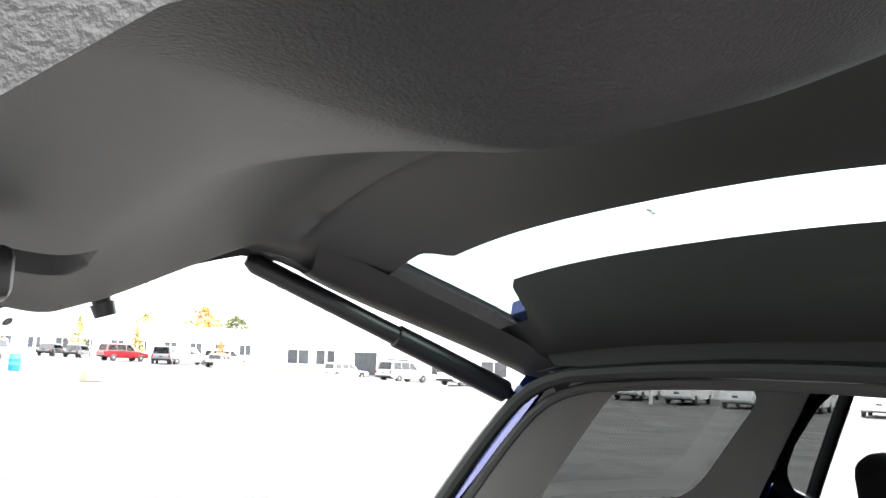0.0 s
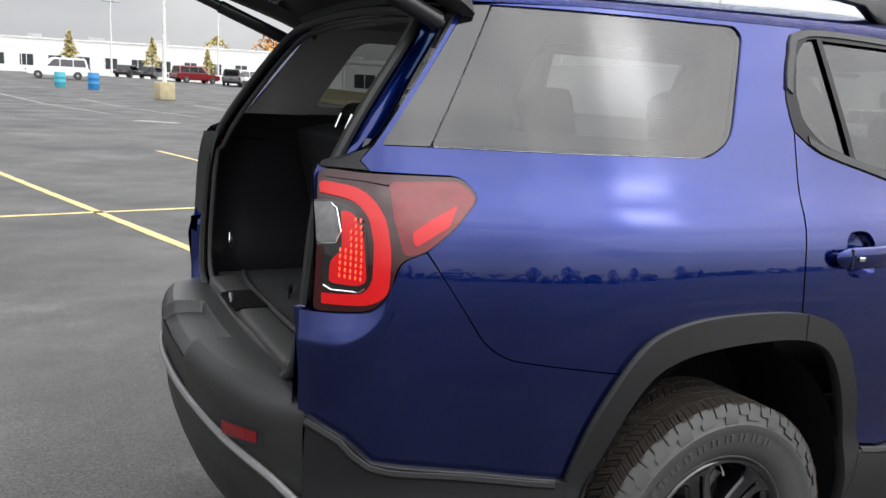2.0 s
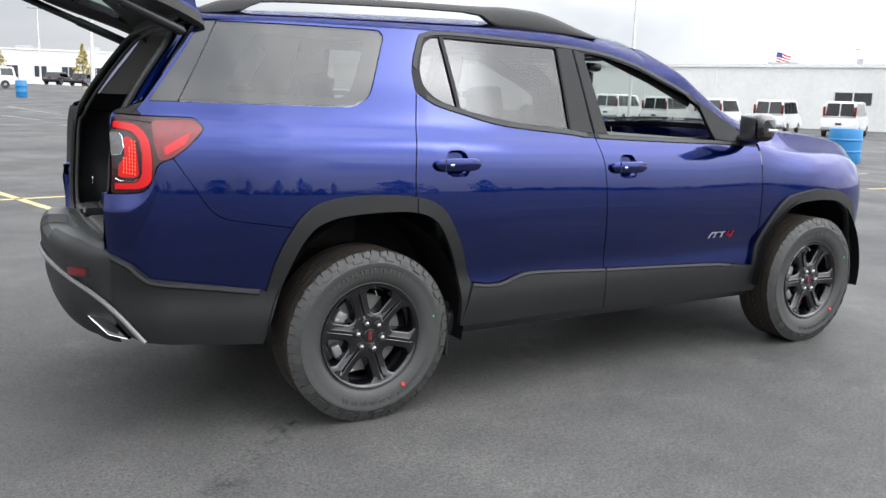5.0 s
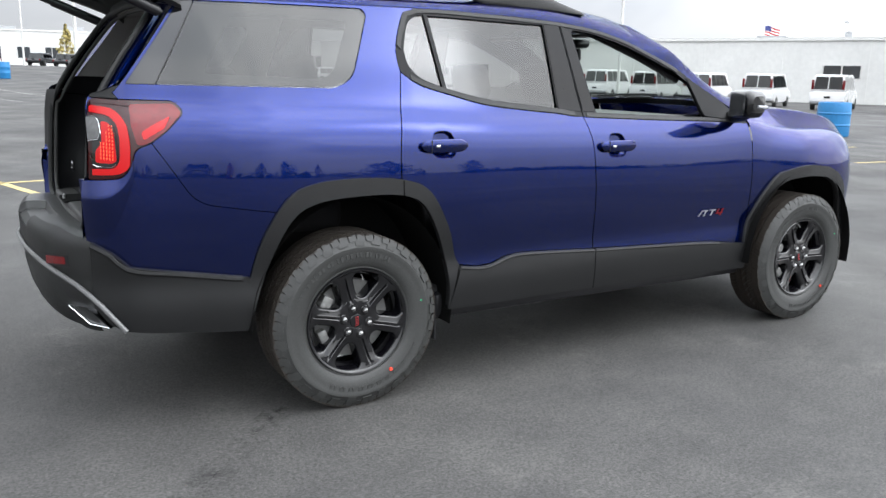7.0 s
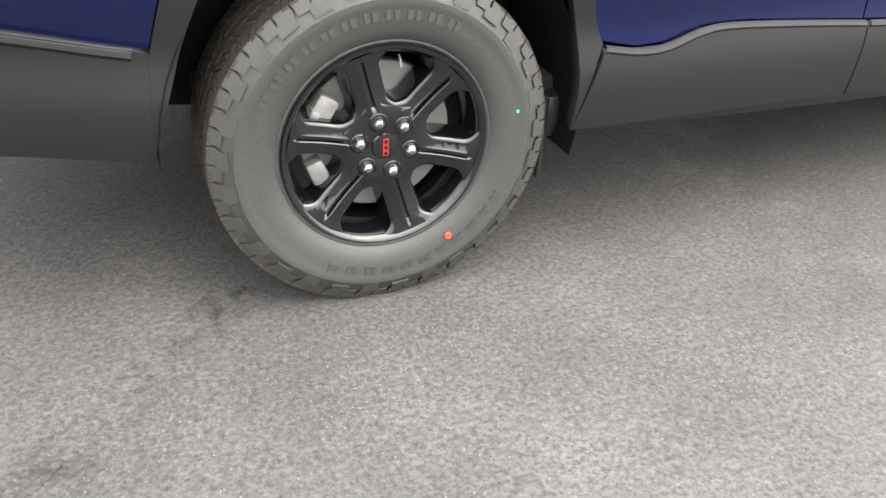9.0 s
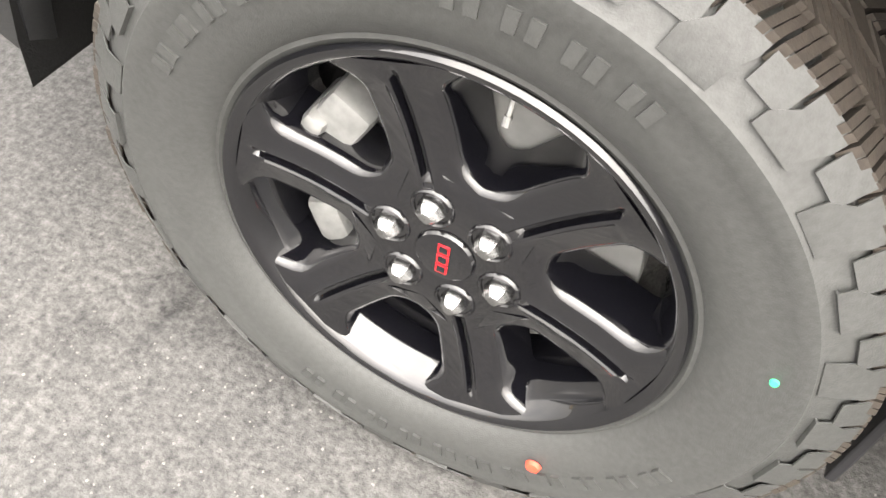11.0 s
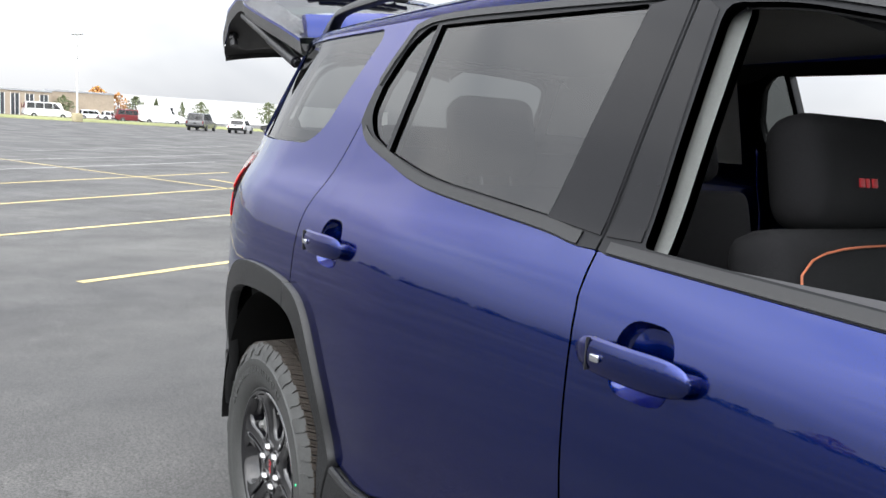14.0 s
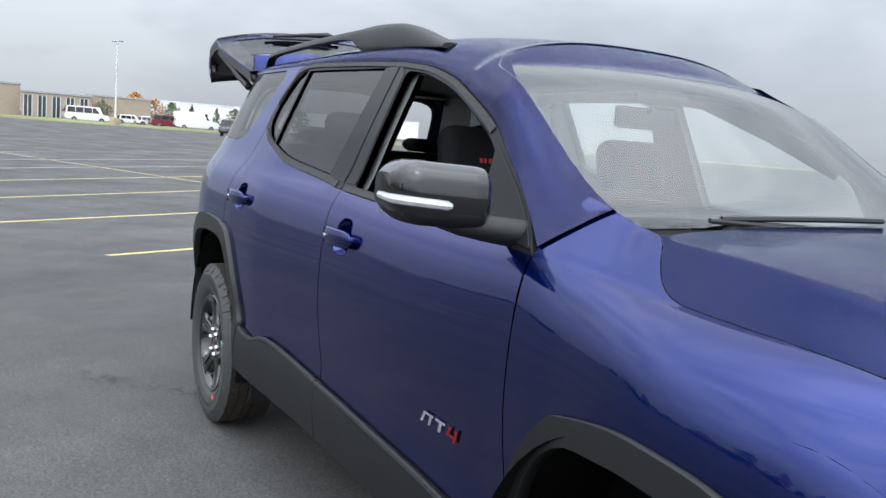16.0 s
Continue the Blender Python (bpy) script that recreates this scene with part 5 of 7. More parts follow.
# ---- tail lamps on the body ----
for s in (-1, 1):
    lamp = panel("tail_lamp", LAMP, RED_DEEP, suv, s, .006, .05, label="red wraparound tail lamp, lit", grid=.02, step=.015)
    panel("light_bar", [(-.958, 1.258, .01), (-.892, 1.248, .05), (-.864, 1.20, .05), (-.860, 1.12, .02), (-.866, 1.035, .03), (-.898, 1.010, .02), (-.968, 1.006), (-.968, 1.028), (-.908, 1.032, .03), (-.892, 1.06, .02), (-.888, 1.14), (-.892, 1.195, .035), (-.912, 1.224, .03), (-.960, 1.234)], RED_GLOW, lamp, s, .012, .008, label="glowing red light guide", grid=.015, step=.012)
    panel("lens_cap", [(-.950, 1.279, .006), (-.893, 1.273), (-.835, 1.270, .01), (-.845, 1.255, .01), (-.89, 1.262, .01), (-.952, 1.266, .006)], RED_DEEP, lamp, s, .011, .006, label="dark red top of the lens", grid=.015, step=.012)
    panel("side_lens", [(-.846, 1.262, .01), (-.704, 1.267, .02), (-.678, 1.235, .02), (-.739, 1.173), (-.795, 1.128, .015), (-.838, 1.112, .02), (-.850, 1.19)], RED_LENS, lamp, s, .010, .006, label="translucent red side lens", grid=.015, step=.012)
    panel("side_reflector", [(-.818, 1.135, .01), (-.748, 1.178, .005), (-.722, 1.222, .01), (-.78, 1.192, .01), (-.822, 1.165, .01)], RED_GLOW, lamp, s, .013, .003, label="lit red side marker", grid=.015, step=.012)
    panel("lamp_frame", [(-.955, 1.222, .01), (-.918, 1.215, .03), (-.899, 1.18, .03), (-.897, 1.06, .02), (-.914, 1.040, .015), (-.968, 1.038, .01)], GLOSS_BLACK, lamp, s, .010, .006, label="black frame inside the lamp", grid=.015, step=.012)
    panel("stop_light", [(-.934, 1.203, .01), (-.915, 1.198, .02), (-.904, 1.16, .02), (-.902, 1.06, .02), (-.915, 1.050, .01), (-.958, 1.052, .01), (-.955, 1.10, .02), (-.938, 1.12, .02)], RED_GLOW, lamp, s, .013, .006, label="red stop light window", grid=.015, step=.012)
    reverse = panel("reverse_light", [(-.972, 1.218, .01), (-.946, 1.222, .015), (-.938, 1.17, .015), (-.946, 1.135, .015), (-.974, 1.13, .01)], CLEAR_LENS, lamp, s, .014, .006, label="clear grey reversing light", grid=.012, step=.01)
    for k in range(10):
        z, count = 1.066 + k * .0132, 5 if k < 5 else 3 if k < 8 else 2
        bm = bmesh.new()
        for j in range(count):
            x = -.9125 - .0078 * j + .0006 * k
            p, out = Vector(side_point(x, z + (.0012 * j), s, .0192)), side_normal(x, z, s)
            up = Vector((0, 0, 1)) - out * out.z
            across = out.cross(up)
            ring = [bm.verts.new(p + across * (.0022 * math.cos(a)) + up * (.0048 * math.sin(a))) for a in span(0, math.pi * 1.75, 8)]
            tip = bm.verts.new(p + out * .0018)
            for i in range(8):
                bm.faces.new((ring[i], ring[(i + 1) % 8], tip))
        part("diode_strip", bm, LED_GLOW, lamp, "row of glowing red diodes")
    bm = bmesh.new()
    tube(bm, [side_point(x, z, s, .0205) for x, z in ((-.972, 1.218), (-.952, 1.221), (-.941, 1.205), (-.939, 1.16), (-.948, 1.137), (-.974, 1.131))], .0012, 6)
    part("lens_trim", bm, CHROME, reverse, "thin silver lens trim")
    bm = bmesh.new()
    tube(bm, [side_point(x, z, s, .016) for x, z in ((-.966, 1.046), (-.955, 1.038), (-.915, 1.038), (-.905, 1.047))], .002, 6)
    part("lens_trim", bm, CHROME, lamp, "thin silver lens trim")
    # inner face of the lamp beside the opening
    bm = bmesh.new()
    rows = []
    for z in span(.99, 1.282, 10):
        x = edge_x(max(z, 1.001))
        rows.append([bm.verts.new(Vector((x - .006 + .03 * v, s * (half(x, z) - .085 * v + .004), z))) for v in span(0, 1, 5)])
    for a, b in zip(rows, rows[1:]):
        for i in range(4):
            bm.faces.new((a[i], a[i + 1], b[i + 1], b[i]))
    part("lamp_back", bm, PLASTIC_DARK, lamp, "black housing of the tail lamp")

# ---- tailgate, raised ----
HINGE = Vector((-.62, 0, 1.705))
LIFTED = Matrix.Translation(HINGE) @ Matrix.Rotation(radians(71), 4, "Y") @ Matrix.Translation(-HINGE)
gate_x = smooth_curve([(.74, -1.02), (.80, -1.045), (.92, -1.062), (1.10, -1.075), (1.20, -1.072), (1.28, -1.04), (1.335, -.995), (1.66, -.69), (1.70, -.63)])
gate_w = smooth_curve([(.74, .60), (.80, .625), (1.0, .668), (1.10, .685), (1.28, .685), (1.335, .700), (1.50, .690), (1.66, .650), (1.70, .630)])
gate_bow = smooth_curve([(.74, .06), (1.1, .10), (1.3, .10), (1.66, .05), (1.70, .03)])


def gate(z, t, depth=0.0):
    return LIFTED @ Vector((gate_x(z) + gate_bow(z) * abs(t) ** 2.5 + depth, -gate_w(z) * t, z))


def gate_piece(name, z0, z1, t0, t1, mat, depth=0.0, thick=.03, label="", n=16, m=25, parent=suv, bend=None):
    return grid_mesh(name, lambda z, t: gate(z, t, depth + (bend(z, t) if bend else 0)), span(z0, z1, n), span(t0, t1, m), mat, parent, label, flip=True, thick=thick)


tailgate = gate_piece("tailgate", .745, 1.330, -1, 1, PAINT, 0, -.05, "dark blue tailgate, raised", 24, 33, bend=lambda z, t: .022 * ease(1.02, .96, z) * ease(.80, .86, z) - .012 * ease(.84, .78, z))
gate_piece("gate_frame", 1.332, 1.70, -1, -.84, GLOSS_BLACK, 0, -.05, "black window frame of the tailgate", 16, 6, tailgate)
gate_piece("gate_frame", 1.332, 1.70, .84, 1, GLOSS_BLACK, 0, -.05, "black window frame of the tailgate", 16, 6, tailgate)
gate_piece("rear_window", 1.336, 1.655, -.84, .84, REAR_GLASS, .004, 0, "tinted rear window", 14, 21, tailgate)
gate_piece("gate_frame", 1.655, 1.70, -.84, .84, GLOSS_BLACK, 0, -.05, "black top frame of the tailgate", 4, 15, tailgate)
def top_trim(u, t):
    """The upper trim reaches further over the glass in the middle than at its corners."""
    z0 = 1.612 - .078 * ease(.74, .56, abs(t))
    return gate(z0 + (1.705 - z0) * u, t, .035 + .03 * ease(0, .35, u))


grid_mesh("gate_top_trim", top_trim, span(0, 1, 9), span(-.97, .97, 49), INNER, tailgate, "black upper inner trim of the tailgate", flip=True, thick=-.012)
grid_mesh("hinge_cover", lambda v, t: gate(1.70, t * .96, .05).lerp(Vector((-.63, -.62 * t, 1.668)), v) + Vector((0, 0, -.012 * math.sin(math.pi * v))), span(0, 1, 6), span(-1, 1, 25), RUBBER, suv, "black rubber cover over the tailgate hinges")
# spoiler over the window
bm = bmesh.new()
rows = []
for t in span(-1, 1, 31):
    w = .60 * t
    tip = -.125 + .03 * t * t
    sec = [(0, .012), (-.04, .016), (-.09, .010), (tip, -.006), (tip - .002, -.020), (tip + .02, -.032), (-.07, -.024), (-.03, -.018)]
    rows.append([bm.verts.new(LIFTED @ Vector((-.625 + x + .02 * t * t, -w, 1.708 + z - .018 * t * t))) for x, z in sec])
for a, b in zip(rows, rows[1:]):
    for i in range(8):
        bm.faces.new((a[i], a[(i + 1) % 8], b[(i + 1) % 8], b[i]))
bm.faces.new(rows[0])
bm.faces.new(rows[-1])
bmesh.ops.recalc_face_normals(bm, faces=bm.faces[:])
part("spoiler", bm, PAINT, tailgate, "dark blue roof spoiler")


# inner trim of the gate: a padded black shell with hollows round the latch and the grip
def inner(z, t):
    edge = ease(1, .84, abs(t))
    bowl = ease(.755, .90, z) if z < .955 else max(0.0, 1 - ((z - .955) / .47) ** 1.25)
    pad = .05 + .062 * bowl * edge
    pad -= .07 * ease(.09, .06, abs(t + .42)) * ease(.80, .82, z) * ease(.91, .89, z)
    pad += .012 * ease(.02, .0, abs(z - 1.26)) * ease(.9, .7, abs(t))
    return gate(z, t * .985, pad)


def trim_row(u, t):
    """The trim ends lower at the window's corners than in its middle."""
    return inner(.752 + (1.415 + .030 * ease(.66, .58, abs(t)) - .752) * u, t)


trim = grid_mesh("gate_trim", trim_row, span(0, 1, 65), span(-1, 1, 97), INNER, tailgate, "black moulded inner trim of the tailgate")
grid_mesh("gate_lip", lambda v, t: gate(.742 - .003 * v, t, -.006 + .07 * v), span(0, 1, 4), span(-1, 1, 33), INNER, tailgate, "black lower lip of the tailgate", thick=-.004)
for sg in (-1, 1):
    grid_mesh("gate_side_trim", lambda z, t: gate(z, sg * (.80 + .2 * t), .06 + .03 * math.sin(math.pi * t)), span(1.30, 1.70, 16), span(0, 1, 8), INNER, tailgate, "black window side trim", flip=sg < 0)
    grid_mesh("gate_edge", lambda z, t: gate(z, sg, .012 * t), span(.75, 1.70, 30), span(0, 1, 3), PAINT, tailgate, "dark blue edge of the tailgate", flip=sg > 0)
    grid_mesh("gate_inner_edge", lambda z, t: gate(z, sg * (1 - .004 * t), .012 + .048 * t), span(.75, 1.70, 30), span(0, 1, 4), INNER, tailgate, "black inner edge of the tailgate", flip=sg > 0)
    for zc, size in ((.835, .020), (.90, .011)) if sg < 0 else ():
        grid_mesh("trim_vent", lambda v, a: Vector(gate(zc + size * .35 * v * math.sin(a), sg * .80 + size * 1.6 * v * math.cos(a), .112)), span(.05, 1, 4), span(0, 2 * math.pi, 17), RUBBER, tailgate, "dark oval plug in the trim")
    # gate half of the tail lamp
    grid_mesh("gate_lamp", lambda z, t: gate(z, sg * (.60 + .40 * t), -.012), span(1.215, 1.268, 5), span(0, 1, 14), RED_LENS, tailgate, "red upper lens of the tailgate lamp", flip=sg > 0, thick=.01)
    grid_mesh("gate_lamp", lambda z, t: gate(z, sg * (.70 + .04 * (1.21 - z) / .1 + (.28 - .04 * (1.21 - z) / .1) * t), -.010), span(1.06, 1.213, 8), span(0, 1, 10), CLEAR_LENS, tailgate, "clear lower lens of the tailgate lamp", flip=sg > 0, thick=.01)
    grid_mesh("gate_lamp", lambda z, t: gate(z, sg * (.76 + .235 * t), -.011), span(1.01, 1.06, 4), span(0, 1, 8), RED_LENS, tailgate, "red lower corner of the tailgate lamp", flip=sg > 0, thick=.01)
    # rubber buffers on the gate's inner edge
    a, b = gate(.97, sg * .95, .06), gate(.97, sg * .95, .115)
    bm = bmesh.new()
    tube(bm, [a, a.lerp(b, .45), a.lerp(b, .46), a.lerp(b, .62), a.lerp(b, .63), b], [.021, .020, .014, .014, .018, .016], 14)
    part("rubber_buffer", bm, PLASTIC_DARK, tailgate, "black rubber stop buffer")
gate_piece("chrome_bar", 1.150, 1.212, -.70, .70, CHROME, -.014, -.02, "bright silver bar across the tailgate", 5, 21, tailgate)
gate_piece("licence_plate", .985, 1.10, -.26, .26, WHITE_WALL, .004, -.006, "white blank dealer plate", 3, 5, tailgate)
gate_piece("plate_bar", 1.02, 1.06, -.18, .18, RED, -.004, -.004, "plain red bar on the plate", 3, 5, tailgate)
bm = bmesh.new()
tube(bm, [gate(1.335, .0, -.03), gate(1.35, .05, -.05), gate(1.37, .25, -.045), gate(1.372, .55, -.03)], [.022, .02, .013, .007], 10)
tube(bm, [gate(1.355, -.05, -.02), gate(1.362, .1, -.018), gate(1.362, .62, -.016)], [.010, .009, .007], 8)
part("rear_wiper", bm, PLASTIC_DARK, tailgate, "black rear wiper arm and blade")
bm = bmesh.new()
for t in (.68, .72, .76):
    q = [gate(z, t + d, -.010) for z, d in ((.845, 0), (.845, .025), (.875, .025), (.875, 0))]
    bm.faces.new([bm.verts.new(p) for p in q])
bmesh.ops.solidify(bm, geom=bm.faces[:], thickness=.004)
part("rear_badge", bm, CHROME, tailgate, "small silver badge shapes", smooth=False)
# latch striker bracket at the lower middle, and the grip
bm = bmesh.new()
box(bm, (-.05, -.035, -.02), (.05, .035, .02), .008, 2, Matrix.Translation(gate(.765, 0, .09)))
part("latch", bm, PLASTIC_DARK, tailgate, "black tailgate latch")
# lift struts
for sg in (-1, 1):
    a, b = Vector((-.672, sg * .614, 1.600)), gate(1.21, -sg * .965, .075)
    bm = bmesh.new()
    tube(bm, [a, a.lerp(b, .02), a.lerp(b, .021), a.lerp(b, .46), a.lerp(b, .465), a.lerp(b, .97), b], [.012, .014, .0215, .0215, .0175, .0175, .009], 16)
    part("lift_strut", bm, PLASTIC_DARK, suv, "black powered tailgate strut")
    bm = bmesh.new()
    tube(bm, [Vector((-.60, sg * .50, 1.665)), Vector((-.625, sg * .50, 1.700)), gate(1.69, -sg * .90, .03)], [.016, .018, .014], 8)
    part("gate_hinge", bm, PAINT, suv, "dark blue tailgate hinge")

# ---- cabin and cargo space ----
def soft_box(name, lo, hi, mat, parent, label="", bevel=.03, tilt=None, seg=3):
    bm = bmesh.new()
    box(bm, lo, hi, bevel, seg)
    if tilt:
        m = Matrix.Translation(tilt[0]) @ Matrix.Rotation(radians(tilt[1]), 4, "Y") @ Matrix.Translation(-Vector(tilt[0]))
        bmesh.ops.transform(bm, matrix=m, verts=bm.verts[:])
    return part(name, bm, mat, parent, label)


soft_box("cargo_floor", (-.93, -.56, .74), (-.30, .56, .80), CARPET, suv, "charcoal carpeted cargo floor", .012)
soft_box("cabin_floor", (-.35, -.80, .40), (2.4, .80, .45), CARPET, suv, "charcoal cabin floor", .012)
soft_box("load_sill", (-.975, -.47, .735), (-.885, .47, .806), INNER, suv, "black plastic load sill cover", .014)
bm = bmesh.new()
tube(bm, [(-.978, .10, .80), (-.978, .10, .822), (-.972, .14, .822), (-.972, .14, .80)], .006, 8)
part("striker", bm, STEEL, suv, "steel latch striker in its recess")
# black slab on top of the sill stands in for the shaded latch recess
bm = bmesh.new()
prism(bm, [(-.985, .798), (-.985, .809), (-.955, .812), (-.892, .812), (-.884, .800)], .02, .22, .003)
part("striker_recess_shade", bm, FELT, suv, "black slab drawn for the shade of the latch striker recess")
bm = bmesh.new()
tube(bm, [(-.880 + .03 * (y / .5) ** 4, y, .806) for y in span(-.5, .5, 15)], .009, 8)
part("floor_edge", bm, RUBBER, suv, "black edging of the cargo floor")
bm = bmesh.new()
tube(bm, [(-.80, .13, .80), (-.80, .13, .822), (-.78, .17, .826), (-.77, .21, .80)], .008, 8)
part("tie_down", bm, PLASTIC_DARK, suv, "black folding tie-down loop")
for s in (-1, 1):
    # side trim: black below the belt, grey round the windows
    bm = bmesh.new()
    rows = []
    for u in span(0, 1, 14):
        rows.append([bm.verts.new((x, s * (min(.70, half(x, z) - .05) - .05 * ease(1.0, .8, z)), z)) for z in span(.76, 1.345, 10) for x in [(hole_x(z) + .035) * (1 - u) - .20 * u]])
    for a, b in zip(rows, rows[1:]):
        for i in range(9):
            bm.faces.new((a[i], a[i + 1], b[i + 1], b[i]))
    part("cargo_side_trim", bm, PLASTIC_DARK, suv, "black lower cargo side trim")
    grid_mesh("door_inner_trim", lambda x, z: Vector((x, s * (half(x, z) - .075 - .02 * math.sin(z * 5)), z)), span(.46, 2.35, 26), span(.44, 1.20, 8), PLASTIC_DARK, suv, "black inner door trim")
    win_hole = [(-.565, 1.375, .03), (-.07, 1.362, .04), (-.02, 1.40, .05), (.07, 1.585, .04), (.05, 1.615, .02), (-.41, 1.612, .04)]
    panel("pillar_trim", [(-.835, 1.345), (.20, 1.332), (.26, 1.69), (-.60, 1.685)], TRIM_GREY, suv, s, -.05, .0, [win_hole], "light grey rear pillar trim")
    panel("roof_side_trim", [(.20, 1.60), (.30, 1.61), (.385, 1.635), (1.24, 1.625), (1.45, 1.59), (1.75, 1.475), (2.0, 1.36), (2.05, 1.40), (1.78, 1.53), (1.45, 1.66), (.2, 1.67)], CLOTH, suv, s, -.045, .0, label="charcoal roof side lining")
    panel("centre_pillar_trim", [(1.11, 1.19), (1.355, 1.19), (1.315, 1.60), (1.30, 1.64), (1.14, 1.64)], DASH, suv, s, -.035, .02, label="grey centre pillar trim")
    bm = bmesh.new()
    tube(bm, [(-.866, s * .655, .918), (-.868, s * .650, .885), (-.868, s * .640, .874), (-.868, s * .620, .874), (-.868, s * .612, .885), (-.866, s * .612, .918)], .004, 8)
    part("tie_down_ring", bm, CHROME, suv, "small chrome cargo tie-down ring")
grid_mesh("headliner", lambda x, t: roof_point(x, t) * 1.0 + Vector((0, 0, -.035)), span(-.655, HEAD, 20), span(-.94, .94, 25), HEADLINER, suv, "charcoal headliner")
grid_mesh("header_trim", lambda v, t: Vector((-.66 + .14 * v, -.52 * t, 1.645 - .01 * math.sin(v * 3))), span(0, 1, 4), span(-1, 1, 13), TRIM_GREY, suv, "grey trim over the cargo opening")


def seat(name, x, y, width, label, back_h=1.30, cushion=.62, head=None, lean=14, badge=False, stitch=False, edge=.045):
    """A car seat: cushion, backrest, headrest on two posts."""
    ob = new(name)
    ob.parent = suv
    ob.matrix_parent_inverse = placed(suv).inverted()
    tagged(ob, label)
    w = width / 2
    soft_box("cushion", (x - .02, y - w, cushion - .16), (x + .50, y + w, cushion), CLOTH, ob, "", .05)
    soft_box("backrest", (x - .13, y - w, cushion - .08), (x, y + w, back_h), CLOTH, ob, "", edge, ((x, y, cushion), -lean))
    t = Matrix.Translation((x, y, cushion)) @ Matrix.Rotation(radians(-lean), 4, "Y") @ Matrix.Translation((-x, -y, -cushion))
    if head:
        hw, hh, hz = head
        bm = bmesh.new()
        box(bm, (x - .125, y - hw, hz), (x - .01, y + hw, hz + hh), .05, 4)
        bmesh.ops.transform(bm, matrix=t, verts=bm.verts[:])
        part("headrest", bm, CLOTH, ob, "black padded headrest")
        for d in (-.05, .05):
            bm = bmesh.new()
            tube(bm, [t @ Vector((x - .065, y + d, back_h - .03)), t @ Vector((x - .065, y + d, hz + .03))], .006, 8)
            part("headrest_post", bm, CHROME, ob, "chrome headrest post")
        if badge:
            bm = bmesh.new()
            for i, ww in enumerate((.016, .012, .018)):
                box(bm, (x - .012, y - .03 + i * .018, hz + .07), (x - .007, y - .03 + i * .018 + ww * .8, hz + .086), .001)
            bmesh.ops.transform(bm, matrix=t, verts=bm.verts[:])
            part("headrest_mark", bm, RED, ob, "small red embroidered mark")
    if stitch:
        bm = bmesh.new()
        tube(bm, [t @ Vector(p) for p in along([(x + .004, y - w * .90, cushion + .12), (x + .006, y - w * .88, back_h - .14), (x + .006, y - w * .74, back_h - .055), (x + .004, y, back_h - .035), (x + .006, y + w * .74, back_h - .055), (x + .006, y + w * .88, back_h - .14), (x + .004, y + w * .90, cushion + .12)], .04)], .0022, 6)
        part("stitching", bm, STITCH, ob, "orange contrast stitching")
    return ob


for y in (-.38, .38):
    seat("front_seat", 1.55, y * .92, .52, "black cloth front seat with orange stitching", 1.275, .68, (.152, .205, 1.272), 12, True, True)
    seat("middle_seat", .50, y, .50, "black cloth second-row seat", 1.27, .72, (.135, .225, 1.30), 14)
for y, w in ((.325, .585), (-.29, .64)):
    ob = seat("rear_seat", -.42, y, w, "black third-row seat, headrest folded", 1.335, .86, None, 12, edge=.018)
    for d in (-.055, .055):
        bm = bmesh.new()
        tube(bm, [(-.560, y + .04 + d, 1.315), (-.540, y + .04 + d, 1.362)], .0055, 8)
        part("headrest_post", bm, CHROME, ob, "chrome headrest post")
    soft_box("headrest", (-.53, y - .09, 1.325), (-.30, y + .17, 1.40), CLOTH, ob, "black headrest folded forward", .045)
    bm = bmesh.new()
    tube(bm, [(-.585, y + .10, 1.18), (-.578, y + .105, 1.02), (-.575, y + .12, .93), (-.62, y + .16, .83)], [.016, .011, .011, .016], 8)
    part("pull_strap", bm, RUBBER, ob, "black fabric release strap")
    soft_box("latch_slot", (-.592, y - .035, 1.04), (-.565, y + .025, 1.15), RUBBER, ob, "dark recessed seat release", .008, ((-.56, y, .86), -4))
# dashboard, wheel, mirror
bm = bmesh.new()
rows = []
for y in span(-.74, .74, 25):
    hood = .03 * ease(.25, .12, abs(y - .38))
    sec = [(1.98, .78), (1.96, 1.0), (2.0, 1.10 + hood), (2.06, 1.135 + hood), (2.2, 1.15), (2.45, 1.17), (2.45, .7)]
    rows.append([bm.verts.new((x, y, z)) for x, z in sec])
for a, b in zip(rows, rows[1:]):
    for i in range(6):
        bm.faces.new((a[i], a[i + 1], b[i + 1], b[i]))
part("dashboard", bm, DASH, suv, "dark grey dashboard")
for y in (-.64, .64):
    bm = bmesh.new()
    tube(bm, [(1.975, y + .07 * math.cos(a), 1.05 + .035 * math.sin(a)) for a in span(0, 2 * math.pi, 17)[:-1]], .008, 8, closed=True)
    part("air_vent", bm, CHROME, suv, "silver-rimmed dashboard air vent")
bm = bmesh.new()
tube(bm, [(1.86 + .07 * math.sin(a), .38 + .185 * math.cos(a), 1.02 + .17 * math.sin(a)) for a in span(0, 2 * math.pi, 33)[:-1]], .015, 10, closed=True)
tube(bm, [(1.86, .20, 1.02), (1.88, .38, 1.01), (1.86, .56, 1.02)], [.015, .04, .015], 8)
tube(bm, [(1.88, .38, 1.01), (2.02, .38, .98)], .03, 8)
part("steering_wheel", bm, PLASTIC_DARK, suv, "black steering wheel")
bm = bmesh.new()
box(bm, (1.765, -.12, 1.475), (1.795, .12, 1.545), .012)
tube(bm, [(1.79, 0, 1.53), (1.85, 0, 1.60)], .01, 8)
box(bm, (1.80, -.07, 1.55), (1.90, .07, 1.60), .02)
part("inner_mirror", bm, PLASTIC_DARK, suv, "black rear-view mirror and sensor housing")
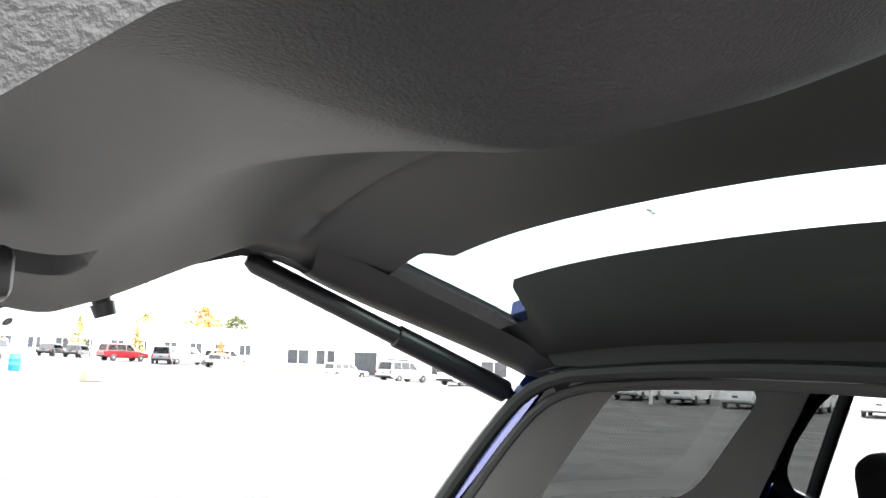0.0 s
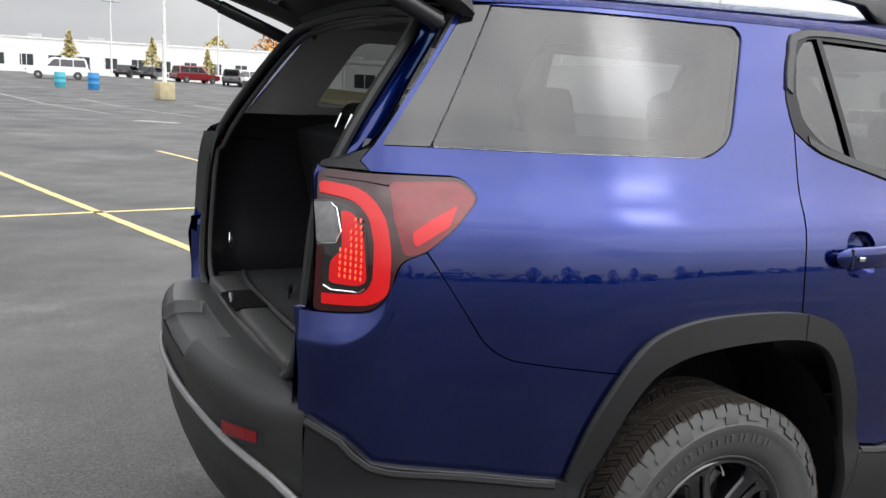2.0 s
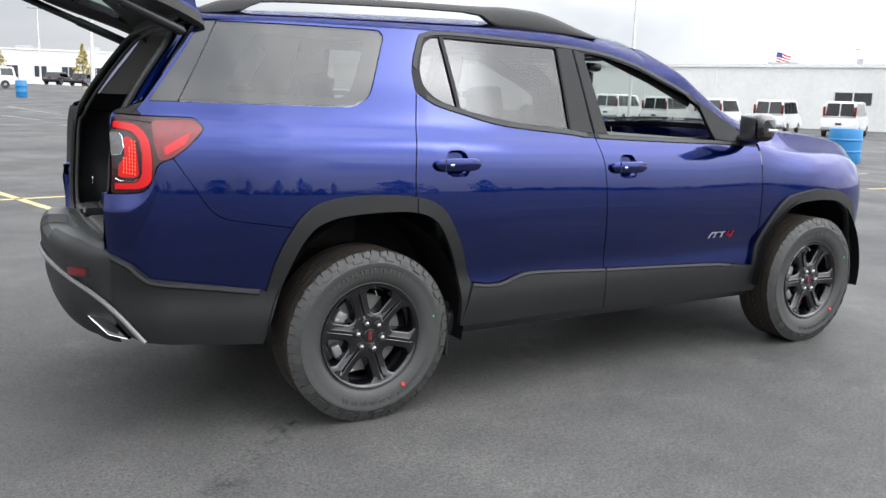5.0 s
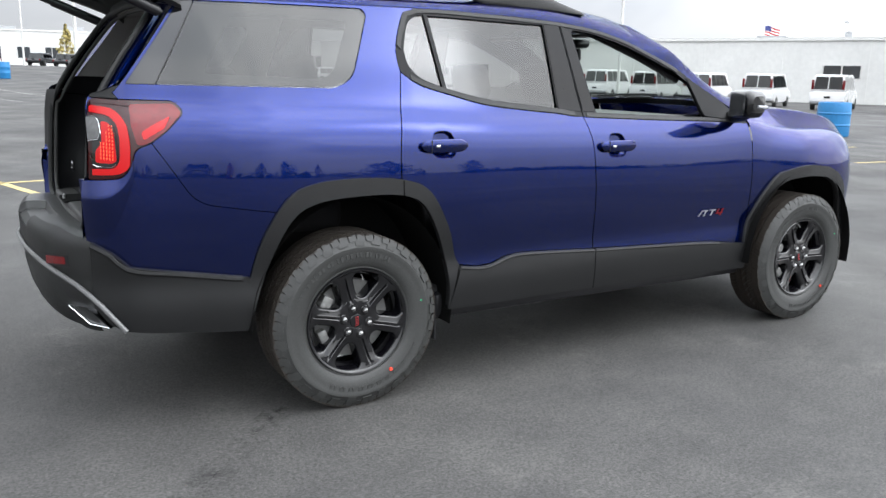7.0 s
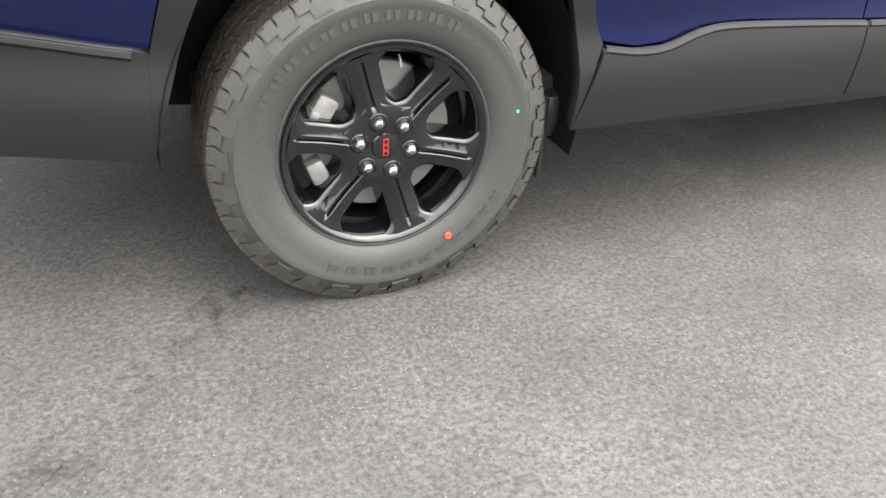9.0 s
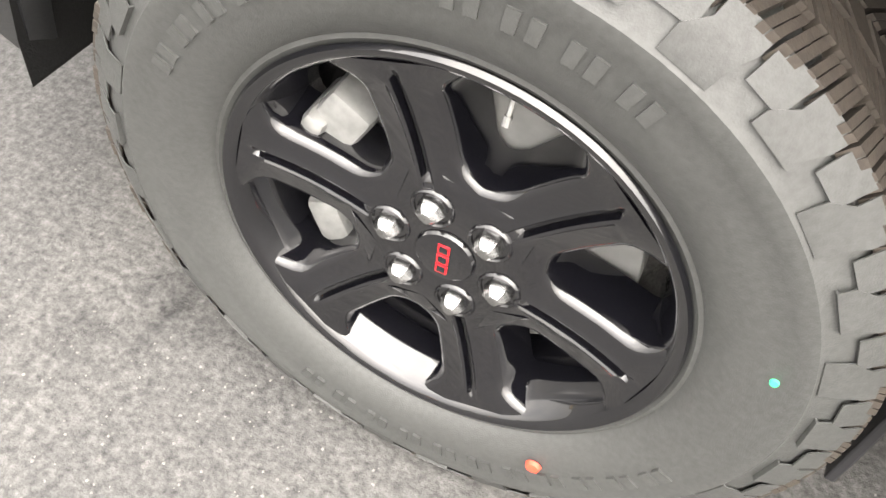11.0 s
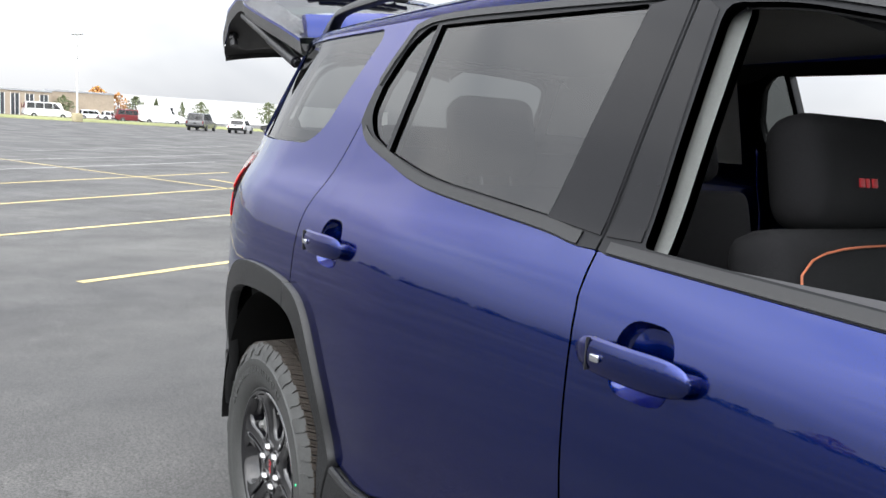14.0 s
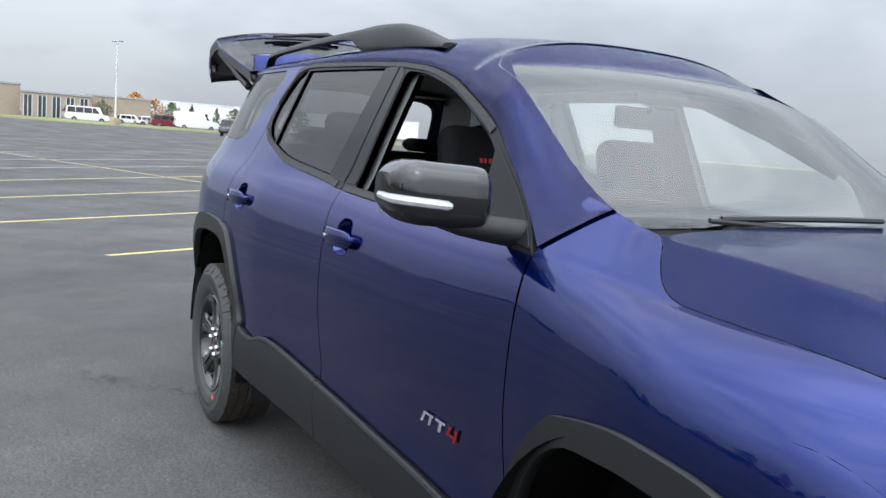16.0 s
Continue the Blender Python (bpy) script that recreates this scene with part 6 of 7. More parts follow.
for y in (-.36, .36):
    soft_box("sun_visor", (1.58, y - .17, 1.600), (1.72, y + .17, 1.614), HEADLINER, suv, "charcoal sun visor", .006)

# ---- roof rails, mirrors, badges, wipers ----
for s in (-1, 1):
    bm = bmesh.new()
    rows = []
    top = smooth_curve([(-.60, 1.705), (-.50, 1.742), (-.30, 1.772), (.1, 1.788), (.70, 1.802), (.86, 1.810), (1.02, 1.806), (1.15, 1.786), (1.30, 1.744), (1.42, 1.71)])
    low = smooth_curve([(-.60, 1.68), (-.46, 1.69), (-.36, 1.735), (-.2, 1.745), (.6, 1.764), (.70, 1.756), (.76, 1.722), (.82, 1.705), (1.15, 1.702), (1.42, 1.69)])
    for x in [-.60, -.57, -.53, -.49, -.44, -.40, -.36, -.3, -.2, 0, .2, .4, .6, .70, .74, .77, .80, .83, .86, .9, .95, 1.0, 1.05, 1.1, 1.15, 1.2, 1.25, 1.3, 1.35, 1.40, 1.42]:
        y = half(x, rail_z(x)) - .072
        t, b = top(x), low(x)
        w = .022 + .008 * ease(.7, .9, x)
        m, h = (t + b) / 2, max(.006, (t - b) / 2)
        rows.append([bm.verts.new((x, s * (y + w * math.copysign(abs(math.cos(a)) ** .6, math.cos(a)) - .012 * math.sin(a)), m + h * math.copysign(abs(math.sin(a)) ** .6, math.sin(a)))) for a in span(0, 2 * math.pi, 17)[:-1]])
    for a, b in zip(rows, rows[1:]):
        for i in range(16):
            bm.faces.new((a[i], a[(i + 1) % 16], b[(i + 1) % 16], b[i]))
    bm.faces.new(rows[0])
    bm.faces.new(rows[-1])
    bmesh.ops.recalc_face_normals(bm, faces=bm.faces[:])
    part("roof_rail", bm, PLASTIC, suv, "satin black roof rail")

    # mirror: cap, shell, glass, lit strip, arm
    bm = bmesh.new()
    rows = []
    for f in span(0, 1, 17):
        y = .888 + .200 * f
        out = max(0, (f - .70) / .30)
        inn = max(0, (.10 - f) / .10)
        cx, cz = 2.245 - .080 * f, 1.256 + .006 * f
        hx = .078 * (1 - .45 * out ** 3) * (1 - .2 * inn ** 2)
        up, dn = .080 * (1 - .42 * out ** 2.2) * (1 - .12 * inn ** 2), .066 * (1 - .62 * out ** 1.8) * (1 - .3 * inn ** 2)
        rows.append([bm.verts.new((cx + hx * math.copysign(abs(math.cos(a)) ** .5, math.cos(a)), s * y, cz + (up if math.sin(a) > 0 else dn) * math.copysign(abs(math.sin(a)) ** .6, math.sin(a)))) for a in span(0, 2 * math.pi, 25)[:-1]])
    for a, b in zip(rows, rows[1:]):
        for i in range(24):
            f = bm.faces.new((a[i], a[(i + 1) % 24], b[(i + 1) % 24], b[i]))
            f.material_index = 1 if sum(v.co.z for v in f.verts) / 4 < 1.222 else 0
    for r in (rows[0], rows[-1]):
        bm.faces.new(r)
    bmesh.ops.recalc_face_normals(bm, faces=bm.faces[:])
    mirror = part("side_mirror", bm, [GLOSS_BLACK, PLASTIC], suv, "gloss black side mirror with a silver light strip")
    bm = bmesh.new()
    line = []
    for f in span(.42, .985, 12):
        y = .888 + .200 * f
        line.append(Vector((2.245 - .080 * f + .078 * (1 - .45 * max(0, (f - .70) / .30) ** 3), s * (y + .002), 1.240 + .012 * f)))
    line.append(Vector((2.155, s * 1.090, 1.256)))
    tube(bm, line, [.006] + [.011] * (len(line) - 2) + [.008], 8)
    part("light_strip", bm, WHITE_LENS, mirror, "silver-white indicator strip")
    bm = bmesh.new()
    q = [bm.verts.new((2.158 - .066 * f + dx, s * (.905 + .155 * f), 1.262 + .064 * z)) for f, z, dx in ((0, -1, 0), (1, -.8, 0), (1, .8, 0), (0, 1, 0))]
    bm.faces.new(q)
    bmesh.ops.solidify(bm, geom=bm.faces[:], thickness=.003)
    part("mirror_glass", bm, CHROME, mirror, "silvered mirror glass", smooth=False)
    bm = bmesh.new()
    tube(bm, [Vector((2.30, s * (half(2.28, 1.2) - .03), 1.185)), Vector((2.285, s * .88, 1.198)), Vector((2.255, s * .93, 1.203)), Vector((2.23, s * .97, 1.212))], [.036, .031, .027, .022], 12)
    part("mirror_arm", bm, PLASTIC, mirror, "black mirror arm")
    panel("mirror_sail", [(2.095, 1.195), (2.052, 1.33), (2.030, 1.392), (2.08, 1.362), (2.20, 1.292), (2.30, 1.226), (2.385, 1.166)], SATIN, suv, s, .008, .02, label="black triangular mirror mount", grid=.02)
    # door badge as plain shapes
    def stroke(bm, x0, z0, x1, z1, w):
        q = [side_point(x, z, s, .006) for x, z in ((x0, z0), (x0 + w, z0), (x1 + w, z1), (x1, z1))]
        bm.faces.new([bm.verts.new(p) for p in q])
    bm = bmesh.new()
    for x0, z0, x1, z1, w in ((2.026, .664, 2.048, .694, .011), (2.046, .690, 2.048, .697, .052), (2.066, .664, 2.080, .694, .012), (2.108, .690, 2.110, .697, .050), (2.118, .664, 2.130, .690, .014)):
        stroke(bm, x0, z0, x1, z1, w)
    bmesh.ops.solidify(bm, geom=bm.faces[:], thickness=.005)
    part("door_badge", bm, SILVER, suv, "small silver door badge strokes", smooth=False)
    bm = bmesh.new()
    for x0, z0, x1, z1, w in ((2.166, .676, 2.180, .698, .012), (2.162, .671, 2.166, .678, .052), (2.192, .660, 2.210, .698, .013)):
        stroke(bm, x0, z0, x1, z1, w)
    bmesh.ops.solidify(bm, geom=bm.faces[:], thickness=.005)
    part("door_badge", bm, RED, suv, "small red end of the door badge", smooth=False)
for y0, y1 in ((-.10, -.62), (.52, .02)):
    bm = bmesh.new()
    tube(bm, [(2.70, y0, 1.222), (2.66, y0 - .12, 1.252), (2.60, y1 + .1, 1.262)], [.014, .010, .006], 8)
    tube(bm, [screen_point(.955, -yy / .68) + Vector((.006, 0, .012)) for yy in span(y0 - .03, y1, 9)], .007, 6)
    part("front_wiper", bm, PLASTIC_DARK, suv, "black windscreen wiper")
bm = bmesh.new()
tube(bm, [(1.30, -.0, 1.725), (1.28, 0, 1.755), (1.18, 0, 1.765)], [.02, .014, .006], 8)
part("roof_antenna", bm, GLOSS_BLACK, suv, "small black roof antenna")

# ---- surroundings ----
def beside(x, y, turn=0.0):
    return pose(x, y, ground_z(x, y), 0, 0, turn)


def move_all(ob, m):
    ob.matrix_basis = m
    return ob


def vehicle(kind, paint, label, category, group="parked vehicles"):
    """A parked vehicle about its own middle, nose along +x: body, glass house, panes, wheels, lamps."""
    top = thing(kind, (0, 0, 0), label, category, group)
    L, W, H, hood, deck = {"van": (5.7, 2.0, 2.1, .16, .99), "parked_suv": (5.2, 2.0, 1.85, .27, .97), "parked_sedan": (4.7, 1.8, 1.45, .28, .86), "pickup_truck": (5.7, 2.0, 1.9, .28, .62), "box_truck": (6.5, 2.2, 2.6, .16, .99)}[kind]
    belt = H * .56
    x0 = -L / 2

    def at(u):
        return x0 + L * (1 - u)
    body = [(at(1), .45), (at(1) - .03, belt * .7), (at(.985), belt), (at(hood + .02), belt), (at(.03), belt * .86), (at(0), belt * .6), (at(0), .42), (at(.1), .30), (at(.9), .30)]
    bm = bmesh.new()
    prism(bm, body, -W / 2, W / 2)
    bmesh.ops.bevel(bm, geom=bm.edges[:], offset=.07, segments=2, affect="EDGES")
    part("body", bm, paint, top)
    slope = .10 if kind in ("van", "box_truck") else .14
    cab = [(at(deck), belt - .02), (at(deck - .035), H - .05), (at(deck - .06), H), (at(hood + slope), H), (at(hood + slope - .03), H - .04), (at(hood), belt - .02)]
    bm = bmesh.new()
    a = [bm.verts.new((x, -(W / 2 - .05 - .16 * (z - belt) / (H - belt)), z)) for x, z in cab]
    b = [bm.verts.new((x, (W / 2 - .05 - .16 * (z - belt) / (H - belt)), z)) for x, z in cab]
    bm.faces.new(a)
    bm.faces.new(b[::-1])
    for i in range(len(cab)):
        bm.faces.new((a[i], b[i], b[(i + 1) % len(cab)], a[(i + 1) % len(cab)]))
    bmesh.ops.recalc_face_normals(bm, faces=bm.faces[:])
    bmesh.ops.bevel(bm, geom=bm.edges[:], offset=.05, segments=2, affect="EDGES")
    part("cabin", bm, paint, top)
    lo, hi = belt + .07, H - .13
    for s in (-1, 1):
        u0, u1 = hood + .055, deck - .03
        cuts = 4 if kind == "van" else 2 if kind == "pickup_truck" else 1 if kind == "box_truck" else 3
        if kind == "box_truck":
            u1 = .3
        for i in range(cuts):
            ua, ub = u0 + (u1 - u0) * i / cuts + .006, u0 + (u1 - u0) * (i + 1) / cuts - .006
            tilt = (hi - lo) * .30 / L * 3 if i == 0 else 0
            bm = bmesh.new()
            q = []
            for u, z in ((ua, lo), (ub, lo), (ub - (.02 if i == cuts - 1 else 0), hi), (ua + tilt, hi)):
                q.append(bm.verts.new((at(u), s * (W / 2 - .05 - .16 * (z - belt) / (H - belt) + .012), z)))
            bm.faces.new(q)
            bmesh.ops.solidify(bm, geom=bm.faces[:], thickness=.01)
            part("side_window", bm, CAR_GLASS, top, smooth=False)
        for wx in (x0 + L * .20, x0 + L * .81):
            bm = bmesh.new()
            lathe(bm, [(.12, -.11), (.21, -.12), (.215, -.10), (.30, -.115), (.345, -.09), (.35, .1), (.12, .1)], 24, (wx, s * (W / 2 - .09), .35))
            for v in bm.verts:
                if s > 0:
                    v.co.y = 2 * (W / 2 - .09) - v.co.y
            part("wheel", bm, TYRE, top, "dark tyre")
            bm = bmesh.new()
            lathe(bm, [(.001, -.09), (.05, -.105), (.19, -.10), (.21, -.085), (.001, -.08)], 20, (wx, s * (W / 2 - .09), .35), closed=False)
            for v in bm.verts:
                if s > 0:
                    v.co.y = 2 * (W / 2 - .09) - v.co.y
            part("wheel_rim", bm, STEEL, top, "silver wheel rim")
        bm = bmesh.new()
        tall = .55 if kind == "van" else .28
        box(bm, (x0 - .035, s * (W / 2 - .16) - .07, belt + (.05 if kind == "van" else -.3)), (x0 + .05, s * (W / 2 - .16) + .07, belt + (.05 if kind == "van" else -.3) + tall), .02)
        part("tail_light", bm, RED_LENS, top, "red tail light")
        bm = bmesh.new()
        box(bm, (-x0 - .12, s * (W / 2 - .28) - .16, belt * .62), (-x0 + .02, s * (W / 2 - .28) + .16, belt * .80), .03)
        part("headlight", bm, CLEAR_LENS, top, "clear headlight")
    for end, u, n in (("rear", deck - .004, 2 if kind == "van" else 1), ("front", hood, 1)):
        if kind == "box_truck" and end == "rear":
            continue
        for i in range(n):
            bm = bmesh.new()
            q = []
            wide = W / 2 - .20
            ya, yb = -wide + 2 * wide * i / n + .03, -wide + 2 * wide * (i + 1) / n - .03
            for z, y in ((lo, ya), (lo, yb), (hi, yb * .93), (hi, ya * .93)):
                f = (z - belt) / (H - belt)
                x = at(deck) + .035 * L * f - .014 if end == "rear" else at(hood) - slope * L * f * 1.0 + .030
                q.append(bm.verts.new((x, y, z)))
            bm.faces.new(q)
            bmesh.ops.solidify(bm, geom=bm.faces[:], thickness=.01)
            part(end + "_window", bm, CAR_GLASS, top, smooth=False)
    bm = bmesh.new()
    box(bm, (x0 - .06, -W / 2 + .08, .40), (x0 + .04, W / 2 - .08, .58), .03)
    part("rear_bumper", bm, PLASTIC if kind != "van" else CAR_GREY, top)
    bm = bmesh.new()
    box(bm, (x0 - .045, -.17, .72), (x0 - .028, .17, .84), .01)
    part("plate", bm, PLASTIC_DARK, top, "dark blank plate frame")
    return top


# parked vehicles: north rows, the row of vans to the east, the far west side
first = {}
for kind, paint, label, cat, x, y, turn in (
        ("parked_suv", CAR_WHITE, "white full-size SUV parked on the lot", "car", 1.1, 80.9, 178),
        ("parked_sedan", CAR_DARK, "dark sedan parked in a row", "car", 9.3, 103.4, 60),
        ("parked_sedan", CAR_DARK, "dark sedan parked in a row", "car", 12.0, 103.0, 60),
        ("parked_suv", CAR_RED, "maroon SUV parked in a row", "car", 15.4, 95.4, 20),
        ("parked_suv", CAR_DARK, "dark SUV parked in a row", "car", 19.0, 92.0, 70),
        ("parked_suv", CAR_WHITE, "white SUV parked in a row", "car", 22.0, 94.3, 10),
        ("parked_suv", CAR_WHITE, "white SUV parked in a row", "car", 27.0, 96.0, 10),
        ("parked_sedan", CAR_GREY, "silver sedan parked by the retaining wall", "car", 24.0, 88.0, 50),
        ("van", CAR_WHITE, "white passenger van with two dark rear windows", "van", 45.4, 33.4, 27),
        ("van", CAR_WHITE, "white passenger van with two dark rear windows", "van", 46.2, 29.0, 27),
        ("van", CAR_WHITE, "white passenger van with two dark rear windows", "van", 44.6, 37.6, 27),
        ("van", CAR_WHITE, "white passenger van with two dark rear windows", "van", 43.8, 41.8, 27),
        ("van", CAR_WHITE, "white passenger van with two dark rear windows", "van", 47.0, 24.6, 27),
        ("van", CAR_WHITE, "white passenger van with two dark rear windows", "van", 43.0, 46.0, 27),
        ("pickup_truck", CAR_WHITE, "white pickup truck in the vehicle yard", "truck", 38, 62, 20),
        ("parked_suv", CAR_GREY, "silver SUV in the vehicle yard", "car", 34, 66, 20),
        ("parked_sedan", CAR_WHITE, "white sedan in the vehicle yard", "car", 30, 70, 15),
        ("parked_suv", CAR_DARK, "dark SUV parked at the lot's edge", "car", -89.8, 22.6, 150),
        ("parked_sedan", CAR_WHITE, "white sedan parked at the lot's edge", "car", -86.3, 25.8, 150),
        ("parked_suv", CAR_DARK, "dark SUV parked at the lot's edge", "car", -92.1, 32.4, 200),
        ("van", CAR_WHITE, "white van on the far road", "van", -120.5, 10.5, 95),
        ("parked_sedan", CAR_WHITE, "white car on the far road", "car", -128, 17.2, 95),
        ("parked_sedan", CAR_WHITE, "white car on the far road", "car", -127, 20.0, 95),
        ("parked_suv", CAR_RED, "maroon SUV on the far road", "car", -124.1, 21.9, 95),
        ("box_truck", CAR_WHITE, "white box truck on the far road", "truck", -123.6, 25.7, 95),
        ("parked_suv", CAR_RED, "maroon SUV parked across the lot", "car", -14, -62, 15),
        ("parked_suv", CAR_DARK, "dark SUV parked across the lot", "car", 2, -66, 10),
        ("pickup_truck", CAR_DARK, "dark pickup parked across the lot", "truck", 9, -66, 8),
        ("parked_sedan", CAR_DARK, "dark sedan parked across the lot", "car", 22, -64, 5)):
    key = (kind, paint.name)
    if key not in first:
        first[key] = vehicle(kind, paint, label, cat)
        tagged(move_all(first[key], beside(x, y, turn)), label)
    else:
        tagged(copy_thing(first[key], beside(x, y, turn)), label)


def lamp_post(x, y, high, base=0.0, label="tall white lamp post with two heads"):
    top = thing("lamp_post", (0, 0, 0), label, "lamp post", "lamp posts")
    if base:
        bm = bmesh.new()
        box(bm, (-.45, -.45, 0), (.45, .45, base), .05)
        part("footing", bm, CONCRETE, top, "yellowed square concrete footing")
    bm = bmesh.new()
    tube(bm, [(0, 0, base - .05 if base else 0), (0, 0, base + 1.2), (0, 0, high)], [.13, .11, .07], 12)
    part("pole", bm, POLE, top)
    for s in (-1, 1):
        bm = bmesh.new()
        box(bm, (s * .55 - .42, -.16, high - .02), (s * .55 + .42, .16, high + .10), .03)
        part("lamp_head", bm, GREY_ROOF, top, "grey flat lamp head")
    move_all(top, beside(x, y, random.uniform(0, 40)))


for x, y, high, base in ((5.6, 48.6, 10.5, 1.0), (7.0, 98.5, 8.0, 0), (19.2, 101.8, 9.0, 0), (30.1, 88.0, 9.0, 0), (-105.2, 12.2, 10.0, 1.0), (73.0, 47.1, 6.9, 0), (39.4, 41.0, 13.0, 0), (60, 90, 9, 0)):
    lamp_post(x, y, high, base)


def barrel(x, y, mat, label, high=.95, r=.30):
    top = thing("barrel", (0, 0, 0), label, "barrel", "plastic barrels")
    bm = bmesh.new()
    prof = [(.001, 0), (r * .96, 0), (r, .04), (r * 1.0, high * .30), (r * 1.03, high * .32), (r * 1.03, high * .35), (r, high * .37), (r, high * .64), (r * 1.03, high * .66), (r * 1.03, high * .69), (r, high * .71), (r * .98, high - .03), (r * .95, high), (r * .88, high - .01), (r * .86, high - .06), (.001, high - .06)]
    rings = []
    for rr, z in prof:
        rings.append([bm.verts.new((rr * math.cos(2 * math.pi * j / 28), rr * math.sin(2 * math.pi * j / 28), z)) for j in range(28)])
    for a, b in zip(rings, rings[1:]):
        for j in range(28):
            bm.faces.new((a[j], a[(j + 1) % 28], b[(j + 1) % 28], b[j]))
    part("drum", bm, mat, top)
    move_all(top, beside(x, y))


barrel(21.6, 11.9, BLUE_BARREL, "bright blue plastic barrel on the asphalt", 1.0, .47)
barrel(2.6, 60.0, BLUE_BARREL, "blue plastic barrel on the asphalt", 1.1, .36)
barrel(.6, 62.0, TEAL, "teal plastic barrel on the asphalt", 1.0, .36)


def building(name, x0, y0, x1, y1, deep, high, mat, label, windows=(), doors=(), units=(), parapet=.25):
    """A long low building from corner to corner of its front wall, with real openings shapes on the wall."""
    top = thing(name, (0, 0, 0), label, "building", kind="")
    a, b = Vector((x0, y0, 0)), Vector((x1, y1, 0))
    d = (b - a).normalized()
    nrm = Vector((d.y, -d.x, 0))
    if nrm.dot(-a) < 0:
        nrm = -nrm
    length = (b - a).length
    z0 = min(ground_z(x0, y0), ground_z(x1, y1)) - .5

    def wall(u, v, out, z):
        return a + d * u + nrm * out + Vector((0, 0, z0 + z))

    def slab(bm, u0, u1, zl, zh, o0, o1):
        vs = [bm.verts.new(wall(u, 0, o, z)) for u in (u0, u1) for o in (o0, o1) for z in (zl, zh)]
        for f in ((0, 1, 3, 2), (4, 6, 7, 5), (0, 4, 5, 1), (2, 3, 7, 6), (1, 5, 7, 3), (0, 2, 6, 4)):
            bm.faces.new([vs[i] for i in f])
        bmesh.ops.recalc_face_normals(bm, faces=bm.faces[:])
    bm = bmesh.new()
    slab(bm, 0, length, 0, high + .5, -deep, 0)
    part("wall", bm, mat, top, smooth=False)
    bm = bmesh.new()
    slab(bm, -.1, length + .1, high + .5, high + .5 + parapet, -deep - .1, .12)
    part("roof", bm, GREY_ROOF if mat is not WHITE_WALL else WHITE_WALL, top, "pale roof edge", smooth=False)
    n = int(length / 6)
    for i in range(1, n):
        bm = bmesh.new()
        slab(bm, i * length / n - .06, i * length / n + .06, .1, high + .48, 0, .05)
        part("wall_rib", bm, mat, top, smooth=False)
    for u0, w, zl, zh in windows:
        u0 *= length
        bm = bmesh.new()
        slab(bm, u0, u0 + w, zl + .5, zh + .5, .0, .03)
        win = part("window", bm, DARK_PANE, top, "dark window pane", smooth=False)
        for k in range(3):
            bm = bmesh.new()
            uu = u0 + w * k / 2
            slab(bm, uu - .05, uu + .05, zl + .45, zh + .55, .03, .08)
            part("mullion", bm, POLE, win, smooth=False)
    for u0, w, zh in doors:
        u0 *= length
        bm = bmesh.new()
        slab(bm, u0, u0 + w, .3, zh + .5, .0, .04)
        part("door", bm, DARK_PANE, top, "dark open loading door", smooth=False)
    for u0, w, h in units:
        u0 *= length
        bm = bmesh.new()
        slab(bm, u0, u0 + w, high + .5 + parapet, high + .5 + parapet + h, -deep * .4 - w, -deep * .4)
        part("roof_unit", bm, GREY_ROOF, top, "grey rooftop unit", smooth=False)
    return top


building("white_warehouse", -26, 150.5, 52, 140, 30, 5.6, WHITE_WALL, "long white warehouse with a row of small windows", [(.20 + .052 * i, 2.0, 1.5, 3.2) for i in range(14)], [(.40, 2.6, 2.6)], [(.3, 2, 1), (.42, 2.5, .9), (.55, 3, 1.1), (.68, 2, .8)])
building("low_shop", 37, 107, 62, 86, 14, 4.0, WHITE_WALL, "low pale shop building with a glazed front", [(.04 + .12 * i, 3.0, .8, 2.6) for i in range(8)], [], [(.5, 2, .8), (.75, 2, .9)], .5)
building("service_building", 36, 86, 66, 18, 25, 4.7, WHITE_WALL, "wide white service building with dark windows", [(.708, 2.7, 1.9, 2.84), (.10, 3, 1.2, 2.6), (.18, 3, 1.2, 2.6), (.26, 3, 1.2, 2.6)], [(.04, 3.4, 3.2)], [(.40, 1.2, .5), (.60, 2.6, .6), (.7, .5, .9), (.82, .6, .7)])
building("tan_hall", -136, -24, -136, 3.0, 18, 4.6, TAN_WALL, "tan block hall across the road")
building("brick_office", -134, 3.0, -133.6, 12.4, 10, 3.6, TAN_WALL, "tan office with tall dark window bays", [(.04 + .2 * i, 1.1, .2, 3.2) for i in range(5)])
building("tan_store", -141, 12.4, -139.6, 22.0, 14, 4.0, TAN_WALL, "plain tan store across the road")
building("far_warehouse", -226, 24, -208, 105, 40, 6.0, WHITE_WALL, "very long pale warehouse in the distance")

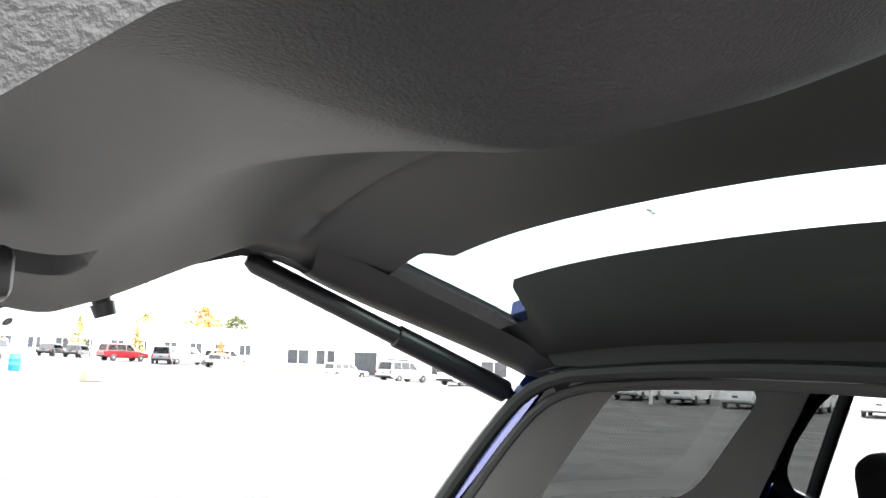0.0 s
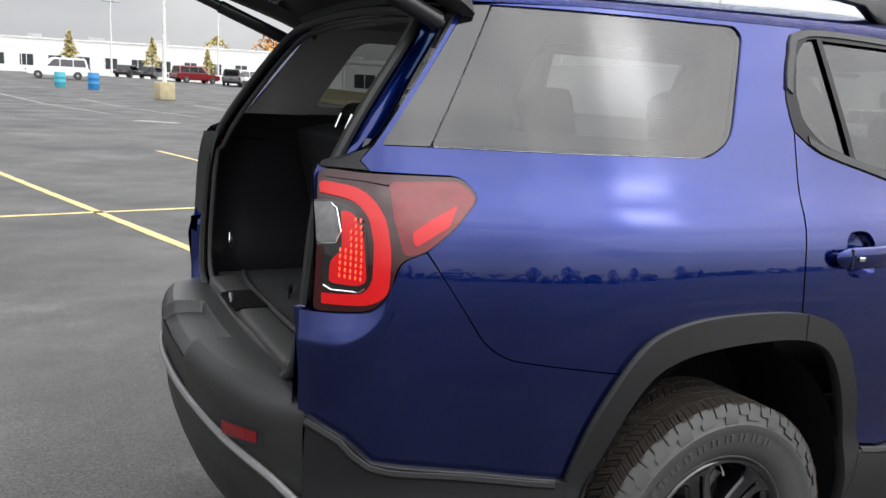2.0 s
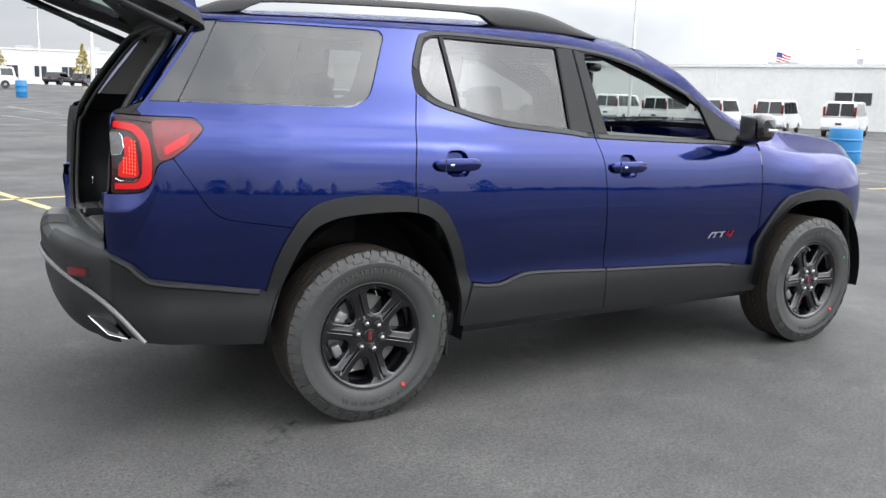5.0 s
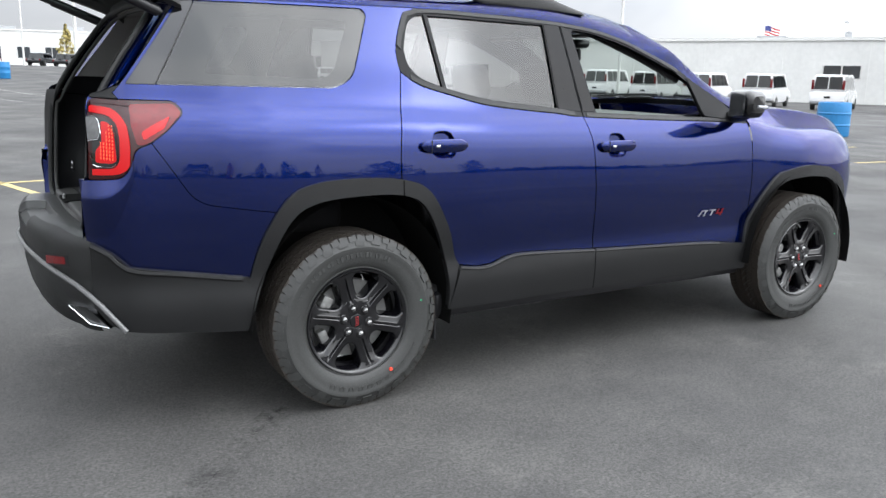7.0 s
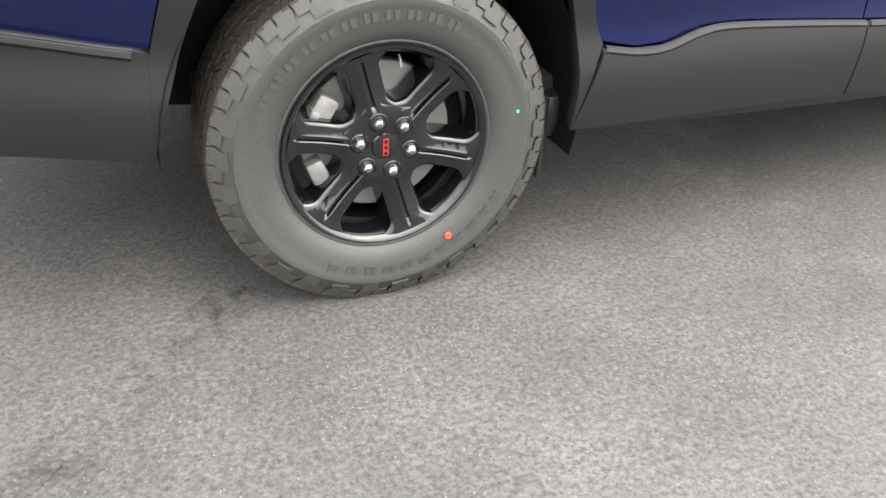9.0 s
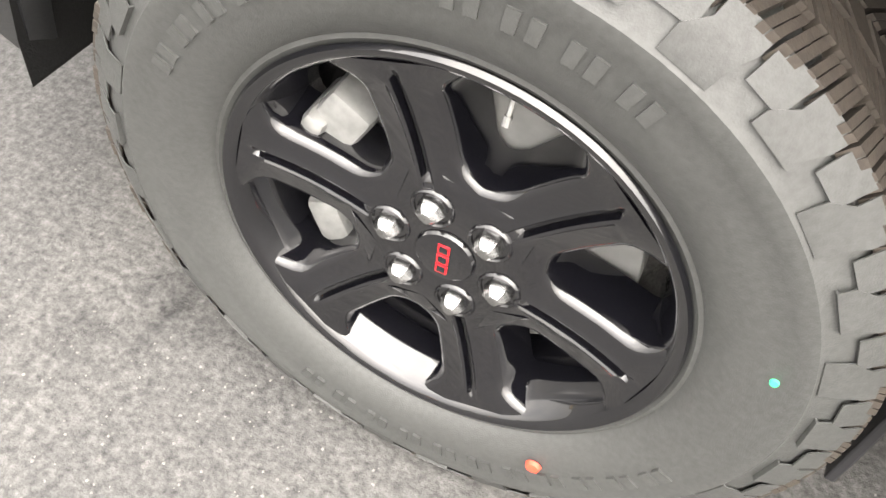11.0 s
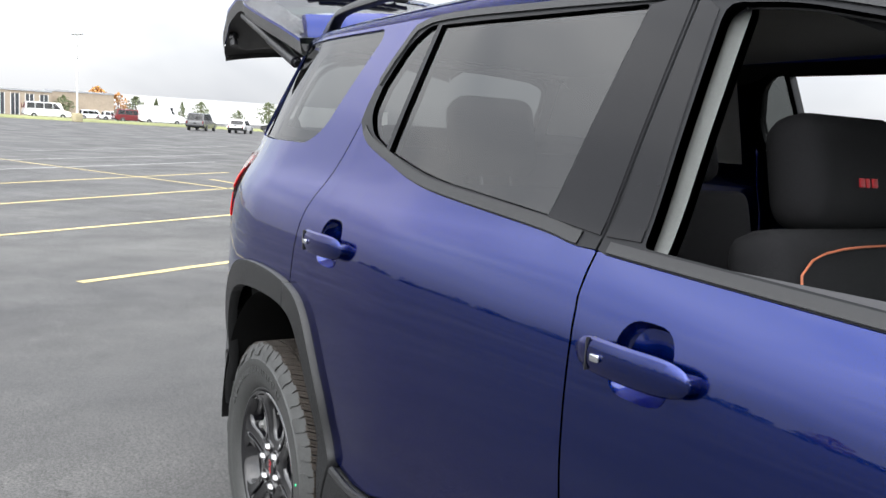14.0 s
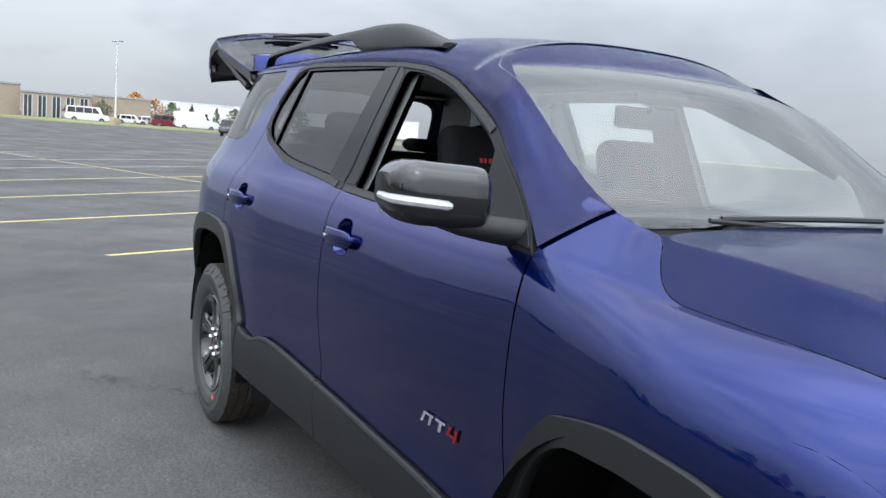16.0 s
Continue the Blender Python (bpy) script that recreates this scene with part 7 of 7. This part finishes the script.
# retaining wall and berm north of the lot
for x0, y0, x1, y1, h, mat, name, label in ((18.6, 71.1, 19.6, 50.8, 1.05, CONCRETE, "retaining_wall", "tan concrete retaining wall"), (19.6, 50.6, 19.2, 34.0, .95, WHITE_WALL, "low_wall", "low white concrete wall")):
    bm = bmesh.new()
    n = 12
    rows = []
    for i in range(n + 1):
        p = Vector((x0 + (x1 - x0) * i / n, y0 + (y1 - y0) * i / n, 0))
        g = ground_z(p.x, p.y)
        rows.append([bm.verts.new(p + Vector(q) + Vector((0, 0, g))) for q in ((-.35, 0, -.1), (-.15, 0, h * .4), (-.12, 0, h), (.12, 0, h), (.15, 0, h * .4), (.35, 0, -.1))])
    for a, b in zip(rows, rows[1:]):
        for i in range(5):
            bm.faces.new((a[i], b[i], b[i + 1], a[i + 1]))
    bm.faces.new(rows[0])
    bm.faces.new(rows[-1])
    bmesh.ops.recalc_face_normals(bm, faces=bm.faces[:])
    tagged(part(name, bm, mat), label, "wall", kind="structure")
# grass verge to the west
bm = bmesh.new()
rows = []
for i in range(41):
    y = -120 + 300 * i / 40
    xa = -107 + .02 * y * 0 + math.sin(i * 1.7) * .3
    rows.append([bm.verts.new((x, y, ground_z(x, y) + z)) for x, z in ((xa, .02), (xa - .6, .14), (xa - 8, .3), (xa - 12, .05))])
for a, b in zip(rows, rows[1:]):
    for i in range(3):
        bm.faces.new((a[i], b[i], b[i + 1], a[i + 1]))
bmesh.ops.recalc_face_normals(bm, faces=bm.faces[:])
tagged(part("grass_verge", bm, GRASS), "dry green grass verge along the lot", "grass", kind="structure")


def tree(x, y, high, mat, label, spread=.42, leaves=420, conifer=False):
    """A tapered trunk with limbs and a crown of many small leaf clumps."""
    top = thing("tree", (0, 0, 0), label, "tree", "trees")
    rnd = random.Random(int(x * 7 + y * 13))
    bm = bmesh.new()
    tube(bm, [(0, 0, -.1), (.03, .02, high * .3), (-.04, .03, high * .65), (.0, 0, high * .95)], [high * .028, high * .022, high * .014, high * .004], 8)
    for k in range(9):
        a, z = k * 2.4, high * (.28 + .065 * k)
        reach = high * spread * (.8 - .06 * k)
        tube(bm, [(0, 0, z), (reach * .5 * math.cos(a), reach * .5 * math.sin(a), z + reach * .35), (reach * math.cos(a), reach * math.sin(a), z + reach * .55)], [high * .010, high * .007, high * .002], 5)
    part("trunk", bm, BARK, top)
    verts, faces = [], []
    for _ in range(leaves):
        u = rnd.random()
        z = high * (.22 + .80 * u)
        wide = high * spread * ((1 - u) ** .8 if conifer else math.sin(math.pi * min(1, .12 + .88 * u)) ** .7)
        a, r = rnd.uniform(0, 6.283), wide * math.sqrt(rnd.random()) * rnd.uniform(.75, 1.1)
        c = Vector((r * math.cos(a), r * math.sin(a), z + rnd.gauss(0, high * .02)))
        s = high * rnd.uniform(.020, .045)
        q = Euler((rnd.uniform(-1.2, 1.2), rnd.uniform(-1.2, 1.2), rnd.uniform(0, 6.28))).to_matrix()
        k = len(verts)
        for p in ((-s, -s * .6, 0), (s * .2, -s, s * .3), (s, s * .2, 0), (s * .1, s, -s * .3), (-s * .9, s * .5, s * .2)):
            verts.append(tuple(c + q @ Vector(p)))
        faces.append([k, k + 1, k + 2, k + 3, k + 4])
    me = bpy.data.meshes.new("crown")
    me.from_pydata(verts, [], faces)
    me.materials.append(mat)
    ob = new("crown", me)
    ob.parent = top
    tagged(ob, "", kind="stuff")
    move_all(top, beside(x, y))


for x, y, high, mat, label, conifer in (
        (3.9, 123.8, 5.5, LEAF_YELLOW, "slim tree with yellowing leaves", True), (13.5, 116, 5.0, LEAF_YELLOW, "slim tree with yellowing leaves", True), (20.4, 114.9, 4.2, LEAF_YELLOW, "slim tree with yellowing leaves", True),
        (24.5, 90.3, 2.8, LEAF_ORANGE, "small orange autumn tree", True), (45.4, 176, 11.0, LEAF_ORANGE, "broad orange autumn tree behind the warehouse", False), (52.0, 176, 9.5, LEAF_GREEN, "broad olive tree behind the warehouse", False), (34.0, 178, 9.0, LEAF_YELLOW, "pale yellow tree behind the warehouse", False),
        (-146, 20.5, 5.2, LEAF_ORANGE, "broad orange autumn tree", False), (-145, 23.6, 4.4, LEAF_ORANGE, "broad orange autumn tree", False), (-143.6, 26.0, 4.0, LEAF_GREEN, "dark green bushy tree", False), (-143.0, 29.2, 3.8, LEAF_GREEN, "dark green conifer by the road", True), (-142.3, 33.2, 3.6, LEAF_GREEN, "dark green conifer by the road", True), (-121, 40.8, 4.0, LEAF_GREEN, "rounded green tree at the verge", False), (-122, 36.5, 2.6, LEAF_GREEN, "low green tree at the verge", False), (-130, 13.6, 3.2, LEAF_GREEN, "small dark tree by the store", False), (-120, 30.5, 3.4, LEAF_GREEN, "small green tree at the verge", False),
        (-62, -80, 6.5, LEAF_GREEN, "olive tree across the lot", False), (-43, -82, 6.0, LEAF_ORANGE, "orange tree across the lot", False), (-34, -84, 7.5, LEAF_GREEN, "olive tree across the lot", False), (-19, -88, 8.5, LEAF_ORANGE, "orange tree across the lot", False), (-3, -86, 8.0, LEAF_GREEN, "olive tree across the lot", False), (15, -88, 9.0, LEAF_GREEN, "olive tree across the lot", False), (31, -90, 7.5, LEAF_YELLOW, "yellow tree across the lot", False), (47, -92, 8.5, LEAF_GREEN, "olive tree across the lot", False), (68, -92, 9.0, LEAF_GREEN, "olive tree across the lot", False)):
    tree(x, y, high, mat, label, .30 if conifer else .46, 300 if conifer else 460, conifer)

# a low bank of brush and trees across the lot, behind the camera's back
rnd = random.Random(31)
bank = [(rnd.uniform(-150, 170), rnd.uniform(2.0, 4.6), rnd.uniform(2.2, 5.0)) for _ in range(110)]
verts, faces = [], []
for cx, high, wide in bank:
    cy = -96 + rnd.uniform(-3, 3)
    for _ in range(70):
        a, r, u = rnd.uniform(0, 6.283), math.sqrt(rnd.random()), rnd.random()
        size = rnd.uniform(.25, .55)
        c = Vector((cx + wide * r * math.cos(a) * (1 - .55 * u), cy + wide * r * math.sin(a) * .6, high * u + ground_z(cx, cy)))
        q = Euler((rnd.uniform(-1.2, 1.2), rnd.uniform(-1.2, 1.2), rnd.uniform(0, 6.28))).to_matrix()
        k = len(verts)
        verts += [tuple(c + q @ (Vector(p) * size)) for p in ((-1, -.6, 0), (.2, -1, .3), (1, .2, 0), (.1, 1, -.3), (-.9, .5, .2))]
        faces.append([k, k + 1, k + 2, k + 3, k + 4])
tagged(raw("brush", verts, faces, LEAF_GREEN), "bank of olive brush along the far side of the lot", "brush", kind="stuff")

# flag on a pole
flag = thing("flag_pole", (0, 0, 0), "flag with red and white stripes on a pole", "flag")
bm = bmesh.new()
tube(bm, [(0, 0, 0), (0, 0, 6.9)], [.08, .04], 8)
part("pole", bm, POLE, flag)


def cloth(u, v):
    return Vector((-.2 * u + .1 * math.sin(u * 5), -1.5 * u, 6.8 - 1.0 * v - .45 * u * u + .06 * math.sin(u * 7 + v)))


for i in range(7):
    grid_mesh("flag_stripe", lambda v, u: cloth(u, v), span(i / 7, (i + 1) / 7, 3), span(0, 1, 12), RED if i % 2 == 0 else WHITE_DOT, flag, "red stripe" if i % 2 == 0 else "white stripe")
FLAG_BLUE = material("flag_blue", (.03, .04, .16), .7, 0, 0, .1, 20.0)
grid_mesh("flag_canton", lambda v, u: cloth(u, v) + Vector((-.02, 0, 0)), span(0, .5, 4), span(0, .42, 6), FLAG_BLUE, flag, "dark blue corner field")
move_all(flag, beside(74.0, 57.2, 39))
